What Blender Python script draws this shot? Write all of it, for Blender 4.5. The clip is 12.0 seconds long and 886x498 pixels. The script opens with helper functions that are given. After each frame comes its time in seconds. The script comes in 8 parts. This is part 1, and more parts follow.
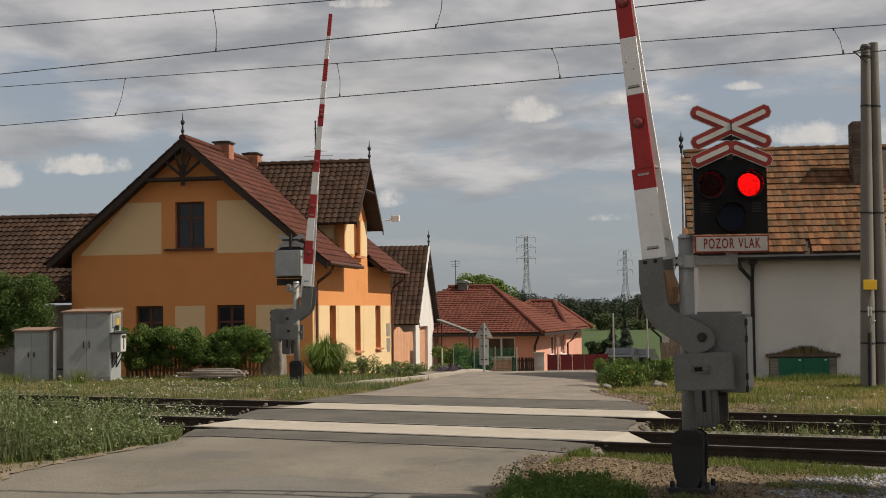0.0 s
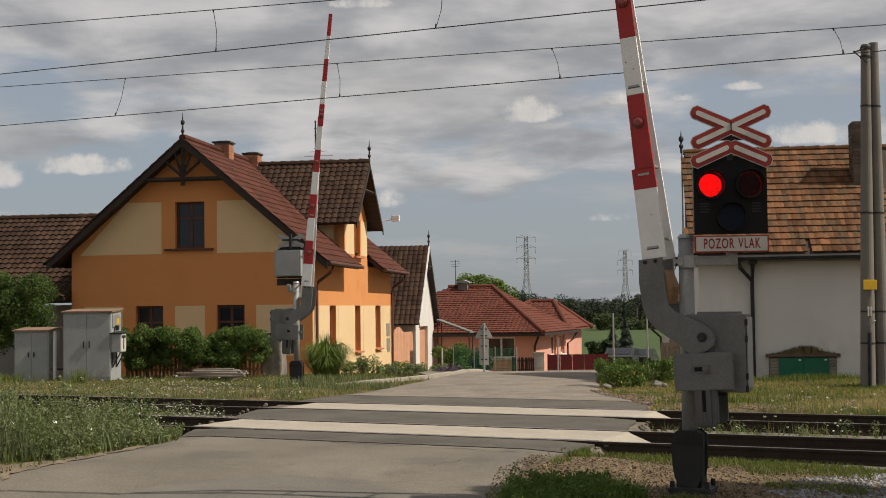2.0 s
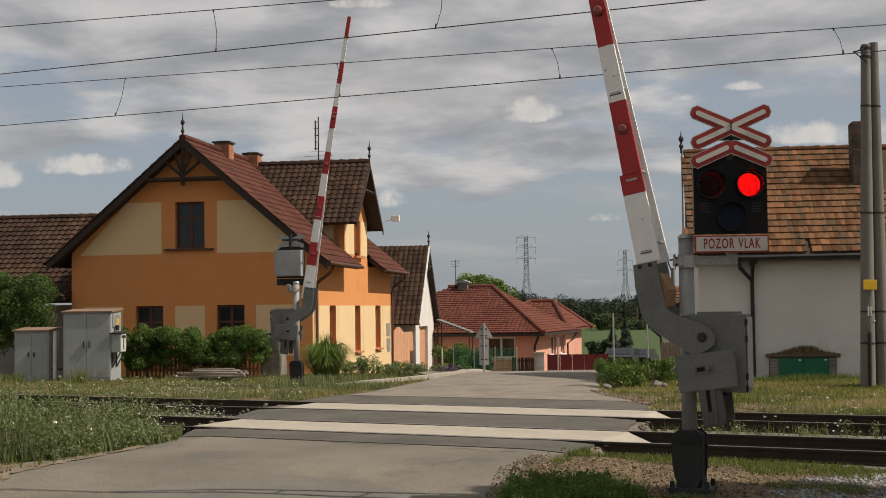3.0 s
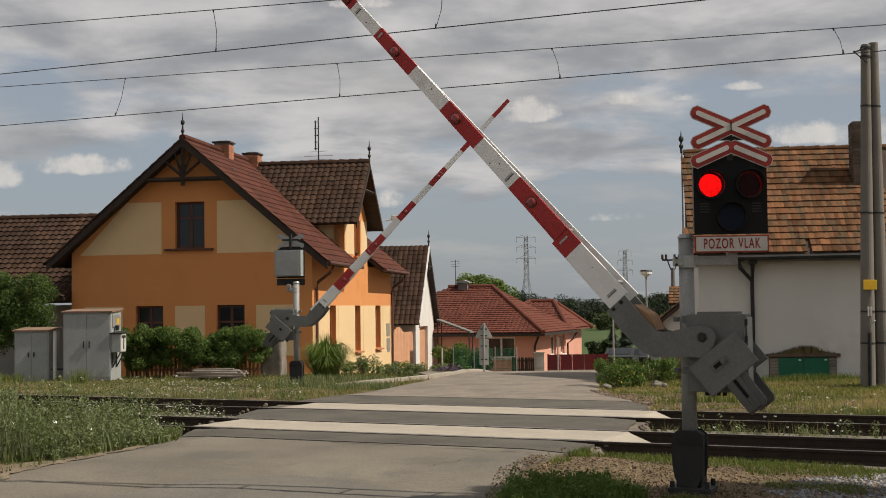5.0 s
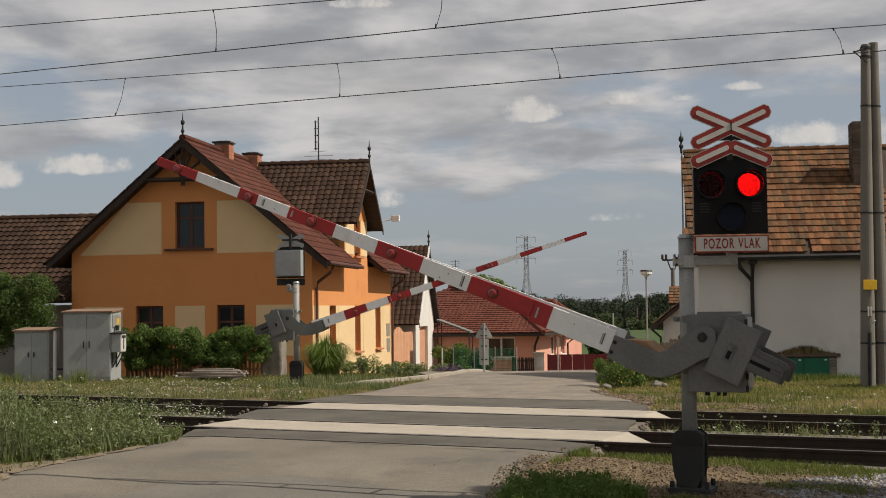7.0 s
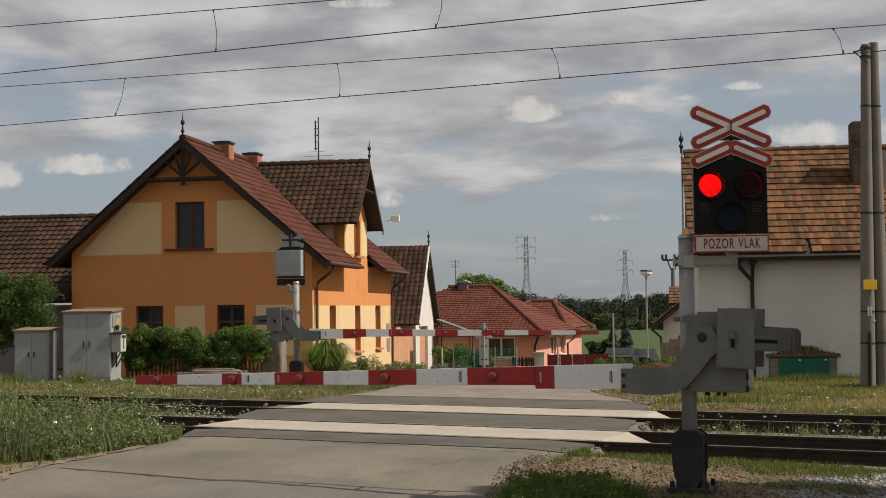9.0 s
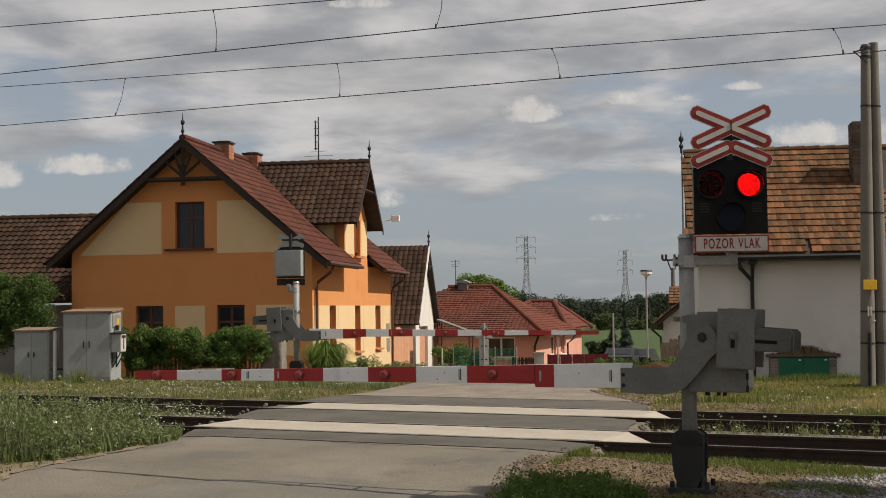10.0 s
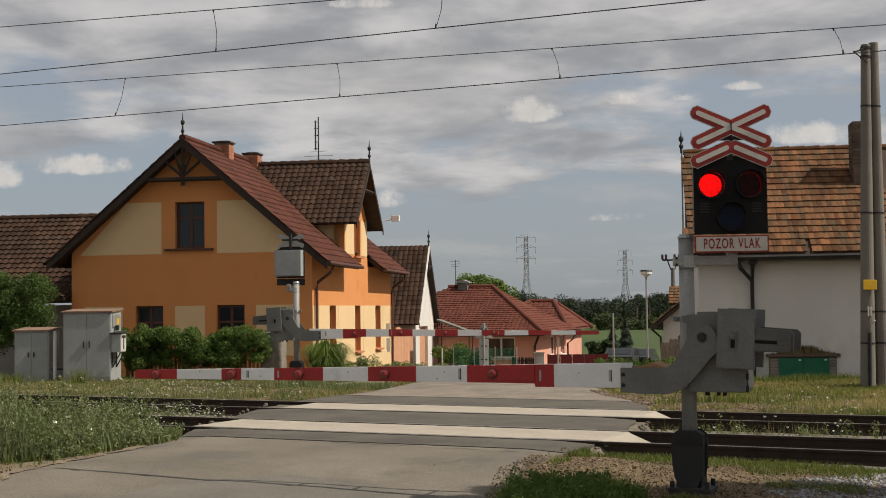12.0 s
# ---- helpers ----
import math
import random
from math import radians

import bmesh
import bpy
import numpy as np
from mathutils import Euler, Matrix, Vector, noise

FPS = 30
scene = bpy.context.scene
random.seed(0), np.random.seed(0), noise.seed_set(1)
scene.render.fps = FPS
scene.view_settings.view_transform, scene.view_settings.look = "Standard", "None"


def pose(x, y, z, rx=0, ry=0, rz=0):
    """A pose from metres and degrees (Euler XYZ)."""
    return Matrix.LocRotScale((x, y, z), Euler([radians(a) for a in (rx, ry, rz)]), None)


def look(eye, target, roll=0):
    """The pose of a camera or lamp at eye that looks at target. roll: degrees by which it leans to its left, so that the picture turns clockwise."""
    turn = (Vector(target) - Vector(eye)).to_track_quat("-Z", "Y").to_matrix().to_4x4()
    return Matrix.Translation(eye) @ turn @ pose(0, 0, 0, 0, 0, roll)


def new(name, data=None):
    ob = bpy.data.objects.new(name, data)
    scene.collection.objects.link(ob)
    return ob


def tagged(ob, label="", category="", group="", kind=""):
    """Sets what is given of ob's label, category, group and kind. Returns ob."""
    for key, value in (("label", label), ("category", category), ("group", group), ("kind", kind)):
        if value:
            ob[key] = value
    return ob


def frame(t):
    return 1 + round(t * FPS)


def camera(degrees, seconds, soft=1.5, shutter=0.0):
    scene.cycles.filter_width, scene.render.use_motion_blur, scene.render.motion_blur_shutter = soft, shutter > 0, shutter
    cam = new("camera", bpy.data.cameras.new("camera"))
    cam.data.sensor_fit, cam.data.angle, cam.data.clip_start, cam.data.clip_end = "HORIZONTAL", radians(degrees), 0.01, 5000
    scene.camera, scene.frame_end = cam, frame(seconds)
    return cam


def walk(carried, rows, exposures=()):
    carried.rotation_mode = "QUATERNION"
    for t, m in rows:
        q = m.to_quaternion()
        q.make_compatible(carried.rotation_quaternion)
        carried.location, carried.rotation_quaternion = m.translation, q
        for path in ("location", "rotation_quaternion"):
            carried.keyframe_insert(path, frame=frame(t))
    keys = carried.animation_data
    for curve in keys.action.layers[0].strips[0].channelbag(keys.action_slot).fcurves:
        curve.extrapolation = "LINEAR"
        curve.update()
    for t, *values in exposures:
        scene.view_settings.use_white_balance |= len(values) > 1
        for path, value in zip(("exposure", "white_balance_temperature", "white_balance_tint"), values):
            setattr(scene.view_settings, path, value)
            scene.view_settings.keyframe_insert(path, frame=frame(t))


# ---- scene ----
# Level crossing in a village street: a double-track electric line, two half barriers coming down.
cam = camera(37.65, 12.0, soft=1.0)
EYE = (0.0, 0.0, 1.8)
CAM_POSE = look(EYE, (0.0, 100.0, 1.8 + 100 * math.tan(radians(2.626))), -0.716)
walk(cam, [(0.0, CAM_POSE), (12.0, CAM_POSE)], exposures=[(0.0, 0.03, 6400, 11), (12.0, 0.03, 6400, 11)])

# ---- sky and sun ----
SUN_AZ, SUN_EL = radians(-10.0), radians(48.5)


def make_world():
    w = bpy.data.worlds.new("sky")
    w.use_nodes = True
    scene.world = w
    nt = w.node_tree
    n, l = nt.nodes, nt.links
    n.clear()
    out, bg = n.new("ShaderNodeOutputWorld"), n.new("ShaderNodeBackground")
    sky = n.new("ShaderNodeTexSky")
    sky.sky_type, sky.sun_disc = "NISHITA", False
    sky.sun_elevation, sky.sun_rotation = SUN_EL, math.pi / 2 - SUN_AZ
    sky.dust_density, sky.ozone_density, sky.altitude = 2.0, 1.0, 300
    co = n.new("ShaderNodeTexCoord")
    sep = n.new("ShaderNodeSeparateXYZ")
    l.new(co.outputs["Generated"], sep.inputs[0])

    def math_node(op, a, b=None, clamp=False):
        m = n.new("ShaderNodeMath")
        m.operation, m.use_clamp = op, clamp
        for k, v in enumerate((a, b)):
            if v is None:
                continue
            if isinstance(v, (int, float)):
                m.inputs[k].default_value = v
            else:
                l.new(v, m.inputs[k])
        return m.outputs[0]

    # directions meet a level cloud deck, so that the clouds draw together towards the horizon
    rise_z = math_node("ADD", math_node("MAXIMUM", sep.outputs[2], 0.0), 0.125)
    deck = n.new("ShaderNodeCombineXYZ")
    l.new(math_node("DIVIDE", sep.outputs[0], rise_z), deck.inputs[0])
    l.new(math_node("DIVIDE", sep.outputs[1], rise_z), deck.inputs[1])

    def cloud(size, detail, rough, lo, hi, shift, rise=0.0, warp=0.22):
        """Cloud noise on the deck; rise thickens it with height."""
        mp = n.new("ShaderNodeMapping")
        mp.inputs["Location"].default_value, mp.inputs["Scale"].default_value = shift, (size, size * 0.95, size)
        l.new(deck.outputs[0], mp.inputs[0])
        t = n.new("ShaderNodeTexNoise")
        t.inputs["Scale"].default_value, t.inputs["Detail"].default_value = 1.0, detail
        t.inputs["Roughness"].default_value = rough
        t.inputs["Distortion"].default_value = warp
        l.new(mp.outputs[0], t.inputs["Vector"])
        v = t.outputs[0]
        if rise:
            v = math_node("ADD", v, math_node("MULTIPLY", math_node("MINIMUM", math_node("SUBTRACT", sep.outputs[2], 0.13), 0.09), rise))
        r = n.new("ShaderNodeMapRange")
        r.interpolation_type = "SMOOTHSTEP"
        r.inputs[1].default_value, r.inputs[2].default_value = lo, hi
        l.new(v, r.inputs[0])
        return r.outputs[0]

    big = cloud(1.45, 8, 0.55, 0.43, 0.58, (3.1, 1.7, 0.35), 2.0)
    body = cloud(2.5, 8, 0.54, 0.33, 0.66, (0.4, 5.2, 1.1))
    low_bands = cloud(1.3, 7, 0.6, 0.50, 0.70, (7.3, 2.4, 0.0), 0.0, 0.2)
    shade = n.new("ShaderNodeValToRGB")
    e = shade.color_ramp.elements
    e[0].position, e[0].color = 0.0, (7.5, 7.2, 6.9, 1)
    e[1].position, e[1].color = 1.0, (3.7, 3.75, 3.85, 1)
    l.new(body, shade.inputs[0])
    mix = n.new("ShaderNodeMix")
    mix.data_type = "RGBA"
    l.new(math_node("MULTIPLY", big, 0.92), mix.inputs[0])
    veil = n.new("ShaderNodeMix")
    veil.data_type = "RGBA"
    veil.inputs[0].default_value, veil.inputs[7].default_value = 0.66, (4.3, 4.65, 5.0, 1)
    l.new(sky.outputs[0], veil.inputs[6])
    l.new(veil.outputs[2], mix.inputs[6])
    l.new(shade.outputs[0], mix.inputs[7])
    mix2 = n.new("ShaderNodeMix")
    mix2.data_type = "RGBA"
    mix2.inputs[7].default_value = (5.7, 5.5, 5.2, 1)
    l.new(math_node("MULTIPLY", low_bands, 0.45), mix2.inputs[0])
    l.new(mix.outputs[2], mix2.inputs[6])

    # fair-weather puffs: place and half size, as slopes from the eye
    puffs = [(0.0682, 0.1492, 0.0190, 0.0125, 0.5), (0.2789, 0.129, 0.030, 0.0115, 0.5), (-0.3379, 0.1038, 0.0148, 0.0148, 0.3), (-0.276, 0.1118, 0.0391, 0.0110, 0.1), (0.1449, 0.1584, 0.0239, 0.0096, -0.5), (0.234, 0.1683, 0.0150, 0.0055, 0.0), (0.186, 0.160, 0.012, 0.0050, -0.3), (-0.0405, 0.0826, 0.0174, 0.013, -0.5), (-0.0608, 0.2369, 0.0261, 0.007, 0.0), (0.135, 0.068, 0.034, 0.007, -0.6)]
    sx, sz = math_node("DIVIDE", sep.outputs[0], math_node("MAXIMUM", sep.outputs[1], 0.05)), math_node("DIVIDE", sep.outputs[2], math_node("MAXIMUM", sep.outputs[1], 0.05))
    fluff = n.new("ShaderNodeTexNoise")
    fluff.inputs["Scale"].default_value, fluff.inputs["Detail"].default_value, fluff.inputs["Roughness"].default_value = 58.0, 7, 0.66
    l.new(co.outputs["Generated"], fluff.inputs["Vector"])
    mask = None
    for a, b, w_, h_, lift_ in puffs:
        da = math_node("DIVIDE", math_node("SUBTRACT", sx, a), w_)
        db = math_node("DIVIDE", math_node("SUBTRACT", sz, b), h_)
        db = math_node("MAXIMUM", db, math_node("MULTIPLY", db, -2.2))  # flat undersides
        r2 = math_node("ADD", math_node("MULTIPLY", da, da), math_node("MULTIPLY", db, db))
        val = math_node("SUBTRACT", math_node("ADD", math_node("MULTIPLY", fluff.outputs[0], 3.2), lift_), r2)
        mask = val if mask is None else math_node("MAXIMUM", mask, val)
    soft = n.new("ShaderNodeMapRange")
    soft.interpolation_type = "SMOOTHSTEP"
    soft.inputs[1].default_value, soft.inputs[2].default_value = 0.45, 1.75
    l.new(mask, soft.inputs[0])
    mix3 = n.new("ShaderNodeMix")
    mix3.data_type = "RGBA"
    mix3.inputs[7].default_value = (8.0, 7.6, 7.0, 1)
    l.new(math_node("MULTIPLY", soft.outputs[0], math_node("ADD", math_node("MULTIPLY", fluff.outputs[0], 0.9), 0.36, True)), mix3.inputs[0])
    l.new(mix2.outputs[2], mix3.inputs[6])
    l.new(mix3.outputs[2], bg.inputs[0])
    bg.inputs[1].default_value = 0.080
    l.new(bg.outputs[0], out.inputs[0])


make_world()
sun_data = bpy.data.lights.new("sun", "SUN")
sun_data.energy, sun_data.angle, sun_data.color = 5.0, radians(0.6), (1.0, 0.90, 0.75)
sun = new("sun", sun_data)
sun.matrix_world = look((0, 0, 0), (-math.cos(SUN_EL) * math.cos(SUN_AZ), -math.cos(SUN_EL) * math.sin(SUN_AZ), -math.sin(SUN_EL)))
sun.location = (40, 5, 40)

# ---- materials ----


def surf(name, a, b, scale=3.0, rough=0.8, metal=0.0, bump=0.2, bscale=60.0, vary=0.0, island=0.0, spec=0.3, stain=None, stain_at=(0.55, 0.75), stain_scale=0.7, stretch=(1, 1, 1), grain=(0.80, 1.15), world=False):
    """A surface whose colour wanders between a and b at two scales, with fine relief."""
    m = bpy.data.materials.new(name)
    m.use_nodes = True
    nt = m.node_tree
    n, l = nt.nodes, nt.links
    bs = n["Principled BSDF"]
    bs.inputs["Roughness"].default_value, bs.inputs["Metallic"].default_value = rough, metal
    bs.inputs["Specular IOR Level"].default_value = spec
    co = n.new("ShaderNodeTexCoord")
    mp = n.new("ShaderNodeMapping")
    mp.inputs["Scale"].default_value = stretch
    l.new(n.new("ShaderNodeNewGeometry").outputs["Position"] if world else co.outputs["Object"], mp.inputs[0])

    def noise_at(s, d=5.0, r=0.6):
        t = n.new("ShaderNodeTexNoise")
        t.inputs["Scale"].default_value, t.inputs["Detail"].default_value, t.inputs["Roughness"].default_value = s, d, r
        l.new(mp.outputs[0], t.inputs["Vector"])
        return t.outputs[0]

    def rgb_mix(fac, c1, c2, blend="MIX"):
        x = n.new("ShaderNodeMix")
        x.data_type, x.blend_type = "RGBA", blend
        for k, v in ((0, fac), (6, c1), (7, c2)):
            if isinstance(v, (int, float)):
                x.inputs[k].default_value = v
            elif isinstance(v, tuple):
                x.inputs[k].default_value = (*v, 1)
            else:
                l.new(v, x.inputs[k])
        return x.outputs[2]

    def ramp(v, lo, hi):
        r = n.new("ShaderNodeMapRange")
        r.inputs[1].default_value, r.inputs[2].default_value = lo, hi
        l.new(v, r.inputs[0])
        return r.outputs[0]

    coarse = ramp(noise_at(scale), 0.32, 0.68)
    col = rgb_mix(coarse, a, b)
    fine = ramp(noise_at(bscale, 3.0), 0.2, 0.8)
    dark = n.new("ShaderNodeMapRange")
    dark.inputs[3].default_value, dark.inputs[4].default_value = grain
    l.new(fine, dark.inputs[0])
    col = rgb_mix(1.0, col, dark.outputs[0], "MULTIPLY")
    if vary or island:
        src = n.new("ShaderNodeObjectInfo").outputs["Random"] if vary else n.new("ShaderNodeNewGeometry").outputs["Random Per Island"]
        v = n.new("ShaderNodeMapRange")
        k = vary or island
        v.inputs[3].default_value, v.inputs[4].default_value = 1 - k, 1 + k
        l.new(src, v.inputs[0])
        col = rgb_mix(1.0, col, v.outputs[0], "MULTIPLY")
    if stain:
        col = rgb_mix(ramp(noise_at(stain_scale, 6.0, 0.7), *stain_at), col, stain)
    l.new(col, bs.inputs["Base Color"])
    if bump:
        bp = n.new("ShaderNodeBump")
        bp.inputs["Strength"].default_value, bp.inputs["Distance"].default_value = bump, 0.01
        l.new(noise_at(bscale, 4.0), bp.inputs["Height"])
        l.new(bp.outputs[0], bs.inputs["Normal"])
    return m


def leaf_mat(name, a, b, vary=0.35, trans=0.25):
    m = surf(name, a, b, 1.5, 0.7, 0, 0.0, 8.0, island=vary, spec=0.15)
    bs = m.node_tree.nodes["Principled BSDF"]
    n, l = m.node_tree.nodes, m.node_tree.links
    tr = n.new("ShaderNodeBsdfTranslucent")
    tr.inputs[0].default_value = (b[0] * 1.3, b[1] * 1.4, b[2] * 0.7, 1)
    mx = n.new("ShaderNodeMixShader")
    mx.inputs[0].default_value = trans
    l.new(bs.outputs[0], mx.inputs[1]), l.new(tr.outputs[0], mx.inputs[2])
    l.new(mx.outputs[0], n["Material Output"].inputs[0])
    return m


def glow(name, col, strength, ripple=0.0):
    m = bpy.data.materials.new(name)
    m.use_nodes = True
    bs = m.node_tree.nodes["Principled BSDF"]
    bs.inputs["Base Color"].default_value = (*col, 1)
    bs.inputs["Emission Color"].default_value = (*col, 1)
    bs.inputs["Emission Strength"].default_value = strength
    if ripple:
        nt = m.node_tree
        co, tx, mr = nt.nodes.new("ShaderNodeTexCoord"), nt.nodes.new("ShaderNodeTexNoise"), nt.nodes.new("ShaderNodeMapRange")
        tx.inputs["Scale"].default_value = ripple
        mr.inputs[1].default_value, mr.inputs[2].default_value = 0.35, 0.7
        mr.inputs[3].default_value, mr.inputs[4].default_value = strength * 0.45, strength * 2.1
        nt.links.new(co.outputs["Object"], tx.inputs["Vector"]), nt.links.new(tx.outputs[0], mr.inputs[0])
        nt.links.new(mr.outputs[0], bs.inputs["Emission Strength"])
    return m


def glass(name, col, rough=0.05, trans=1.0):
    m = bpy.data.materials.new(name)
    m.use_nodes = True
    bs = m.node_tree.nodes["Principled BSDF"]
    bs.inputs["Base Color"].default_value = (*col, 1)
    bs.inputs["Roughness"].default_value = rough
    bs.inputs["Transmission Weight"].default_value = trans
    bs.inputs["Specular IOR Level"].default_value = 0.05
    bs.inputs["IOR"].default_value = 1.2
    return m


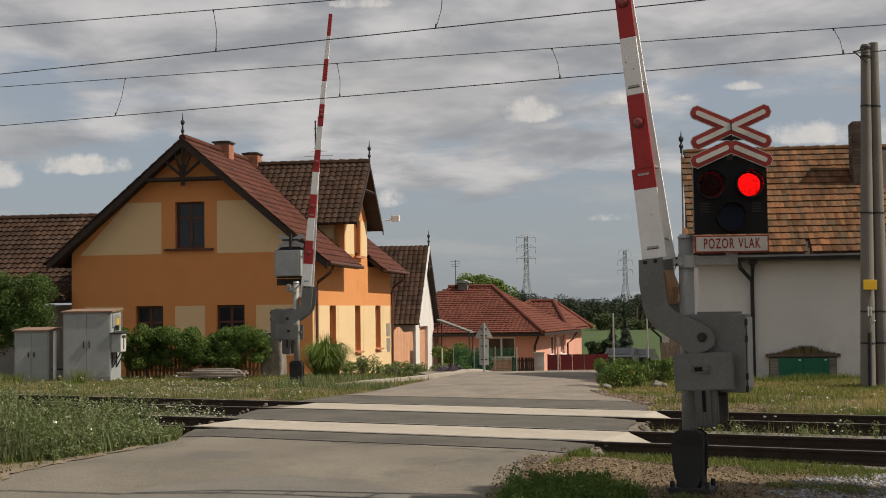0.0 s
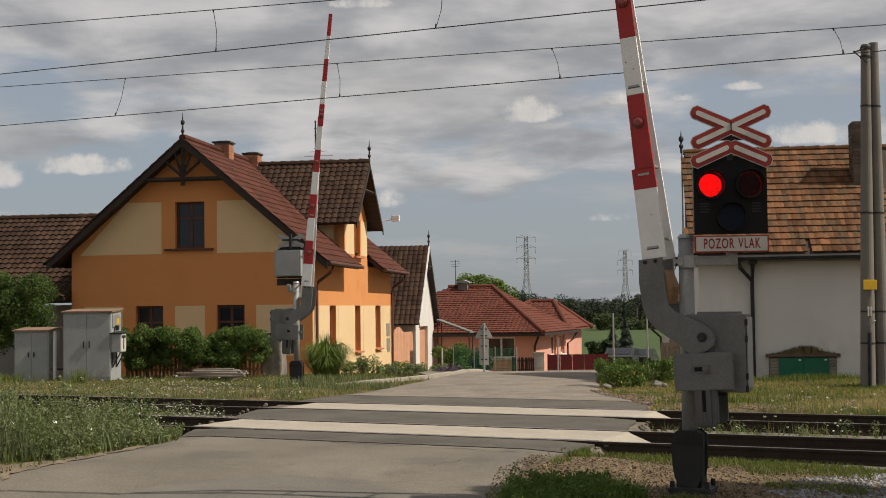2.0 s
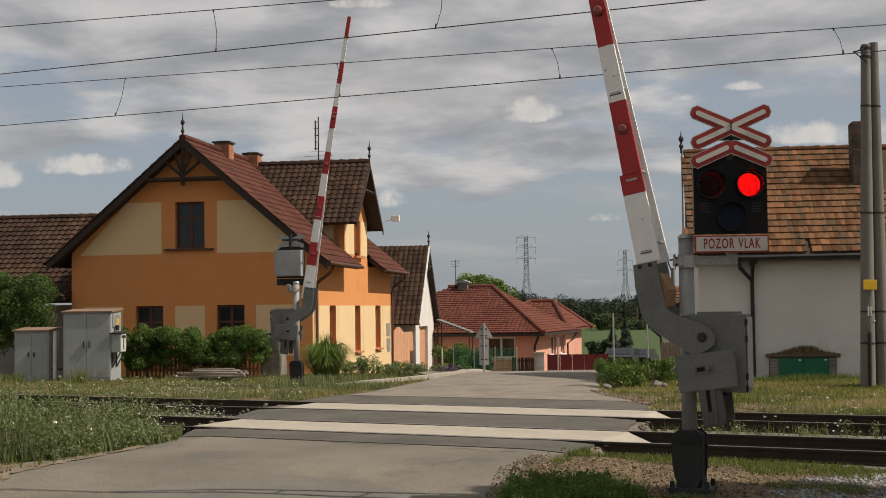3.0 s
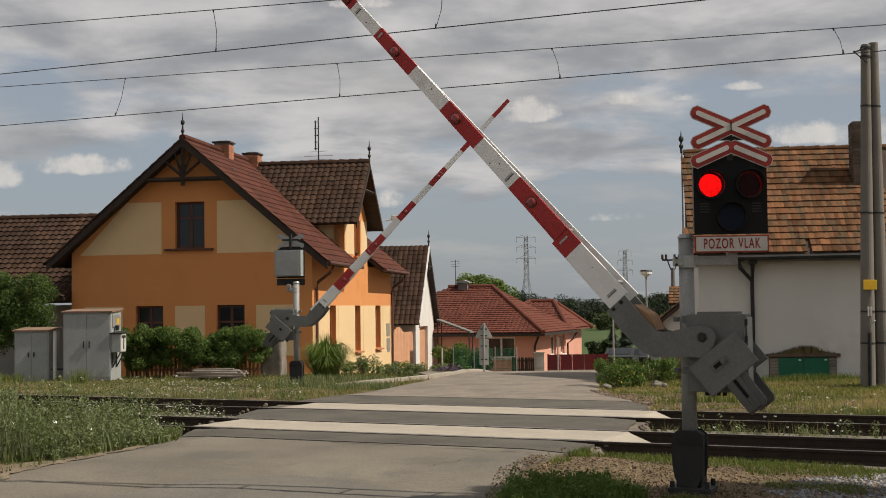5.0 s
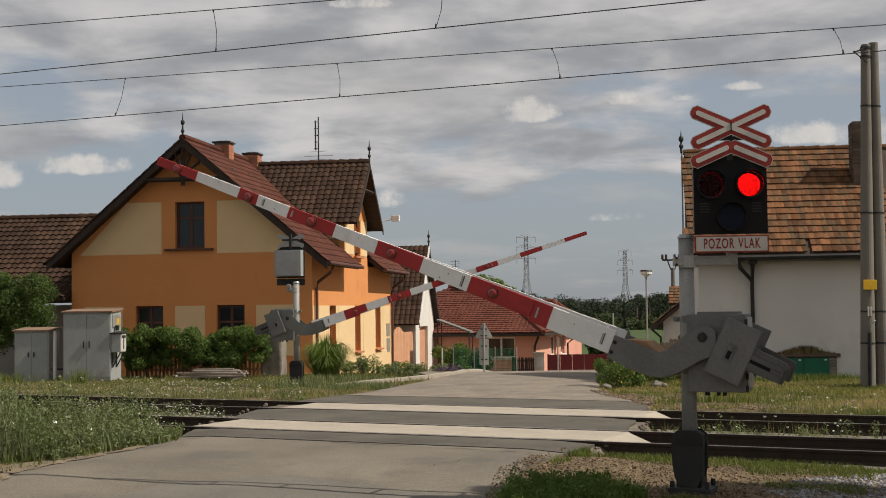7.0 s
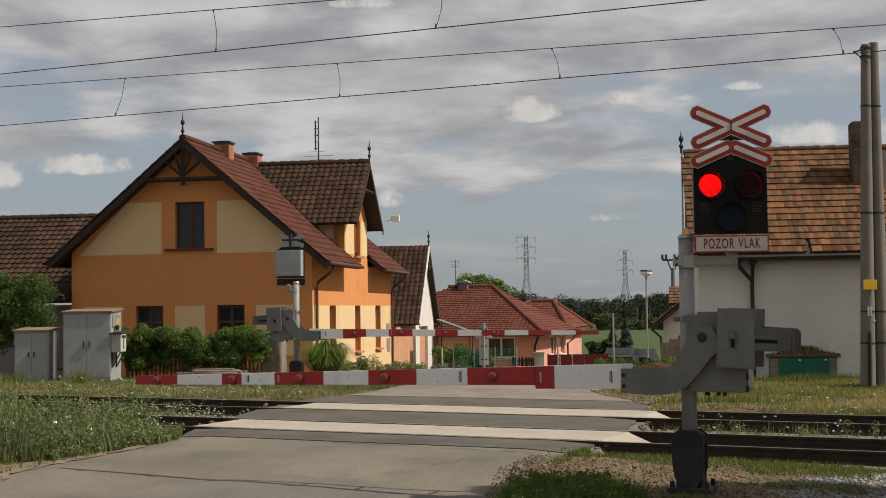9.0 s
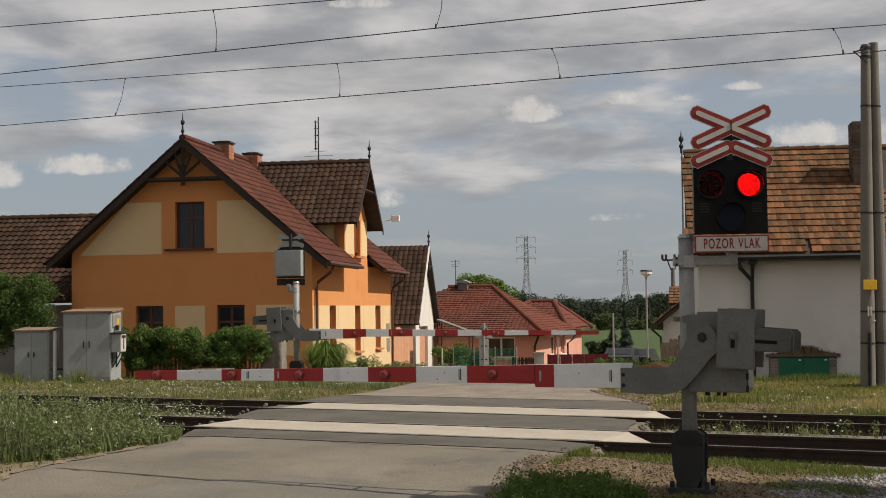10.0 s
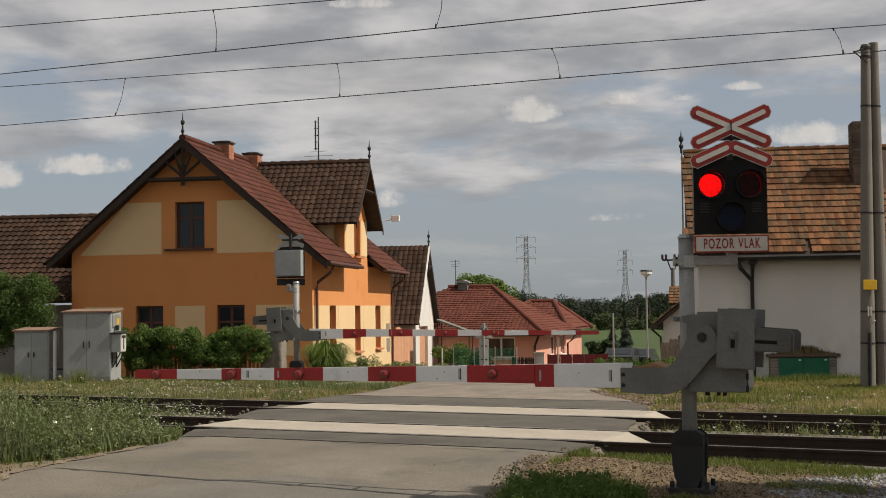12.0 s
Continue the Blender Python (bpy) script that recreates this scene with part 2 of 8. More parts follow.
M = dict(
    asphalt=surf("asphalt", (0.118, 0.105, 0.084), (0.176, 0.156, 0.125), 0.45, 0.9, 0, 0.8, 38, stain=(0.104, 0.097, 0.084), stain_at=(0.5, 0.66), stain_scale=0.5, grain=(0.68, 1.32)),
    asphalt_old=surf("asphalt_old", (0.165, 0.142, 0.118), (0.232, 0.198, 0.162), 1.6, 0.95, 0, 0.6, 26, stain=(0.135, 0.122, 0.106), stain_at=(0.5, 0.64), stain_scale=0.7, grain=(0.62, 1.38)),
    asphalt_dark=surf("asphalt_dark", (0.068, 0.063, 0.054), (0.104, 0.094, 0.078), 1.1, 0.9, 0, 0.5, 90, stain=(0.122, 0.108, 0.088), stain_at=(0.54, 0.7), stain_scale=0.8, grain=(0.7, 1.3)),
    tar=surf("tar", (0.02, 0.02, 0.02), (0.035, 0.033, 0.03), 3, 0.7, 0, 0.2, 80),
    concrete=surf("concrete", (0.30, 0.268, 0.222), (0.39, 0.348, 0.29), 1.2, 0.9, 0, 0.4, 60, stain=(0.26, 0.22, 0.175), stain_scale=0.9),
    concrete_grey=surf("concrete_grey", (0.125, 0.12, 0.108), (0.18, 0.17, 0.155), 1.0, 0.9, 0, 0.5, 40, stain=(0.085, 0.08, 0.07), stain_scale=1.2),
    soil=surf("soil", (0.084, 0.060, 0.034), (0.168, 0.122, 0.070), 1.6, 1.0, 0, 0.8, 55, stain=(0.066, 0.072, 0.028), stain_at=(0.54, 0.68), stain_scale=0.9, grain=(0.55, 1.45)),
    ballast=surf("ballast", (0.10, 0.085, 0.068), (0.17, 0.145, 0.115), 2.0, 1.0, 0, 1.0, 25),
    rail=surf("rail", (0.030, 0.022, 0.017), (0.055, 0.038, 0.027), 4, 0.85, 0.2, 0.3, 60),
    railtop=surf("railtop", (0.26, 0.24, 0.22), (0.36, 0.33, 0.30), 4, 0.42, 0.85, 0.05, 60),
    sleeper=surf("sleeper", (0.13, 0.12, 0.105), (0.2, 0.185, 0.16), 3, 0.95, 0, 0.4, 30),
    steel=surf("steel_grey", (0.122, 0.125, 0.119), (0.165, 0.168, 0.16), 2.5, 0.55, 0.0, 0.08, 50, stain=(0.10, 0.098, 0.09), stain_at=(0.56, 0.8), stain_scale=2.0),
    steelbar=surf("steel_bar", (0.075, 0.075, 0.072), (0.105, 0.105, 0.10), 2.5, 0.55, 0.0, 0.08, 50, stain=(0.06, 0.058, 0.055)),
    steel_dark=surf("steel_dark", (0.018, 0.018, 0.018), (0.03, 0.03, 0.03), 3, 0.55, 0.0, 0.1, 50, stain=(0.05, 0.045, 0.04)),
    galv=surf("galvanised", (0.3, 0.305, 0.3), (0.38, 0.385, 0.375), 3, 0.45, 0.4, 0.05, 50, stain=(0.32, 0.31, 0.29)),
    white=surf("white_paint", (0.70, 0.70, 0.69), (0.79, 0.79, 0.78), 2, 0.5, 0, 0.04, 40, stain=(0.52, 0.505, 0.475), stain_at=(0.55, 0.78), stain_scale=2.4, grain=(0.93, 1.05)),
    red=surf("red_paint", (0.31, 0.026, 0.026), (0.38, 0.034, 0.032), 2, 0.5, 0, 0.04, 40, stain=(0.22, 0.027, 0.026), stain_at=(0.55, 0.75), stain_scale=2.2, grain=(0.93, 1.05)),
    signred=surf("sign_red", (0.235, 0.026, 0.022), (0.285, 0.032, 0.027), 4, 0.5, 0, 0.02, 40, stain=(0.19, 0.03, 0.026), stain_scale=5.0, grain=(0.95, 1.04)),
    signwhite=surf("sign_white", (0.47, 0.455, 0.425), (0.55, 0.535, 0.50), 4, 0.5, 0, 0.02, 40, stain=(0.40, 0.385, 0.355), stain_scale=5.0, grain=(0.95, 1.04)),
    black=surf("black_paint", (0.006, 0.006, 0.007), (0.011, 0.011, 0.012), 3, 0.7, 0, 0.05, 40, spec=0.2),
    rubber=surf("rubber", (0.018, 0.018, 0.018), (0.03, 0.03, 0.03), 3, 0.8, 0, 0.1, 40),
    rustplate=surf("rust_plate", (0.26, 0.145, 0.066), (0.34, 0.20, 0.10), 4, 0.8, 0, 0.2, 30),
    rust=surf("rust", (0.17, 0.10, 0.068), (0.25, 0.17, 0.12), 4, 0.85, 0, 0.2, 30, stain=(0.20, 0.19, 0.17), stain_scale=2.0),
    orange=surf("orange_render", (0.58, 0.245, 0.084), (0.65, 0.278, 0.098), 0.5, 0.95, 0, 0.25, 90, stain=(0.50, 0.20, 0.06), stain_scale=0.5),
    cream=surf("cream_render", (0.66, 0.485, 0.272), (0.72, 0.53, 0.302), 0.5, 0.95, 0, 0.25, 90, stain=(0.58, 0.42, 0.23), stain_scale=0.5),
    whitewall=surf("white_render", (0.60, 0.585, 0.55), (0.68, 0.66, 0.625), 0.5, 0.95, 0, 0.25, 70, stain=(0.52, 0.49, 0.445), stain_scale=0.6),
    pink=surf("pink_render", (0.62, 0.31, 0.225), (0.68, 0.35, 0.255), 0.5, 0.95, 0, 0.2, 70),
    greywall=surf("grey_wall", (0.20, 0.19, 0.17), (0.29, 0.275, 0.25), 0.6, 0.95, 0, 0.4, 40),
    tile_brown=surf("tile_brown", (0.034, 0.021, 0.015), (0.064, 0.037, 0.025), 0.7, 0.85, 0, 0.2, 30, vary=0.3, spec=0.10, stain=(0.058, 0.042, 0.030), stain_scale=0.9, world=True),
    tile_brown_s=surf("tile_brown_s", (0.034, 0.021, 0.015), (0.064, 0.037, 0.025), 0.7, 0.85, 0, 0.2, 30, island=0.3, spec=0.10, stain=(0.058, 0.042, 0.030), stain_scale=0.9, world=True),
    tile_red_s=surf("tile_red_s", (0.066, 0.025, 0.017), (0.098, 0.036, 0.025), 0.7, 0.85, 0, 0.2, 30, island=0.22, spec=0.12),
    tile_pink=surf("tile_pink_house", (0.108, 0.038, 0.027), (0.142, 0.050, 0.035), 0.7, 0.85, 0, 0.2, 30, island=0.15, spec=0.12),
    tile_old=surf("tile_old", (0.100, 0.050, 0.026), (0.178, 0.080, 0.036), 2.2, 0.92, 0, 0.3, 25, vary=0.5, spec=0.15, stain=(0.088, 0.066, 0.040), stain_at=(0.48, 0.62), stain_scale=3.4, stretch=(1.6, 0.5, 0.5), world=True),
    tile_old_s=surf("tile_old_s", (0.100, 0.050, 0.026), (0.178, 0.080, 0.036), 2.2, 0.92, 0, 0.3, 25, island=0.5, spec=0.15, stain=(0.088, 0.066, 0.040), stain_at=(0.48, 0.62), stain_scale=3.4, stretch=(1.6, 0.5, 0.5), world=True),
    roofbase=surf("roof_felt", (0.05, 0.035, 0.028), (0.07, 0.05, 0.04), 2, 0.9, 0, 0.2, 30),
    darkwood=surf("dark_wood", (0.027, 0.019, 0.015), (0.046, 0.032, 0.025), 2, 0.7, 0, 0.3, 40, stretch=(1, 1, 6)),
    winwood=surf("window_wood", (0.075, 0.030, 0.020), (0.11, 0.046, 0.03), 2, 0.5, 0, 0.1, 40),
    winbrown=surf("shutter_brown", (0.20, 0.085, 0.042), (0.26, 0.11, 0.055), 2, 0.6, 0, 0.1, 40),
    wood=surf("fence_wood", (0.27, 0.155, 0.085), (0.36, 0.21, 0.115), 3, 0.8, 0, 0.3, 30, vary=0.12),
    gatewood=surf("gate_wood", (0.50, 0.26, 0.15), (0.58, 0.32, 0.19), 3, 0.75, 0, 0.2, 30, vary=0.08),
    greywood=surf("weathered_wood", (0.20, 0.17, 0.14), (0.32, 0.28, 0.235), 3, 0.9, 0, 0.3, 30, vary=0.15),
    brick=surf("brick", (0.36, 0.15, 0.085), (0.44, 0.20, 0.12), 3, 0.9, 0, 0.3, 30, island=0.2),
    brickold=surf("brick_sooty", (0.075, 0.052, 0.04), (0.135, 0.095, 0.072), 3, 0.9, 0, 0.3, 30, island=0.3),
    brickgrey=surf("brick_grey", (0.17, 0.15, 0.125), (0.26, 0.225, 0.19), 3, 0.9, 0, 0.3, 30, vary=0.25),
    sand=surf("sand", (0.125, 0.100, 0.068), (0.225, 0.178, 0.125), 3.5, 1.0, 0, 0.9, 45, stain=(0.085, 0.08, 0.05), stain_at=(0.5, 0.66), stain_scale=2.6, grain=(0.5, 1.5)),
    signback=surf("sign_back", (0.36, 0.355, 0.33), (0.44, 0.435, 0.40), 3, 0.6, 0, 0.05, 40, stain=(0.30, 0.295, 0.27)),
    plaster=surf("rough_plaster", (0.15, 0.135, 0.112), (0.27, 0.245, 0.205), 2.4, 0.95, 0, 0.8, 18, stain=(0.10, 0.085, 0.068), stain_scale=2.6),
    spruce=leaf_mat("spruce_needles", (0.055, 0.078, 0.056), (0.105, 0.132, 0.098), 0.35, 0.1),
    greygravel=surf("grey_gravel", (0.13, 0.13, 0.13), (0.26, 0.26, 0.265), 2.0, 0.95, 0, 0.3, 40, island=0.5),
    pane=surf("window_glass", (0.012, 0.014, 0.018), (0.018, 0.021, 0.026), 2, 0.08, 0, 0.0, 40, spec=0.4),
    green=surf("green_paint", (0.012, 0.115, 0.062), (0.020, 0.145, 0.08), 2, 0.5, 0, 0.05, 30),
    yellow=surf("yellow_paint", (0.60, 0.36, 0.02), (0.68, 0.42, 0.03), 3, 0.5, 0, 0.05, 30),
    moss=surf("moss", (0.13, 0.10, 0.045), (0.21, 0.16, 0.075), 5, 1.0, 0, 0.8, 30),
    redpanel=surf("red_panel", (0.095, 0.010, 0.012), (0.12, 0.013, 0.014), 2, 0.6, 0, 0.05, 30, vary=0.1),
    field=surf("field", (0.036, 0.062, 0.016), (0.054, 0.083, 0.022), 0.05, 1.0, 0, 0.3, 3.0),
    wire=surf("wire", (0.05, 0.05, 0.052), (0.075, 0.075, 0.078), 3, 0.6, 0.5, 0, 30),
    steelfar=surf("pylon_steel", (0.24, 0.25, 0.27), (0.28, 0.29, 0.31), 3, 0.7, 0.0, 0, 30),
    grass=leaf_mat("grass", (0.075, 0.11, 0.025), (0.15, 0.17, 0.05), 0.4),
    dry=leaf_mat("dry_grass", (0.24, 0.2, 0.085), (0.34, 0.275, 0.13), 0.35),
    weed=leaf_mat("weed", (0.100, 0.130, 0.060), (0.185, 0.208, 0.108), 0.4),
    leaf=leaf_mat("leaf", (0.05, 0.092, 0.022), (0.11, 0.16, 0.042), 0.4),
    leafmid=leaf_mat("leaf_mid", (0.036, 0.066, 0.018), (0.085, 0.125, 0.036), 0.45),
    leafyew=leaf_mat("leaf_shrub", (0.072, 0.115, 0.028), (0.145, 0.195, 0.058), 0.4),
    leafdark=leaf_mat("leaf_dark", (0.021, 0.038, 0.014), (0.044, 0.070, 0.025), 0.4, 0.1),
    leaffar=leaf_mat("leaf_far", (0.024, 0.034, 0.022), (0.038, 0.049, 0.030), 0.25, 0.1),
    flower=surf("flower_white", (0.62, 0.62, 0.54), (0.72, 0.72, 0.64), 3, 0.8, 0, 0, 30),
    flowery=surf("flower_yellow", (0.50, 0.38, 0.05), (0.60, 0.46, 0.07), 3, 0.8, 0, 0, 30),
    bark=surf("bark", (0.075, 0.055, 0.04), (0.13, 0.10, 0.075), 3, 0.9, 0, 0.6, 20),
    lensoff=glass("red_lens", (0.62, 0.03, 0.025), 0.12),
    lensblue=surf("dark_lens", (0.003, 0.007, 0.018), (0.006, 0.012, 0.030), 3, 0.45, 0, 0.0, 30, spec=0.12),
    lamp_on=glow("lamp_glow", (1.0, 0.06, 0.05), 1.35, 34.0),
    lamp_back=surf("lamp_back", (0.03, 0.004, 0.004), (0.04, 0.006, 0.005), 3, 0.7, 0, 0, 30),
    reflector=surf("reflector_red", (0.20, 0.012, 0.010), (0.26, 0.016, 0.014), 3, 0.3, 0, 0.0, 30, spec=0.8),
    postgrey=surf("post_grey", (0.225, 0.23, 0.222), (0.285, 0.29, 0.28), 2.0, 0.5, 0, 0.06, 40, stain=(0.17, 0.168, 0.158), stain_scale=1.6),
    polegrey=surf("pole_concrete", (0.145, 0.135, 0.118), (0.20, 0.185, 0.162), 1.2, 0.9, 0, 0.35, 50, stain=(0.115, 0.105, 0.09), stain_scale=1.2),
    cab=surf("cabinet_grey", (0.265, 0.285, 0.28), (0.33, 0.35, 0.34), 1.5, 0.6, 0, 0.06, 40, stain=(0.21, 0.215, 0.205), stain_scale=1.5),
    letter=surf("letter_red", (0.20, 0.018, 0.016), (0.24, 0.022, 0.02), 4, 0.5, 0, 0.0, 40),
    grit=surf("grit", (0.125, 0.092, 0.058), (0.25, 0.19, 0.128), 2.0, 0.95, 0, 0.3, 40, island=0.5),
    litter=surf("leaf_litter", (0.105, 0.077, 0.048), (0.20, 0.145, 0.088), 2.0, 0.9, 0, 0.0, 40, island=0.45),
    car=surf("car_paint", (0.028, 0.031, 0.033), (0.036, 0.04, 0.042), 2, 0.5, 0.0, 0, 30),
)

# ---- mesh helpers ----


def thing(name, m, label, category, group="", kind=""):
    ob = new(name)
    ob.empty_display_size = 0.2
    ob.matrix_basis = m
    return tagged(ob, label, category, group, kind)


def mesh_of(name, bm, material, smooth=False):
    me = bpy.data.meshes.new(name)
    bmesh.ops.recalc_face_normals(bm, faces=bm.faces)
    bm.to_mesh(me)
    bm.free()
    me.materials.append(material)
    if smooth:
        me.shade_smooth()
    return me


def part(name, bm, material, parent, label="", m=None, smooth=False, kind=""):
    me = bm if isinstance(bm, bpy.types.Mesh) else mesh_of(name, bm, material, smooth)
    ob = new(name, me)
    ob.parent = parent
    if m is not None:
        ob.matrix_basis = m
    return tagged(ob, label, kind=kind)


def solo(name, bm, material, label, category, group="", kind="", smooth=False, m=None):
    ob = new(name, mesh_of(name, bm, material, smooth))
    if m is not None:
        ob.matrix_basis = m
    return tagged(ob, label, category, group, kind)


def B():
    return bmesh.new()


def box(bm, c, s, m=None, bevel=0.0):
    r = bmesh.ops.create_cube(bm, size=1.0)
    mat4 = (m or Matrix()) @ Matrix.Translation(c) @ Matrix.Diagonal((*s, 1))
    bmesh.ops.transform(bm, matrix=mat4, verts=r["verts"])
    if bevel:
        es = list({e for v in r["verts"] for e in v.link_edges})
        bmesh.ops.bevel(bm, geom=es, offset=bevel, segments=2, affect="EDGES", profile=0.6)
    return bm


def span(bm, lo, hi, bevel=0.0, m=None):
    return box(bm, [(a + b) / 2 for a, b in zip(lo, hi)], [abs(b - a) for a, b in zip(lo, hi)], m, bevel)


def tube(bm, p, q, r0, r1=None, seg=12):
    p, q = Vector(p), Vector(q)
    d = q - p
    m = Matrix.Translation((p + q) / 2) @ d.to_track_quat("Z", "Y").to_matrix().to_4x4()
    bmesh.ops.create_cone(bm, cap_ends=True, segments=seg, radius1=r0, radius2=r0 if r1 is None else r1, depth=d.length, matrix=m)
    return bm


def path_tube(bm, pts, r, seg=8):
    """One unbroken tube through the points."""
    pts = [Vector(p) for p in pts]
    rings = []
    for i, p in enumerate(pts):
        d = (pts[min(i + 1, len(pts) - 1)] - pts[max(i - 1, 0)]).normalized()
        side = d.cross(Vector((0.31, 0.17, 0.93)) if abs(d.z) < 0.9 else Vector((1, 0.2, 0))).normalized()
        up = side.cross(d)
        rings.append([bm.verts.new(p + (side * math.cos(a) + up * math.sin(a)) * r) for a in (2 * math.pi * k / seg for k in range(seg))])
    for a, b in zip(rings, rings[1:]):
        for k in range(seg):
            bm.faces.new((a[k], a[(k + 1) % seg], b[(k + 1) % seg], b[k]))
    bm.faces.new(rings[0][::-1]), bm.faces.new(rings[-1])
    return bm


def prism(bm, pts, y0, y1, bevel=0.0, plane="xz", m=None):
    """A polygon given in two coordinates, drawn out along the third."""
    def at(a, b, y):
        return Vector({"xz": (a, y, b), "yz": (y, a, b), "xy": (a, b, y)}[plane])
    lo, hi = [bm.verts.new(at(a, b, y0)) for a, b in pts], [bm.verts.new(at(a, b, y1)) for a, b in pts]
    fs = [bm.faces.new(lo), bm.faces.new(hi[::-1])]
    k = len(pts)
    for i in range(k):
        fs.append(bm.faces.new((lo[i], lo[(i + 1) % k], hi[(i + 1) % k], hi[i])))
    if m is not None:
        bmesh.ops.transform(bm, matrix=m, verts=lo + hi)
    if bevel:
        es = list({e for f in (fs[0], fs[1]) for e in f.edges})
        bmesh.ops.bevel(bm, geom=es, offset=bevel, segments=2, affect="EDGES")
    return bm


def mesh_np(name, verts, faces, material):
    """verts (n, 3) and quads or triangles (m, k) as arrays, quickly."""
    verts, faces = np.asarray(verts, dtype=np.float32), np.asarray(faces, dtype=np.int32)
    me = bpy.data.meshes.new(name)
    k = faces.shape[1]
    me.vertices.add(len(verts)), me.loops.add(faces.size), me.polygons.add(len(faces))
    me.vertices.foreach_set("co", verts.ravel())
    me.loops.foreach_set("vertex_index", faces.ravel())
    me.polygons.foreach_set("loop_start", np.arange(0, faces.size, k, dtype=np.int32))
    me.update(calc_edges=True)
    me.materials.append(material)
    return me


# ---- the plan: the line runs along U, across it N ----
TRACK_TURN = -26.6
U = Vector((math.cos(radians(TRACK_TURN)), math.sin(radians(TRACK_TURN)), 0))
N = Vector((-U.y, U.x, 0))
TRACKS = (17.23, 20.93)
TRACK_POSE = pose(0, 0, 0, 0, 0, TRACK_TURN)  # local x along the line, y across it
# road edges, near to far
ROAD_L = [(-6.4, -30), (-5.8, 4), (-5.35, 11), (-5.25, 14), (-5.12, 15.2), (-4.62, 16.3), (-4.25, 17.5), (-3.9, 18.6), (-3.9, 20.5), (-3.3, 25.7), (-1.6, 29.3), (-0.55, 33), (0.1, 36.0), (0.9, 45), (1.7, 60)]
ROAD_R = [(-2.2, -30), (-0.6, 4), (0.2, 10), (0.5, 12.4), (0.85, 15), (1.75, 17), (2.6, 19), (3.3, 22), (3.9, 24.6), (3.45, 27), (3.4, 29.3), (3.9, 33), (4.4, 36.5), (5.6, 45), (7.6, 60)]


def edge_at(line, y):
    for (x0, y0), (x1, y1) in zip(line, line[1:]):
        if y0 <= y <= y1:
            return x0 + (x1 - x0) * (y - y0) / (y1 - y0)
    return line[-1][0]


def terrain(x, y):
    """Height of the open ground."""
    z = 0.0
    if y < 16.0:
        k = min((16.0 - y) / 2.6, 1.0)
        z = -0.13 * k * k * (3 - 2 * k)
    if y > 34:
        k = min((y - 34) / 26, 1.0)
        z = -1.05 * k * k * (3 - 2 * k)
    if y > 60:
        z -= min((y - 60) / 18, 1.0) * 1.0
    return z


def on_road(x, y, pad=0.0):
    return edge_at(ROAD_L, y) - pad < x < edge_at(ROAD_R, y) + pad and y < 60


def across(x, y):
    return x * N.x + y * N.y


def ground_z(x, y):
    z = terrain(x, y)
    d = across(x, y)
    if 15.4 < d < 22.9 and not on_road(x, y, 0.25):
        k = min(min(d - 15.4, 22.9 - d) / 0.7, 1.0)
        z -= 0.24 * k
    if not on_road(x, y, 0.05):
        z -= 0.05
    if not on_road(x, y, 0.6) and -18 < x < 18 and 4 < y < 50:
        z += 0.05 * noise.noise(Vector((x * 0.6, y * 0.6, 0)))
        # made ground round the barrier's foot
        z += 0.14 * math.exp(-((x - 2.44) ** 2 + (y - 12.9) ** 2) / 0.7)
    return z

# ---- ground, road and line ----


def make_ground():
    def axis(fine_lo, fine_hi, step, far):
        v = list(np.arange(fine_lo, fine_hi + 1e-6, step))
        d, lo, hi = step, v[0], v[-1]
        left, right = [], []
        while hi < far or -lo < far:
            d *= 1.35
            lo, hi = lo - d, hi + d
            left.append(lo), right.append(hi)
        return left[::-1] + v + right
    xs, ys = axis(-18, 18, 0.3, 2600), axis(6, 48, 0.3, 2600)
    nx, ny = len(xs), len(ys)
    verts = np.zeros((ny, nx, 3), dtype=np.float32)
    for j, y in enumerate(ys):
        for i, x in enumerate(xs):
            z = ground_z(x, y)
            if on_road(x, y, 0.3):
                z = min(z, terrain(x, y) - 0.06)
            verts[j, i] = (x, y, z)
    a = (np.arange(ny - 1)[:, None] * nx + np.arange(nx - 1)[None, :]).ravel()
    faces = np.stack([a, a + 1, a + nx + 1, a + nx], 1)
    me = mesh_np("ground", verts.reshape(-1, 3), faces, M["soil"])
    me.materials.append(M["field"])
    me.materials.append(M["ballast"])
    idx = np.zeros(len(faces), dtype=np.int32)
    cen = verts.reshape(-1, 3)[faces].mean(1)
    idx[cen[:, 1] > 75] = 1
    d = cen[:, 0] * N.x + cen[:, 1] * N.y
    idx[(d > 15.7) & (d < 22.6) & (abs(cen[:, 0]) < 300)] = 2
    me.polygons.foreach_set("material_index", idx)
    me.shade_smooth()
    tagged(new("ground", me), "dry grassy verge and soil beside the railway line", "ground", kind="structure")


make_ground()


def road_cut(line, d):
    lo, hi = -60.0, 60.0
    for _ in range(40):
        mid = (lo + hi) / 2
        p = U * mid + N * d
        if p.x > edge_at(line, p.y):
            hi = mid
        else:
            lo = mid
    return (lo + hi) / 2


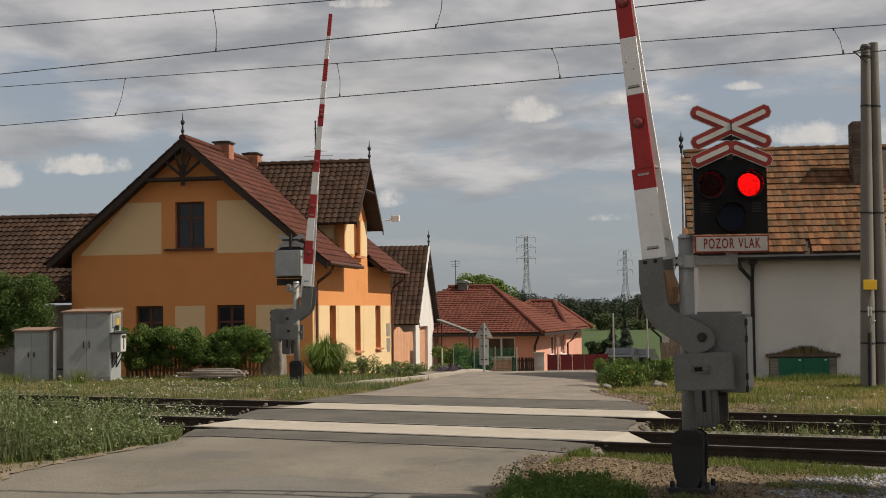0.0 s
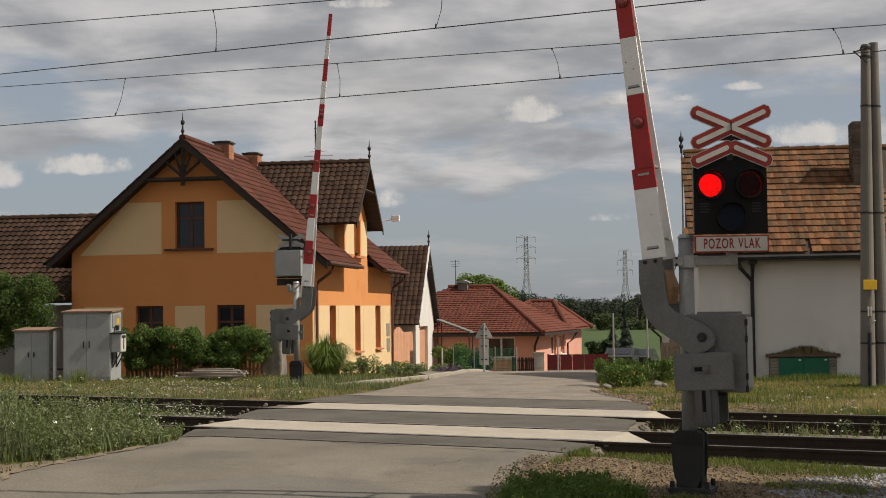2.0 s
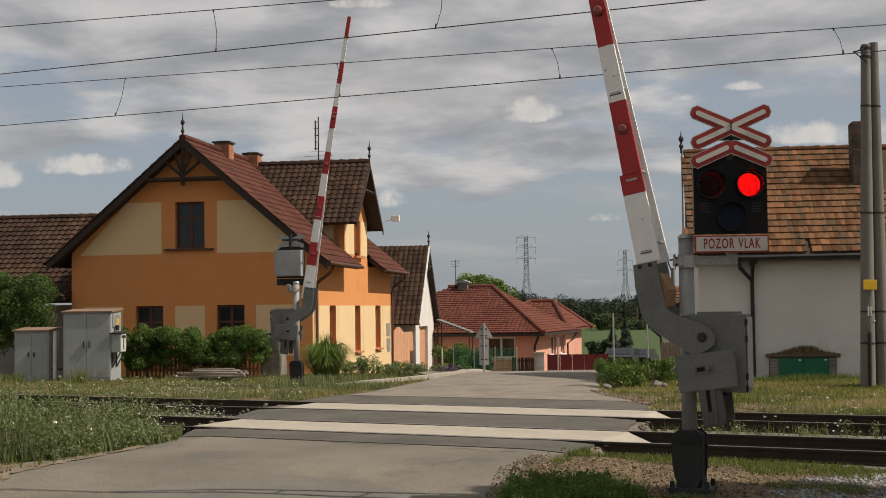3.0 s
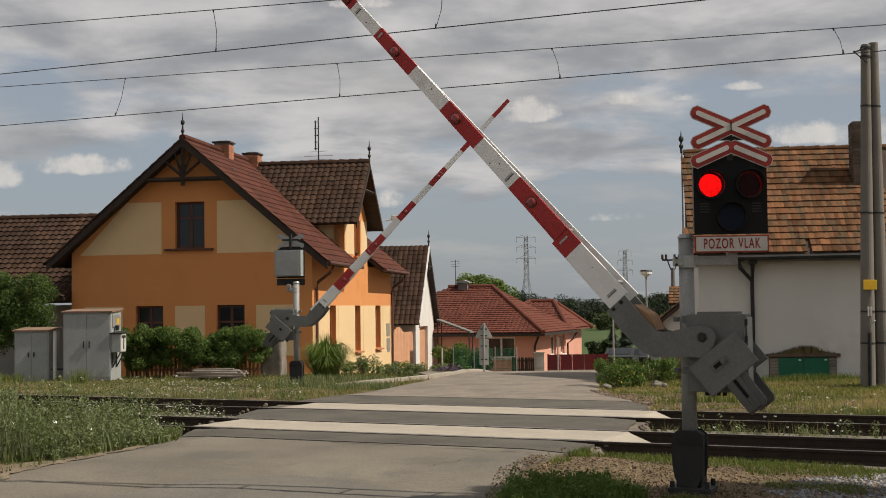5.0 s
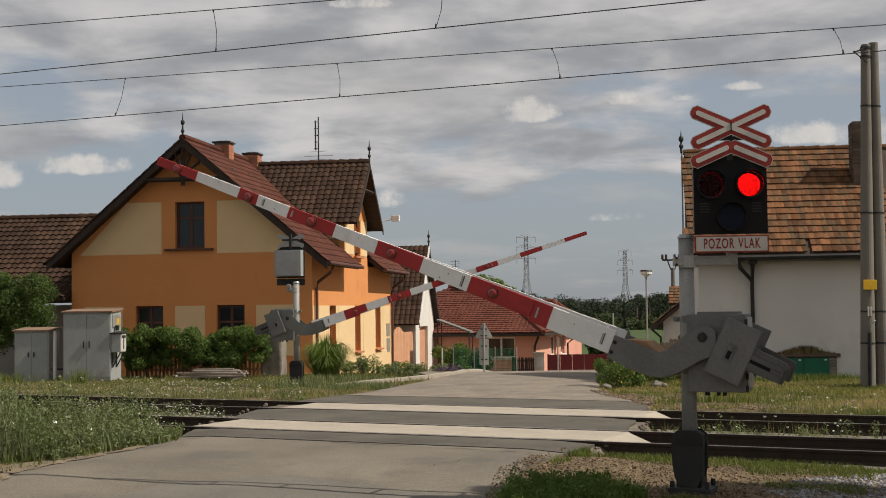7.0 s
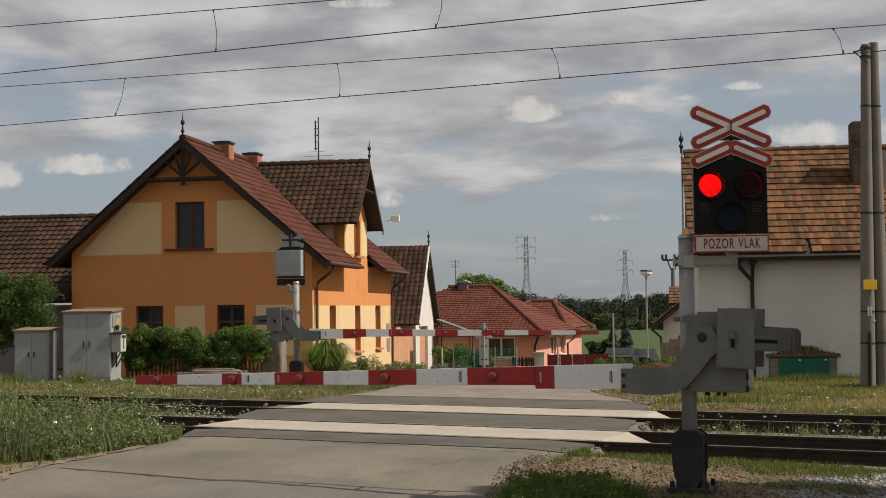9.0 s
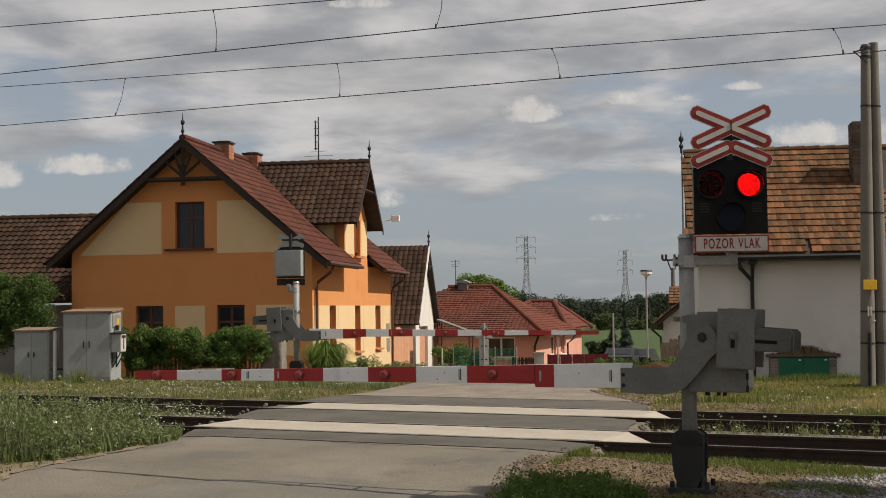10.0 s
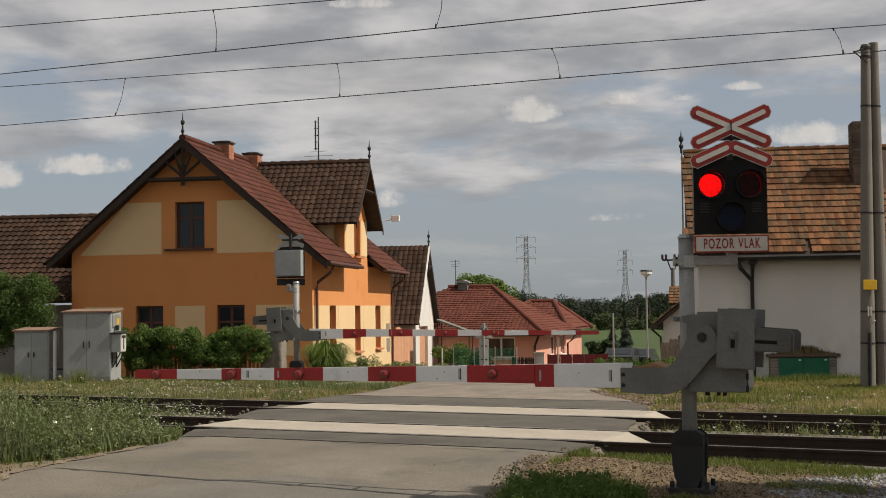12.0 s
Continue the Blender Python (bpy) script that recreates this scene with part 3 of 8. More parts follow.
def road_piece(name, d0, d1, material, label, lift=0.0, inset=0.0):
    bm = B()
    rows = []
    k = max(2, int((d1 - d0) / 0.4))
    for i in range(k + 1):
        d = d0 + (d1 - d0) * i / k
        a, b = road_cut(ROAD_L, d) + inset, road_cut(ROAD_R, d) - inset
        a += 0.12 * noise.noise(Vector((d * 0.9, 3.1, 0)))
        b += 0.14 * noise.noise(Vector((d * 1.1, 9.7, 0)))
        row = []
        for j in range(13):
            p = U * (a + (b - a) * j / 12) + N * d
            edge = 0.03 if j in (0, 12) else 0.0
            row.append(bm.verts.new((p.x, p.y, terrain(p.x, p.y) + lift - edge)))
        rows.append(row)
    for r0, r1 in zip(rows, rows[1:]):
        for j in range(12):
            bm.faces.new((r0[j], r0[j + 1], r1[j + 1], r1[j]))
    g = bmesh.ops.extrude_face_region(bm, geom=list(bm.faces))
    bmesh.ops.translate(bm, vec=(0, 0, -0.12), verts=[e for e in g["geom"] if isinstance(e, bmesh.types.BMVert)])
    return solo(name, bm, material, label, "road", kind="structure")


road_piece("road_near", -14, 15.35, M["asphalt"], "worn grey asphalt road leading to the tracks")
road_piece("road_crossing_near", 15.35, 16.42, M["asphalt_dark"], "darker newer asphalt beside the rail", 0.004)
road_piece("road_crossing_middle", 18.05, 20.1, M["asphalt_dark"], "dark asphalt between the two tracks", 0.004)
road_piece("road_crossing_far", 21.75, 23.6, M["asphalt_dark"], "dark asphalt strip behind the far track", 0.004)
road_piece("road_far", 23.6, 52, M["asphalt_old"], "light worn village road beyond the tracks", -0.004)
for dd in TRACKS:
    road_piece("road_bed", dd - 0.83, dd + 0.83, M["tar"], "dark joint filler under the crossing slabs", -0.075)

# tar joint lines across the road
for d, w in ((15.32, 0.02), (23.6, 0.025)):
    road_piece("road_joint", d, d + w, M["tar"], "thin black tar joint in the asphalt", 0.009)


def make_cracks():
    r = random.Random(8)
    for k, (a, b, w) in enumerate((((-2.3, 18.3), (1.2, 16.1), .009), ((-0.2, 15.2), (0.45, 15.9), .005), ((0.4, 26.5), (2.9, 28.6), .010))):
        n_ = 26
        bm = B()
        rows = []
        for i in range(n_ + 1):
            f = i / n_
            x, y = a[0] + (b[0] - a[0]) * f, a[1] + (b[1] - a[1]) * f
            x += .09 * noise.noise(Vector((f * 9, k * 3.1, 0)))
            y += .12 * noise.noise(Vector((f * 9, k * 5.7, 4)))
            ww = w * (.35 + r.random())
            z = terrain(x, y) + (.006 if y < 24 else .004)
            rows.append((bm.verts.new((x - ww, y - ww, z)), bm.verts.new((x + ww, y + ww, z))))
        for p, q in zip(rows, rows[1:]):
            bm.faces.new((p[0], p[1], q[1], q[0]))
        solo("road_crack", bm, M["tar"], "thin dark crack in the asphalt", "crack", kind="structure")


make_cracks()


def flat_patch(name, outline, material, label, category, lift, ragged=0.05, seed=0):
    """A thin ragged-edged layer lying on the ground."""
    pts = []
    for i, p in enumerate(outline):
        q = outline[(i + 1) % len(outline)]
        for f in range(8):
            x, y = p[0] + (q[0] - p[0]) * f / 8, p[1] + (q[1] - p[1]) * f / 8
            pts.append((x + ragged * noise.noise(Vector((x * 3, y * 3, seed))), y + ragged * noise.noise(Vector((x * 3, y * 3, seed + 5)))))
    bm = B()
    bm.faces.new([bm.verts.new((x, y, terrain(x, y) + lift)) for x, y in pts])
    bmesh.ops.triangulate(bm, faces=bm.faces)
    return solo(name, bm, material, label, category, kind="structure")


flat_patch("road_patch", [(-3.7, 12.2), (-3.53, 13.65), (-3.0, 14.5), (-1.75, 14.8), (0.2, 13.4), (0.2, 12.2)], surf("asphalt_patch", (0.108, 0.100, 0.086), (0.150, 0.139, 0.118), 0.8, 0.9, 0, 0.7, 45, grain=(0.7, 1.3)), "slightly darker repaired patch in the near asphalt", "road patch", 0.004, 0.06, 1)


def make_sand_verge():
    bm, rows = B(), []
    for i in range(48):
        y = 12.6 + i * 0.11
        w = (.55 + .5 * noise.noise(Vector((y * .9, 2, 0)))) * min(1, max(0, 17.2 - y) / 1.6) + .03
        row = []
        for k in range(7):
            d = -.12 + .16 * noise.noise(Vector((y * 5, 7, 0))) + .08 * noise.noise(Vector((y * 17, 3, 0))) + (w + .12) * k / 6
            x = edge_at(ROAD_L, y) - d
            row.append(bm.verts.new((x, y, terrain(x, y) - .012 - .030 * min(max(d, 0) / .6, 1) + .012 * noise.noise(Vector((x * 5, y * 5, 1))))))
        rows.append(row)
    for a, b in zip(rows, rows[1:]):
        for k in range(6):
            bm.faces.new((a[k], a[k + 1], b[k + 1], b[k]))
    solo("sand_verge", bm, M["sand"], "pale sandy edge of the road before the weeds", "sand", kind="structure", smooth=True)


make_sand_verge()


def make_kerb():
    t = thing("kerb", pose(0, 0, 0), "low pale concrete kerb along the village road", "kerb", kind="structure")
    line = [Vector(p) for p in ((-2.55, 30.7, 0), (-2.01, 32.0, 0), (-1.24, 33.1, 0), (-0.48, 34.4, 0), (0.15, 36.3, 0), (0.55, 38.2, 0), (0.95, 41.5, 0), (1.4, 46.0, 0), (1.8, 50.0, 0))]
    for p, q in zip(line, line[1:]):
        k = max(1, int((q - p).length / 1.0))
        for i in range(k):
            a, b = p + (q - p) * i / k, p + (q - p) * (i + 1) / k
            d = b - a
            bm = B()
            box(bm, (0, 0, 0), (d.length - .012, .12, .22), bevel=.012)
            c = (a + b) / 2
            part("kerb_stone", bm, M["concrete"], t, m=pose(c.x, c.y, terrain(c.x, c.y) - .05, 0, 0, math.degrees(math.atan2(d.y, d.x))))


make_kerb()
flat_patch("pavement", [(-0.42, 34.5), (0.10, 36.3), (0.5, 38.2), (0.9, 41.5), (1.35, 46.0), (0.6, 46.0), (-0.3, 41.0), (-0.75, 37.0)], M["asphalt_old"], "grey pavement before the gate and the outbuilding", "pavement", 0.03, 0.03, 4)


def rail_profile():
    right = [(0.036, 0.0), (0.036, -0.03), (0.010, -0.048), (0.009, -0.13), (0.07, -0.155), (0.07, -0.168)]
    return [(-a, b) for a, b in right[::-1]][0:] + right


def make_rails():
    for c in TRACKS:
        for sgn in (-1, 1):
            t = thing("rail", TRACK_POSE @ Matrix.Translation((0, c + sgn * 0.755, 0.008)), "rusty brown steel rail of a railway track", "rail", "rails")
            pts = rail_profile()
            bm = B()
            prism(bm, pts, -70, 70, plane="yz")
            part("rail_body", bm, M["rail"], t)
            bm = B()
            span(bm, (-70, -0.026, -0.004), (70, 0.026, 0.003))
            part("running_surface", bm, M["railtop"], t, "worn bright running surface")
    bm = B()
    box(bm, (0, 0, -0.09), (0.26, 2.5, 0.18), bevel=0.02)
    me = mesh_of("sleeper", bm, M["sleeper"])
    for c in TRACKS:
        for i in range(-42, 26):
            s = i * 0.6
            p = U * s + N * c
            if on_road(p.x, p.y, 0.4):
                continue
            ob = new("sleeper", me)
            ob.matrix_basis = TRACK_POSE @ Matrix.Translation((s, c, -0.165))
            tagged(ob, "grey concrete railway sleeper lying in ballast", "sleeper", "sleepers of the line")


make_rails()


def make_slabs():
    for c, s0, s1 in ((TRACKS[0], -12.75, -6.0), (TRACKS[1], -13.6, -6.75)):
        t = thing("crossing_deck", TRACK_POSE @ Matrix.Translation((0, c, 0)), "pale concrete slabs laid between the rails of the crossing", "crossing deck", "crossing decks")
        k = 6
        step = (s1 - s0) / k
        bm = B()
        span(bm, (-step / 2 + 0.006, -0.62, -0.14), (step / 2 - 0.006, 0.66, 0.006), 0.012)
        me = mesh_of("slab", bm, M["concrete"])
        for i in range(k):
            part("slab", me, None, t, m=pose(s0 + step * (i + 0.5), 0, random.uniform(-0.003, 0.003), 0, random.uniform(-0.1, 0.1), 0))
        for s, e in ((s0, -1), (s1, 1)):
            bm = B()
            prism(bm, [(s, 0.0), (s + e * 0.32, -0.13), (s, -0.13)], -0.55, 0.6)
            part("end_ramp", bm, M["concrete"], t, "sloping end block")


make_slabs()

# ---- barriers ----


def arm_shape(sx):
    pts = [(-.82, -.30), (-.603, -.30), (-.345, -.30), (-.285, -.255), (-.235, -.17), (-.173, -.06), (-.125, .03), (-.06, .10), (.02, .125), (.09, .105), (.135, .03), (.17, -.12), (.06, -.22), (-.03, -.33), (-.10, -.41), (-.17, -.48), (-.25, -.525), (-.36, -.552), (-.607, -.556), (-.82, -.535)]
    return [(sx * -a if sx > 0 else a, b) for a, b in pts]


def make_barrier(m, sx, stripes, reflect, tip, label, pivot_z, shift=0.0, off=0.0):
    """sx -1: the boom points along local -x. Local y points away from the viewer's side; the pivot is 0.2 before the pole."""
    t = thing("level_crossing_barrier", m, label, "barrier", "barriers of the level crossing")
    k = -sx
    px_, py_ = 0.13 * k, -0.2
    # post on its foot
    bm = B()
    tube(bm, (off, 0, 0.3), (off, 0, 2.47), 0.075, 0.075, 20)
    part("pole", bm, M["postgrey"], t, smooth=True)
    bm = B()
    tube(bm, (off, 0, 2.47), (off, 0, 2.51), 0.088, 0.06, 20)
    part("pole_cap", bm, M["galv"], t)
    bm = B()
    prism(bm, [(-.07, .05), (.07, .05), (.11, .13), (.128, .24), (.132, .44), (.12, .50), (.09, .525), (-.09, .525), (-.12, .50), (-.132, .44), (-.128, .24), (-.11, .13)], -.12, .10, 0.025, m=Matrix.Translation((off, 0, 0)))
    part("foot_cover", bm, M["steel_dark"], t, "dark cast foot cover")
    bm = B()
    prism(bm, [(-.14, .455), (.14, .455), (.132, .53), (.09, .565), (-.09, .565), (-.132, .53)], -.13, .11, 0.015, m=Matrix.Translation((off, 0, 0)))
    part("foot_hood", bm, M["rubber"], t, "dark hood over the foot cover")
    for a in (-.115, .115):
        bm = B()
        prism(bm, [(-.13, .03), (.13, .03), (.10, .12), (.05, .30), (-.05, .30), (-.10, .12)], a - .012, a + .012, plane="yz", m=Matrix.Translation((off, .05, 0)))
        part("foot_rib", bm, M["steel_dark"], t)
    bm = B()
    box(bm, (off + .02, 0, 0.0), (0.42, 0.36, 0.05), bevel=0.012)
    box(bm, (off + .02, 0, -.07), (0.40, 0.36, 0.12), bevel=0.02)
    part("base_plate", bm, M["steel_dark"], t)
    for a in (-0.15, 0.19):
        for b in (-0.15, 0.15):
            part("anchor_bolt", tube(B(), (off + a, b, 0.02), (off + a, b, 0.085), 0.024, 0.024, 6), M["rubber"], t)
    # drive box
    bm = B()
    x0, x1 = sorted((px_ - 0.13 * k, px_ + 0.44 * k))
    span(bm, (x0, py_ + 0.03, pivot_z - 0.535), (x1, py_ + 0.36, pivot_z + 0.22), 0.012)
    part("drive_box", bm, M["steel"], t, "grey drive housing")
    bm = B()
    span(bm, (x0 + 0.1, py_ + 0.05, pivot_z + 0.215), (x1 - 0.08, py_ + 0.33, pivot_z + 0.245), 0.008)
    part("drive_lid", bm, M["steel"], t)
    bm = B()
    xs = px_ + 0.446 * k
    span(bm, (min(xs, xs + .012 * k), py_ + 0.06, pivot_z - 0.49), (max(xs, xs + .012 * k), py_ + 0.33, pivot_z + 0.19), 0.004)
    part("service_door", bm, M["galv"], t)
    for z in (0.14, -0.02, -0.38, -0.5):
        part("hinge", tube(B(), (xs, py_ + 0.04, pivot_z + z - 0.03), (xs, py_ + 0.04, pivot_z + z + 0.03), 0.016, 0.016, 8), M["steel_dark"], t)
    for z in (0.175, -0.33):
        bm = B()
        tube(bm, (0, 0, pivot_z + z - 0.035), (0, 0, pivot_z + z + 0.035), 0.092, 0.092, 20)
        box(bm, (-k * 0.11, -0.02, pivot_z + z), (0.1, 0.05, 0.05), bevel=0.008)
        tube(bm, (-k * 0.12, -0.09, pivot_z + z), (-k * 0.12, 0.09, pivot_z + z), 0.014, 0.014, 8)
        part("clamp", bm, M["steel"], t)
    for a, r in ((0.05, 0.025), (0.16, 0.018), (0.22, 0.022)):
        part("cable_gland", tube(B(), (px_ + a * k, py_ + 0.1, pivot_z - 0.57), (px_ + a * k, py_ + 0.1, pivot_z - 0.53), r, r, 8), M["rubber"], t)
    # swinging arm, drawn as it lies when the barrier is down
    bm = B()
    pts = [(a * k, b) for a, b in arm_shape(-1)]
    prism(bm, pts, -0.05, -0.01, 0.006)
    prism(bm, pts, 0.395, 0.43, 0.006)
    tube(bm, (0, -0.05, 0), (0, 0.43, 0), 0.05, 0.05, 16)
    arm = part("swing_arm", bm, M["steel"], t, "grey cranked steel arm", pose(px_ + shift, py_, pivot_z))
    tilt = pose(0, 0, 0, 0, 3.0 * k, 0)
    bm = B()
    tube(bm, (0, -0.07, 0), (0, -0.05, 0), 0.045, 0.045, 6)
    tube(bm, (0, -0.085, 0), (0, -0.07, 0), 0.026, 0.026, 12)
    part("pivot_bolt", bm, M["steel_dark"], arm)
    for yy0, yy1 in ((-0.105, -0.055), (0.435, 0.475)):
        bm = B()
        prism(bm, [(.15 * k, .285), (.51 * k, .285), (.51 * k, -.285), (.15 * k, -.285)], yy0, yy1, 0.008)
        plate = part("counterweight", bm, M["steel"], arm, m=tilt)
    # black plate on the weight's face stands for the shade in its slot
    bm = B()
    prism(bm, [(.285 * k, .055), (.325 * k, .055), (.325 * k, -.085), (.285 * k, -.085)], -0.108, -0.1045)
    part("slot_recess", bm, M["black"], arm, m=tilt)
    bm = B()
    for a_, b_, c_, d_ in ((.262, .274, -.10, .07), (.336, .348, -.10, .07), (.262, .348, .07, .082), (.262, .348, -.112, -.10)):
        prism(bm, [(a_ * k, c_), (b_ * k, c_), (b_ * k, d_), (a_ * k, d_)], -0.112, -0.1035, .002)
    tube(bm, (.305 * k, -0.135, 0.025), (.305 * k, -0.10, 0.025), 0.020, 0.020, 8)
    tube(bm, (.305 * k, -0.120, 0.025), (.305 * k, -0.106, 0.025), 0.032, 0.032, 12)
    part("adjusting_slot", bm, M["steel"], arm, m=tilt)
    for yy0, yy1 in ((-0.09, -0.02), (0.40, 0.46)):
        bm = B()
        prism(bm, [(.49 * k, .115), (.83 * k, .105), (.865 * k, .07), (.865 * k, -.10), (.49 * k, -.115)], yy0 + .012, yy1, 0.008)
        prism(bm, [(.49 * k, .055), (.845 * k, .048), (.845 * k, .0), (.49 * k, .004)], yy0 - .006, yy0 + .016, .003)
        prism(bm, [(.49 * k, -.032), (.845 * k, -.036), (.845 * k, -.10), (.49 * k, -.108)], yy0 - .006, yy0 + .016, .003)
        prism(bm, [(.72 * k, .0005), (.845 * k, -.0005), (.845 * k, -.0355), (.72 * k, -.0325)], yy0 - .006, yy0 + .016)
        bar = part("weight_bar", bm, M["steelbar"], arm, m=tilt)
        # black backing in the open slot, its colour standing for the shade inside
        bm = B()
        prism(bm, [(.50 * k, .0), (.715 * k, -.002), (.715 * k, -.031), (.50 * k, -.030)], yy0 + .004, yy0 + .0115)
        part("bar_slot", bm, M["black"], bar)
    bm = B()
    prism(bm, [(-.70 * k, -.30), (-.52 * k, -.25), (-.36 * k, -.30)], 0.0, 0.385, 0.004)
    part("root_gusset", bm, M["rustplate"], arm, "bare rust-tan gusset plate")
    for z in (-.365, -.47):
        for a in (-.79, ):
            part("boom_bolt", tube(B(), (a * k, -0.062, z), (a * k, -0.05, z), 0.02, 0.02, 8), M["rubber"], arm)

    def top(x):
        return -.258 - (abs(x) - .84) * (.363 - .258) / (6.7 - .84)

    def bottom(x):
        x = abs(x)
        return -.500 if x < 1.72 else -.462
    for a, b, colour in stripes:
        cuts = [a] + [c for c in (1.719, 1.721) if a < c < b] + [b]
        bm = B()
        pts = [(-x * k, top(x)) for x in cuts] + [(-x * k, bottom(x)) for x in cuts[::-1]]
        prism(bm, pts, -0.035, 0.0, 0.003)
        part("red_stripe" if colour == "red" else "white_stripe", bm, M[colour], arm)
    bm = B()
    y_far, x_end = 0.40, 4.3
    q = [(0.82, y_far), (x_end, 0.02)]
    pts2 = []
    for (xa, ya) in q:
        pts2.append((-xa * k, ya, top(xa) - 0.01, bottom(xa) + 0.03))
    (xa, ya, ta, ba), (xb, yb, tb, bb) = pts2
    vs = [bm.verts.new(p) for p in ((xa, ya, ta), (xb, yb, tb), (xb, yb, bb), (xa, ya, ba), (xa, ya + .03, ta), (xb, yb + .03, tb), (xb, yb + .03, bb), (xa, ya + .03, ba))]
    for f in ((0, 1, 2, 3), (7, 6, 5, 4), (0, 4, 5, 1), (1, 5, 6, 2), (2, 6, 7, 3), (3, 7, 4, 0)):
        bm.faces.new([vs[i] for i in f])
    part("rear_board", bm, M["white"], arm, "white rear boom board")
    for x in (1.02, 1.75, 2.62, 3.3):
        yy = y_far + (0.02 - y_far) * (x - 0.82) / (x_end - 0.82)
        bm = B()
        tube(bm, (-x * k, -0.02, top(x) - 0.045), (-x * k, yy, top(x) - 0.045), 0.016, 0.016, 8)
        part("cross_bar", bm, M["galv"], arm)
    for x in reflect:
        bm = B()
        z = (top(x) + bottom(x)) / 2
        r = 0.05
        tube(bm, (-x * k, -0.06, z), (-x * k, -0.034, z), r, r, 20)
        tube(bm, (-x * k, -0.074, z), (-x * k, -0.06, z), r * .55, r * .96, 20)
        lens = part("reflector", bm, M["reflector"], arm, "round red reflector")
        bm = B()
        tube(bm, (-x * k, -0.052, z), (-x * k, -0.034, z), r + 0.01, r + 0.01, 20)
        part("reflector_rim", bm, M["winwood"], arm)
    # slotted fixing marks
    for x in (0.93, 1.66, 2.55, 4.72, 5.12):
        if x < tip - 0.5:
            bm = B()
            z = (top(x) + bottom(x)) / 2
            box(bm, (-x * k, -0.037, z), (0.022, 0.006, 0.11 if x < 4 else 0.075))
            on_red = any(a <= x <= b and c == "red" for a, b, c in stripes)
            slot = part("fixing_slot", bm, M["galv"], arm)
            # strip along the slot, coloured dark on white boards as its shadow
            bm = B()
            box(bm, (-x * k + .014, -0.0365, z), (0.010, 0.006, 0.12 if x < 4 else 0.08))
            part("slot_shadow_gap", bm, M["red"] if on_red else M["steel_dark"], slot)
    # small stickers and drill holes on the boards
    for x, dz in ((1.25, .03), (2.72, .02), (2.80, -.05), (3.85, .02), (4.95, -.02), (5.75, .03)):
        if x < tip - .4:
            bm = B()
            z = (top(x) + bottom(x)) / 2 + dz
            tube(bm, (-x * k, -0.0385, z), (-x * k, -0.034, z), .0065, .0065, 8)
            part("drill_hole", bm, M["steel_dark"], arm)
    # overlap plate in the middle of the boom
    if tip < 7:
        bm = B()
        prism(bm, [(-1.72 * k, -.275), (-2.32 * k, -.285), (-2.32 * k, -.43), (-1.72 * k, -.44)], -0.045, -0.036, 0.002)
        part("splice_plate", bm, M["red"], arm)
    return t, arm, (px_ + shift, py_, pivot_z)


NEAR_STRIPES = [(.82, 1.515, "white"), (1.515, 2.465, "red"), (2.465, 3.046, "white"), (3.046, 3.614, "red"), (3.614, 4.16, "white"), (4.16, 4.775, "red"), (4.775, 5.20, "white"), (5.20, 5.46, "red"), (5.46, 6.06, "white"), (6.06, 6.64, "red")]
near_barrier, near_arm, near_pivot = make_barrier(pose(2.437, 12.893, 0, 0, 0, -23), -1, NEAR_STRIPES, (2.179, 3.417, 4.46, 5.32, 6.34), 6.64,
    "grey level crossing barrier with red and white boom beside the road", 1.492, 0.04, -0.024)
FAR_STRIPES = [(0.530, 1.358, "white"), (1.358, 1.925, "red"), (1.925, 2.479, "white"), (2.479, 3.054, "red"), (3.054, 3.602, "white"), (3.602, 4.144, "red"), (4.144, 4.728, "white"), (4.728, 5.264, "red"), (5.264, 5.830, "white"), (5.830, 6.374, "red"), (6.374, 6.946, "white"), (6.946, 7.490, "red")]
FAR_Z = 0.0
far_barrier, far_arm, far_pivot = make_barrier(pose(-3.63, 31.78, FAR_Z, 0, 0, -7), 1, FAR_STRIPES, (1.635, 2.767, 3.847, 4.998), 7.49,
    "grey level crossing barrier across the tracks, seen from behind", 1.608, 0.0, 0.03)

# ---- warning signals ----


def blade(bm, length, w, y0, y1, m):
    a, c = length / 2, w * 0.28
    pts = [(-a, -w / 2 + c), (-a + c, -w / 2), (a - c, -w / 2), (a, -w / 2 + c), (a, w / 2 - c), (a - c, w / 2), (-a + c, w / 2), (-a, w / 2 - c)]
    prism(bm, pts, y0, y1, 0.003, m=m)


def lettering(name, text, size, material, parent, m, label):
    cu = bpy.data.curves.new(name, "FONT")
    cu.body, cu.size, cu.align_x, cu.align_y, cu.extrude, cu.offset = text, size, "CENTER", "CENTER", 0.002, 0.0019
    cu.space_character, cu.space_word = 1.20, 1.25
    tmp = bpy.data.objects.new(name, cu)
    scene.collection.objects.link(tmp)
    me = bpy.data.meshes.new_from_object(tmp.evaluated_get(bpy.context.evaluated_depsgraph_get()))
    bpy.data.objects.remove(tmp)
    me.materials.clear()
    me.materials.append(material)
    ob = new(name, me)
    ob.parent, ob.matrix_basis = parent, m
    return tagged(ob, label)


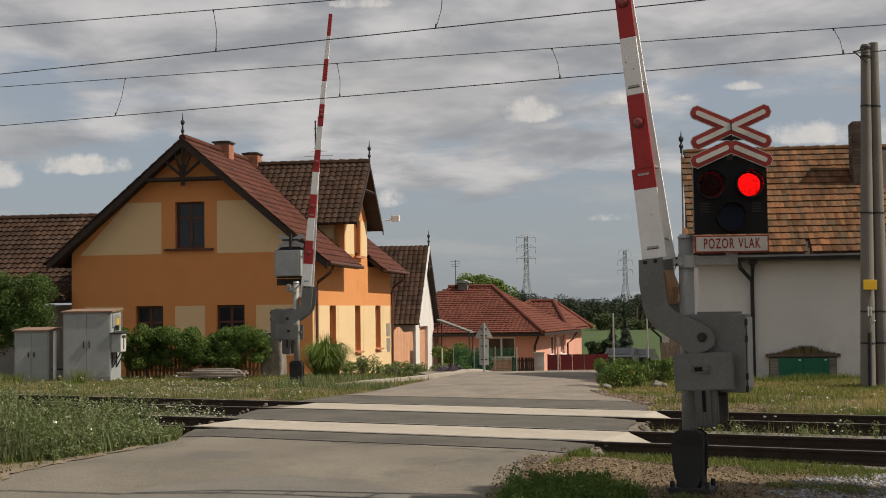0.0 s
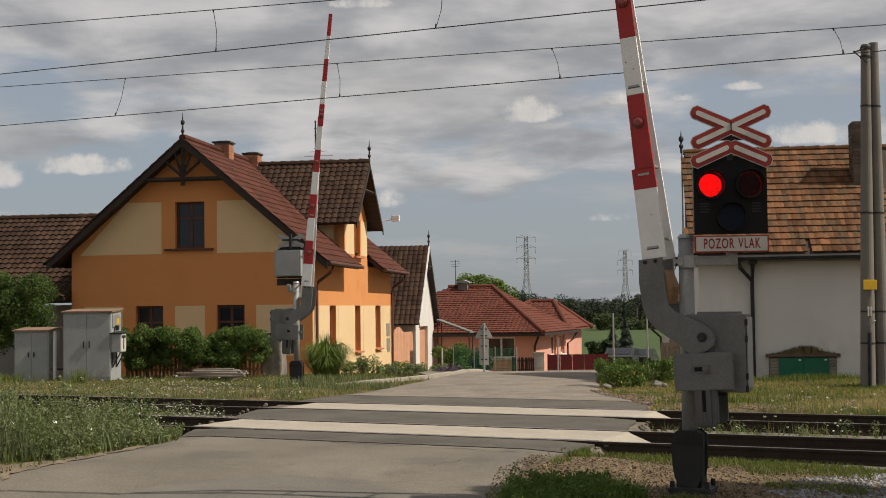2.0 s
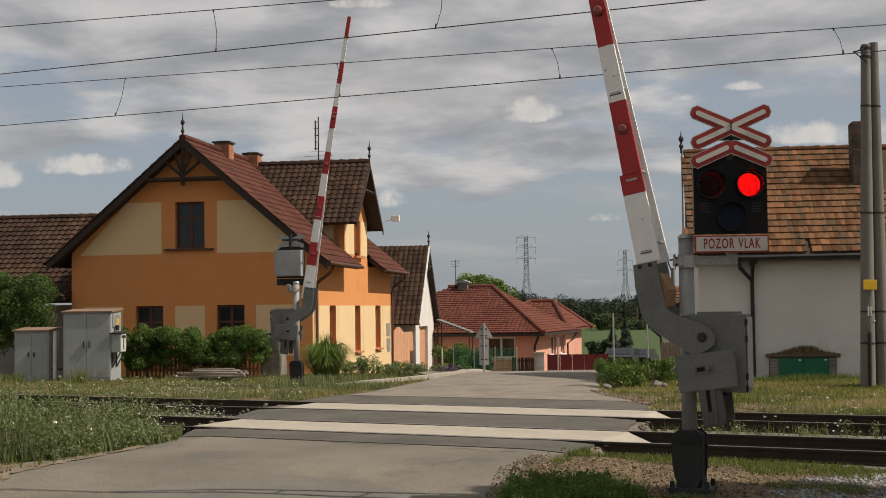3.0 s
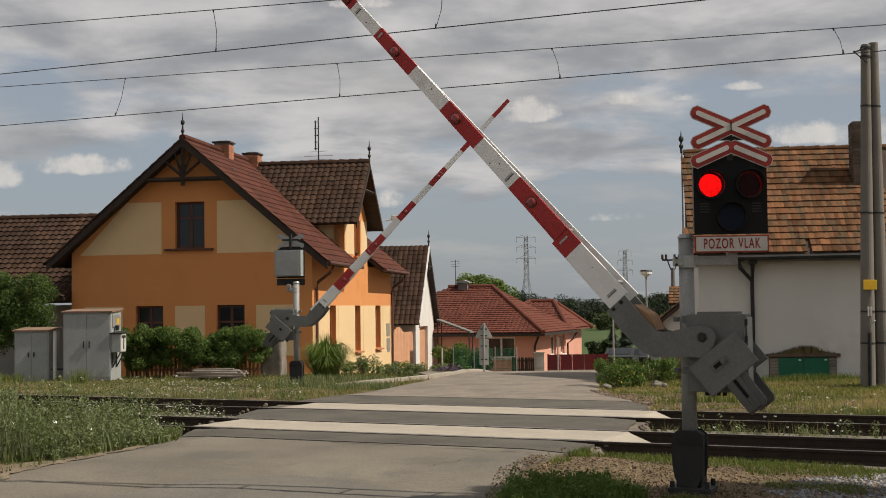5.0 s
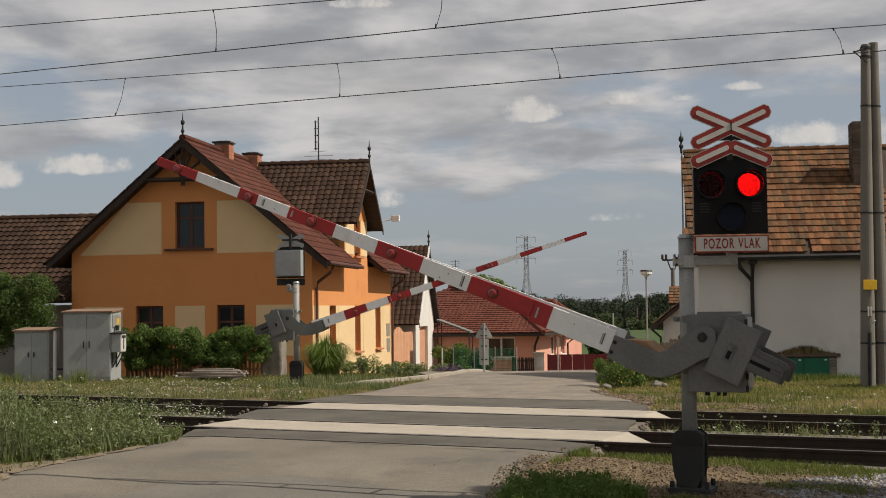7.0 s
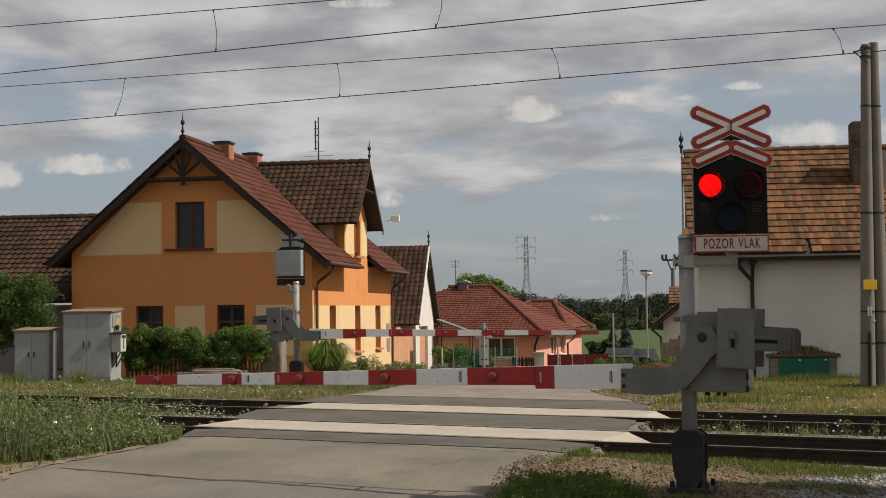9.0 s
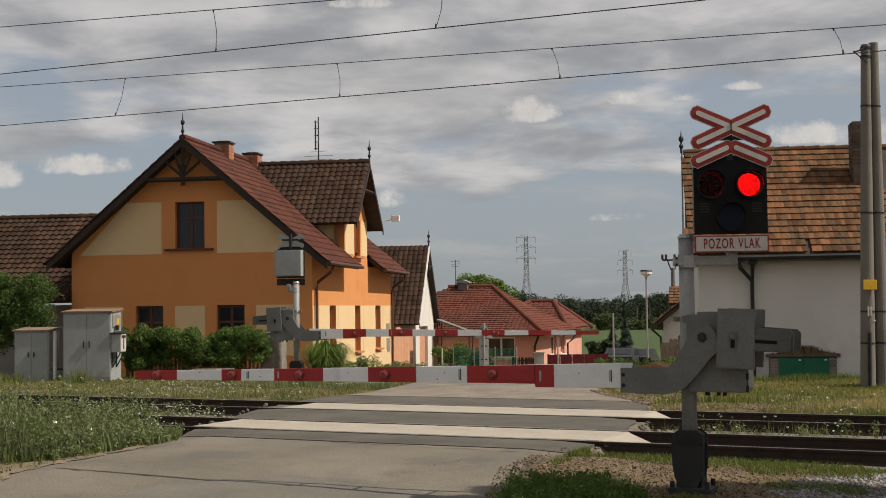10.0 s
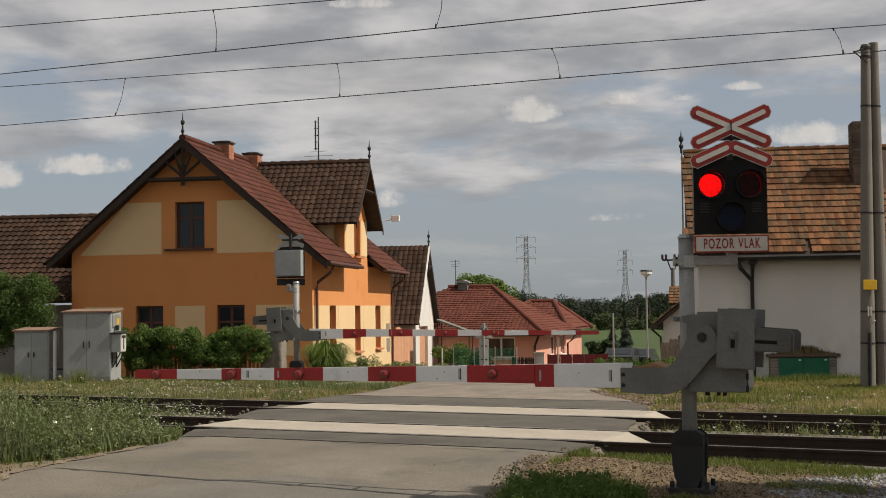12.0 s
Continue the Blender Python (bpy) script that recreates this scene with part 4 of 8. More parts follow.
def make_signal(m, front, label):
    """Signal head with its cross; local -y is the side that drivers see, origin at the middle of the lower edge of its text plate."""
    t = thing("crossing_signal", m, label, "signal", "warning signals of the level crossing")
    bm = B()
    loops = [[(-.355, .18), (.355, .18), (.355, .87), (.22, .95), (-.22, .95), (-.355, .87)]]
    for x in (-.188, .188):
        loops.append([(x + 0.13 * math.cos(i * math.pi / 14), .665 + 0.13 * math.sin(i * math.pi / 14)) for i in range(28)])
    edges = []
    for lp in loops:
        vs = [bm.verts.new((a, -0.02, b)) for a, b in lp]
        edges += [bm.edges.new((vs[i], vs[(i + 1) % len(vs)])) for i in range(len(vs))]
    bmesh.ops.triangle_fill(bm, use_beauty=True, edges=edges)
    g = bmesh.ops.extrude_face_region(bm, geom=list(bm.faces))
    bmesh.ops.translate(bm, vec=(0, 0.03, 0), verts=[e for e in g["geom"] if isinstance(e, bmesh.types.BMVert)])
    part("background_board", bm, M["black"], t, "matt black background board")
    bm = B()
    for lo, hi in (((-.33, .01, .22), (-.315, .26, .86)), ((.315, .01, .22), (.33, .26, .86)), ((-.315, .01, .22), (.315, .26, .235)), ((-.315, .01, .845), (.315, .26, .86)), ((-.315, .245, .235), (.315, .26, .845))):
        span(bm, lo, hi)
    part("lamp_case", bm, M["steel"] if front else M["cab"], t, "grey sheet-metal lamp case")
    bm = B()
    span(bm, (-.29, .26, .24), (.29, .275, .84), 0.006)
    part("case_door", bm, M["galv"], t)
    lamps = []
    for x, z, kind in ((-.188, .665, "red"), (.188, .665, "red"), (0, .347, "dark")):
        bm = B()
        seg = 28
        for r0, r1, d in ((0.142, 0.126, 0.02),):
            ring = []
            for i in range(seg):
                a = 2 * math.pi * i / seg
                ring.append([bm.verts.new((x + r * math.cos(a), y, z + r * math.sin(a))) for r, y in ((r0, -0.02), (r0, -0.082), (r1, -0.082), (r1, -0.02))])
            for i in range(seg):
                a, b = ring[i], ring[(i + 1) % seg]
                for j in range(4):
                    bm.faces.new((a[j], b[j], b[(j + 1) % 4], a[(j + 1) % 4]))
        bezel = part("lens_ring", bm, M["black"], t)
        # short visor over the lens
        bm = B()
        rows = []
        for i in range(15):
            a = radians(12 + 156 * i / 14)
            depth = -0.082 - 0.07 * math.sin(a)
            rows.append([bm.verts.new((x + r * math.cos(a), y, z + r * math.sin(a))) for r, y in ((0.141, -0.08), (0.141, depth), (0.137, depth), (0.137, -0.08))])
        for a, b in zip(rows, rows[1:]):
            for j in range(4):
                bm.faces.new((a[j], b[j], b[(j + 1) % 4], a[(j + 1) % 4]))
        part("visor", bm, M["black"], t)
        if kind == "dark":
            bm = B()
            tube(bm, (x, -0.072, z), (x, -0.022, z), 0.124, 0.124, 28)
            part("dark_lens", bm, M["lensblue"], t, "unlit dark blue lens")
            continue
        # ribbed red lens over a glowing reflector that turns away when the lamp is off
        bm = B()
        tube(bm, (x, -0.080, z), (x, -0.076, z), 0.125, 0.125, 28)
        lens = part("red_lens", bm, M["lensoff"], t, "round red glass lens")
        lens.visible_shadow = False
        if front:
            bm = B()
            tube(bm, (0, -0.004, 0), (0, -0.001, 0), 0.113, 0.113, 28)
            back = part("lamp_insert", bm, M["lamp_on"], t, "glowing red lamp insert", pose(x, 0.041, z))
            bm = B()
            tube(bm, (0, 0.0, 0), (0, 0.003, 0), 0.113, 0.113, 28)
            part("insert_back", bm, M["lamp_back"], back)
            lamps.append(back)
    for x in (-.27, .27):
        for i in range(4):
            bm = B()
            box(bm, (x * 0.93, -0.024, .40 + i * 0.026), (0.09, 0.008, 0.012))
            part("vent_slat", bm, M["steel_dark"], t)
    # text plate
    bm = B()
    span(bm, (-.36, -0.03, 0.0), (.36, -0.012, .165), 0.004)
    part("text_frame", bm, M["signred"] if front else M["steel_dark"], t)
    bm = B()
    span(bm, (-.345, -0.036, .012), (.345, -0.029, .153), 0.002)
    plate = part("text_plate", bm, M["signwhite"] if front else M["steel_dark"], t, "white plate with red words")
    if front:
        word = lettering("lettering", "POZOR VLAK", 0.130, M["letter"], plate, pose(0, -0.038, .082, 90, 0, 0) @ Matrix.Diagonal((0.60, 1.06, 1, 1)), "dark red words POZOR VLAK")
    # cross and chevron
    fine = pose(0.012, 0, 0.012) @ Matrix.Diagonal((0.97, 1, 1.0, 1)) if front else pose(0, 0, 0.12) @ Matrix.Diagonal((0.80, 1, 0.80, 1))
    def board(name, length, w, y, ms):
        bm = B()
        for mm in ms:
            mm = fine @ mm
            blade(bm, length, w, y - 0.008, y + 0.008, mm)
        edge = part(name, bm, M["galv"] if not front else M["signwhite"], t)
        if front:
            bm = B()
            for i, mm in enumerate(fine @ mm for mm in ms):
                blade(bm, length - 0.016, w - 0.016, y - 0.0105 - 0.002 * i, y - 0.0075, mm)
            part("red_face", bm, M["signred"], edge)
            bm = B()
            for i, mm in enumerate(fine @ mm for mm in ms):
                blade(bm, length - 0.11, w * 0.31, y - 0.0165 - 0.002 * i, y - 0.0105, mm)
            part("white_line", bm, M["signwhite"], edge)
    board("cross_board", 0.86, 0.135, -0.055, [pose(0, 0, 1.215, 0, 23.5, 0), pose(0, 0.0012, 1.215, 0, -23.5, 0)])
    if front:
        bm = B()
        span(bm, (.006, -.078, 1.185), (.018, -.072, 1.275))
        part("cross_seam", bm, M["steel_dark"], t)
    board("chevron_blade", 0.46, 0.135, -0.05, [pose(-0.19, 0, 0.95, 0, -23, 0), pose(0.19, 0, 0.95, 0, 23, 0)])
    bm = B()
    span(bm, (-.03, -.03, .9), (.03, .03, 1.26), 0.004)
    span(bm, (-.22, -.03, 1.1), (.22, -.005, 1.14), 0.004)
    part("cross_bracket", bm, M["steel_dark"], t)
    return t, lamps


near_signal, near_lamps = make_signal(pose(2.825, 12.72, 2.315, 0, 0, -3), True, "black warning signal with red lamps and a red-white railway cross")
far_signal, far_lamps = make_signal(pose(-3.76, 32.0, FAR_Z + 2.42, 0, 0, 170), False, "grey back of a warning signal with its cross boards")


def make_bracket(m, dx, label):
    t = thing("signal_bracket", m, label, "bracket", "signal brackets")
    bm = B()
    box(bm, (dx / 2, -0.04, 0.0), (abs(dx), 0.09, 0.085), bevel=0.015)
    box(bm, (dx, -0.04, 0.05), (0.10, 0.10, 0.19), bevel=0.015)
    part("beam", bm, M["postgrey"], t)
    bm = B()
    tube(bm, (0, 0, -0.06), (0, 0, 0.06), 0.095, 0.095, 20)
    box(bm, (-0.11, -0.02, 0), (0.09, 0.1, 0.09), bevel=0.01)
    part("collar", bm, M["galv"], t)
    for z in (-0.03, 0.035):
        bm = B()
        tube(bm, (-0.13, -0.1, z), (-0.13, 0.08, z), 0.013, 0.013, 8)
        part("bolt", bm, M["rubber"], t)


make_bracket(pose(2.437, 12.893, 2.235, 0, 0, -3), 0.42, "grey steel bracket clamped to the post, carrying the signal")
make_bracket(pose(-3.63, 31.78, FAR_Z + 2.30, 0, 0, -7), -0.14, "grey steel bracket behind the far signal")

# ---- houses ----


def tile_verts(w, h, hump, thick, seg=4):
    """One pantile in its own plane: x across, y down the slope, z out."""
    v, f = [], []
    for j, (y, lift) in enumerate(((0.0, 0.0), (h * 1.12, thick), (h * 1.12, thick))):
        for i in range(seg + 1):
            a = i / seg
            v.append((w * (a - 0.5) * 1.06, y, lift + hump * math.sin(math.pi * a)))
    for i in range(seg + 1):
        a = i / seg
        v.append((w * (a - 0.5) * 1.06, h * 1.12, hump * math.sin(math.pi * a) - 0.006))
    n = seg + 1
    for i in range(seg):
        f.append((i, i + 1, n + i + 1, n + i))
        f.append((2 * n + i, 2 * n + i + 1, 3 * n + i + 1, 3 * n + i))
    return np.array(v), np.array(f)


def tile_slope(parent, origin, right, down, width, length, tw, th, mats, singles=0, keep=None, hump=0.035, thick=0.03, offset=0.0, name="roof_tile"):
    """Lay tiles on a slope; origin is its upper left corner in the parent's space. keep(u, v) tells which to lay."""
    right, down = Vector(right).normalized(), Vector(down).normalized()
    out = right.cross(down)
    if out.z < 0:
        out = -out
    base = Matrix((right, down, out)).transposed().to_4x4()
    tv, tf = tile_verts(tw, th, hump, thick)
    me = mesh_np(name, tv, tf, mats[0])
    allv, allf, k, made = [], [], 0, 0
    rot = np.array(base.to_3x3())
    nu, nv = int(round(width / tw)), int(round(length / th))
    for j in range(nv):
        for i in range(nu):
            u, v = (i + 0.5 + (offset if j % 2 else 0)) * tw, j * th
            if keep and not keep(u, v):
                continue
            p = Vector(origin) + right * (u + random.uniform(-.004, .004)) + down * (v + random.uniform(-.006, .006)) + out * (0.01 + random.uniform(0, .006))
            if made < singles:
                ob = new(name, me)
                ob.parent = parent
                ob.matrix_basis = Matrix.Translation(p) @ base @ pose(0, 0, 0, random.uniform(-.6, .6), random.uniform(-.8, .8), random.uniform(-.8, .8))
                made += 1
            else:
                allv.append(tv @ rot.T + np.array(p))
                allf.append(tf + k)
                k += len(tv)
    if allv:
        ob = new("roof_tiles", mesh_np("roof_tiles", np.concatenate(allv), np.concatenate(allf), mats[1]))
        ob.parent = parent
        tagged(ob, kind="stuff")


def slab_quad(parent, name, a, b, c, d, thick, material, label=""):
    """A flat board with corners a, b, c, d (anticlockwise from outside), thickened inwards."""
    bm = B()
    vs = [bm.verts.new(p) for p in (a, b, c, d)]
    f = bm.faces.new(vs)
    f.normal_update()
    nrm = f.normal.copy()
    if nrm.z < 0:
        nrm = -nrm
    g = bmesh.ops.extrude_face_region(bm, geom=[f])
    bmesh.ops.translate(bm, vec=-nrm * thick, verts=[e for e in g["geom"] if isinstance(e, bmesh.types.BMVert)])
    return part(name, bm, material, parent, label)


def wall_with_holes(bm, axis, fixed, depth, u0, u1, z0, z1, holes):
    """A wall slab in the plane x=fixed or y=fixed, cut by rectangular openings (ua, ub, za, zb)."""
    us = sorted({u0, u1, *[h[0] for h in holes], *[h[1] for h in holes]})
    zs = sorted({z0, z1, *[h[2] for h in holes], *[h[3] for h in holes]})
    for a, b in zip(us, us[1:]):
        for c, d in zip(zs, zs[1:]):
            if any(h[0] <= a and b <= h[1] and h[2] <= c and d <= h[3] for h in holes):
                continue
            if axis == "y":
                span(bm, (a, fixed, c), (b, fixed + depth, d))
            else:
                span(bm, (fixed, a, c), (fixed + depth, b, d))
    bmesh.ops.remove_doubles(bm, verts=bm.verts, dist=0.0005)
    return bm


def make_window(parent, axis, fixed, inward, u0, u1, z0, z1, frame_m, bars=(1, 1), sill=None, sill_m=None, recess=0.14, inner=None):
    """A casement window set back in its opening."""
    w = 0.07
    bm = B()
    rings = []
    for dep in (recess, recess + 0.06):
        for k in (0, w):
            cs = [(u0 + k, z0 + k), (u1 - k, z0 + k), (u1 - k, z1 - k), (u0 + k, z1 - k)]
            f = fixed + inward * dep
            rings.append([bm.verts.new((a, f, b) if axis == "y" else (f, a, b)) for a, b in cs])
    fo, fi, bo, bi = rings
    for k in range(4):
        q = (k + 1) % 4
        for r0, r1 in ((fo, fi), (fi, bi), (bi, bo), (bo, fo)):
            bm.faces.new((r0[k], r0[q], r1[q], r1[k]))
    win = part("window", bm, frame_m, parent, "")
    def bar(a, b, c, d, dep=0.06):
        bb = B()
        if axis == "y":
            span(bb, (a, fixed + inward * (recess - 0.004), c), (b, fixed + inward * (recess + dep), d))
        else:
            span(bb, (fixed + inward * (recess - 0.004), a, c), (fixed + inward * (recess + dep), b, d))
        part("glazing_bar", bb, frame_m, win)
    if bars[0]:
        m_ = (u0 + u1) / 2
        bar(m_ - 0.045, m_ + 0.045, z0 + w, z1 - w, 0.07)
    if bars[1]:
        zt = z0 + (z1 - z0) * 0.66
        bar(u0 + w, (u0 + u1) / 2 - 0.045, zt - 0.035, zt + 0.035, 0.065), bar((u0 + u1) / 2 + 0.045, u1 - w, zt - 0.035, zt + 0.035, 0.065)
    bm = B()
    if axis == "y":
        span(bm, (u0 + w, fixed + inward * (recess + 0.025), z0 + w), (u1 - w, fixed + inward * (recess + 0.035), z1 - w))
    else:
        span(bm, (fixed + inward * (recess + 0.025), u0 + w, z0 + w), (fixed + inward * (recess + 0.035), u1 - w, z1 - w))
    part("pane", bm, inner or M["pane"], win)
    if sill:
        bm = B()
        a, b, proud = sill
        if axis == "y":
            span(bm, (a, fixed - inward * proud, z0 - 0.07), (b, fixed + inward * 0.1, z0 - 0.005), 0.01)
        else:
            span(bm, (fixed - inward * proud, a, z0 - 0.07), (fixed + inward * 0.1, b, z0 - 0.005), 0.01)
        part("sill", bm, sill_m, win)
    return win


def finial(parent, x, y, z, h, material):
    bm = B()
    tube(bm, (x, y, z), (x, y, z + h * 0.62), 0.035, 0.025, 8)
    for k, r in ((0.30, 0.06), (0.62, 0.07)):
        bmesh.ops.create_uvsphere(bm, u_segments=8, v_segments=6, radius=r, matrix=Matrix.Translation((x, y, z + h * k)) @ Matrix.Diagonal((1, 1, 1.3, 1)))
    tube(bm, (x, y, z + h * 0.62), (x, y, z + h), 0.028, 0.004, 8)
    part("finial", bm, material, parent)


def chimney(parent, x, y, z0, z1, w, brick_m, name="chimney", cap=True):
    bm = B()
    box(bm, (x, y, (z0 + z1) / 2), (w * 0.96, w * 0.96, z1 - z0))
    ch = part(name, bm, M["concrete_grey"], parent)
    course = 0.085
    k = int((z1 - z0) / course)
    bm2 = B()
    n = max(2, int(w / 0.26))
    for i in range(k):
        z = z0 + (i + 0.5) * course
        sh = 0.5 if i % 2 else 0.0
        for side in range(4):
            m = pose(x, y, z, 0, 0, side * 90)
            for j in range(n):
                bw = w / n
                box(bm2, (-w / 2 + (j + 0.5) * bw, -w / 2 + 0.05, 0), (bw - 0.012, 0.11, course - 0.014), m)
    part("bricks", bm2, brick_m, ch, kind="stuff")
    bm = B()
    if not cap:
        box(bm, (x, y, z1 + 0.012), (w - 0.04, w - 0.04, 0.03), bevel=0.01)
        part("crown", bm, M["roofbase"], ch)
        return
    box(bm, (x, y, z1 + 0.03), (w + 0.10, w + 0.10, 0.06), bevel=0.01)
    box(bm, (x, y, z1 + 0.075), (w * 0.7, w * 0.7, 0.03), bevel=0.01)
    part("cap", bm, M["roofbase"], ch)
    return ch


def gutter(parent, pts, r, material, name="gutter"):
    bm = B()
    path_tube(bm, pts, r, 8)
    return part(name, bm, material, parent)


def make_orange_house():
    h = thing("house", pose(-4.137, 41.0, -0.12, 0, 0, -9), "orange and cream village house with brown tiled roof and dormer", "house", "houses of the village")
    L, W, zr, slope = 12.6, 8.05, 7.42, 0.85
    xr = -W / 2 - 0.06
    def roof_z(x):
        return zr - abs(x - xr) * slope
    T = 0.4
    # street wall with three tall windows and the dormer wall above it
    side = [(2.2, 3.07, .38, 2.07), (5.97, 6.85, .42, 2.07), (9.49, 10.45, .42, 2.07)]
    bm = B()
    wall_with_holes(bm, "x", 0.0, -T, 0, L, -0.6, 3.55, side)
    part("street_wall", bm, M["orange"], h, "orange rendered street wall")
    bm = B()
    wall_with_holes(bm, "x", -0.001, -T, 4.44, 8.13, 3.55, 5.2, [(6.0, 6.9, 3.86, 5.2)])
    yc = (4.44 + 8.13) / 2
    prism(bm, [(4.44, 5.2), (8.13, 5.2), (yc, 7.05)], -T, -0.001, plane="yz")
    part("dormer_wall", bm, M["orange"], h, "orange rendered dormer front")
    # dormer cheek towards the railway
    for yy in (4.44, 7.93):
        bm = B()
        prism(bm, [(-0.4, 3.3), (-0.02, 3.3), (-0.02, 5.15), (-1.9, 5.15)], yy, yy + 0.2)
        part("dormer_cheek", bm, M["cream"], h)
    # cream fields on the street wall
    def field(u0, u1, z0, z1, axis="x"):
        bm = B()
        if axis == "x":
            span(bm, (0.0, u0, z0), (0.012, u1, z1))
        else:
            span(bm, (u0, -0.012, z0), (u1, 0.0, z1))
        part("cream_field", bm, M["cream"], h)
    for a, b in ((0.86, 1.75), (3.45, 5.5), (7.3, 9.05), (10.9, 12.1)):
        field(a, b, 0.28, 2.07)
    for a, b in ((0.05, .86), (1.75, 2.2), (3.07, 3.45), (5.5, 5.97), (6.85, 7.3), (9.05, 9.49), (10.45, 10.9), (12.1, 12.55)):
        bm = B()
        span(bm, (0.0, a, 0.28), (0.006, b, 2.07))
        part("pilaster", bm, M["cream"], h)
    field(4.5, 5.85, 3.9, 5.2), field(7.05, 8.07, 3.9, 5.2)
    bm = B()
    span(bm, (0.0, 0.02, -0.6), (0.03, L - 0.02, 0.28))
    part("plinth", bm, M["cream"], h)
    for a, b, c, d in side:
        make_window(h, "x", 0.0, -1, a, b, c, d, M["winbrown"], (1, 0), (a - 0.1, b + 0.1, 0.13), M["brick"], 0.16, M["winbrown"])
    make_window(h, "x", 0.0, -1, 6.0, 6.9, 3.86, 5.2, M["winbrown"], (1, 0), (5.85, 7.05, 0.13), M["brick"], 0.16, M["winbrown"])
    # gable wall towards the railway
    low = [(-5.86, -4.93, .55, 2.12), (-3.15, -2.22, .55, 2.12)]
    bm = B()
    wall_with_holes(bm, "y", 0.0, T, -W, -T, -0.6, 3.55, low)
    u0, u1, za, zb = -4.52, -3.54, 3.95, 5.45
    prism(bm, [(-W, 3.55), (u0, 3.55), (u0, roof_z(u0) - 0.1), (-W, roof_z(-W) - 0.1)], 0, T)
    prism(bm, [(u1, 3.55), (0, 3.55), (0, roof_z(0) - 0.1), (u1, roof_z(u1) - 0.1)], 0, T)
    span(bm, (u0, 0, 3.55), (u1, T, za))
    prism(bm, [(u0, zb), (u1, zb), (u1, roof_z(u1) - 0.1), (xr, zr - 0.1), (u0, roof_z(u0) - 0.1)], 0, T)
    part("gable_wall", bm, M["orange"], h, "orange rendered gable wall")
    bm = B()
    prism(bm, [(-7.75, 3.78), (-4.98, 3.78), (-4.98, 5.46), (-6.15, 5.46)], -0.012, 0.0)
    part("cream_field", bm, M["cream"], h)
    bm = B()
    prism(bm, [(-3.12, 3.78), (-.30, 3.78), (-.34, 3.92), (-2.0, 5.46), (-3.12, 5.46)], -0.012, 0.0)
    part("cream_field", bm, M["cream"], h)
    for a, b in ((-4.53, -3.53), (-1.84, -.5), (-7.6, -6.3)):
        field(a, b, 0.5, 2.11, "y")
    make_window(h, "y", 0.0, 1, u0, u1, za, zb, M["winwood"], (1, 1), (-4.86, -3.24, 0.12), M["winwood"], 0.16)
    for a, b, c, d in low:
        make_window(h, "y", 0.0, 1, a, b, c, d, M["winwood"], (1, 1), (a - 0.1, b + 0.1, 0.1), M["orange"], 0.14)
    # back and left walls
    bm = B()
    span(bm, (-W, T, -0.6), (-W + T, L, 3.55))
    part("garden_wall", bm, M["orange"], h)
    bm = B()
    prism(bm, [(-W + T, -0.6), (-T, -0.6), (-T, roof_z(-T) - 0.15), (xr, zr - 0.15), (-W + T, roof_z(-W + T) - 0.15)], L - T, L)
    part("rear_gable", bm, M["orange"], h)
    # main roof
    y0, y1 = -0.5, L + 0.35
    ex = 0.62
    for xe, ya, yb in ((-W - ex, y0, y1), (ex, y0, 4.30), (ex, 8.27, y1), (-0.06, 4.30, 8.27)):
        slab_quad(h, "roof_deck", (xr, ya, zr), (xr, yb, zr), (xe, yb, roof_z(xe)), (xe, ya, roof_z(xe)), 0.14, M["darkwood"])
    run = (ex - xr) * math.sqrt(1 + slope * slope)
    dn = Vector((1, 0, -slope))
    def clear_of_dormer(u, v):
        x = xr + v / math.sqrt(1 + slope * slope)
        y = y0 + u
        zz = roof_z(x)
        half = (7.25 - zz) / 1.0
        return not (abs(y - yc) < min(half, 2.2) - 0.12 and not (zz < 4.9 and abs(y - yc) > 1.95))
    tile_slope(h, (xr, y0, zr + 0.02), (0, 1, 0), dn, y1 - y0, run, 0.30, 0.34, (M["tile_red_s"], M["tile_red_s"]), 0, clear_of_dormer, 0.022, 0.02)
    tile_slope(h, (xr, y1, zr + 0.02), (0, -1, 0), Vector((-1, 0, -slope)), y1 - y0, run, 0.30, 0.34, (M["tile_brown_s"], M["tile_brown_s"]), 0, None, 0.03, 0.025)
    bm = B()
    for i in range(int((y1 - y0) / 0.38)):
        y = y0 + 0.19 + i * 0.38
        tube(bm, (xr, y - 0.21, zr + 0.035), (xr, y + 0.2, zr + 0.05), 0.115, 0.13, 8)
    part("ridge_tiles", bm, M["tile_red_s"], h, kind="stuff")
    # verge boards and purlin ends on the gable
    for sgn in (1, -1):
        xe = ex if sgn > 0 else -W - ex
        bm = B()
        prism(bm, [(xr, zr - 0.02), (xe, roof_z(xe) - 0.02), (xe, roof_z(xe) - 0.24), (xr, zr - 0.24)], y0 - 0.04, y0, 0.0)
        part("verge_board", bm, M["darkwood"], h, "dark brown verge board")
        bm = B()
        n = int(run / 0.34)
        for i in range(n):
            a = (i + 0.5) / n
            x = xr + (xe - xr) * a
            box(bm, (0, 0, 0), (0.36, 0.22, 0.05), pose(x, y0 + 0.05, roof_z(x) + 0.03, 0, sgn * math.degrees(math.atan(slope)) - sgn * 3, 0))
        part("verge_tiles", bm, M["tile_brown_s"], h, kind="stuff")
    # ornamental gable truss
    zt = 6.13
    wt = (zr - 0.15 - zt) / slope
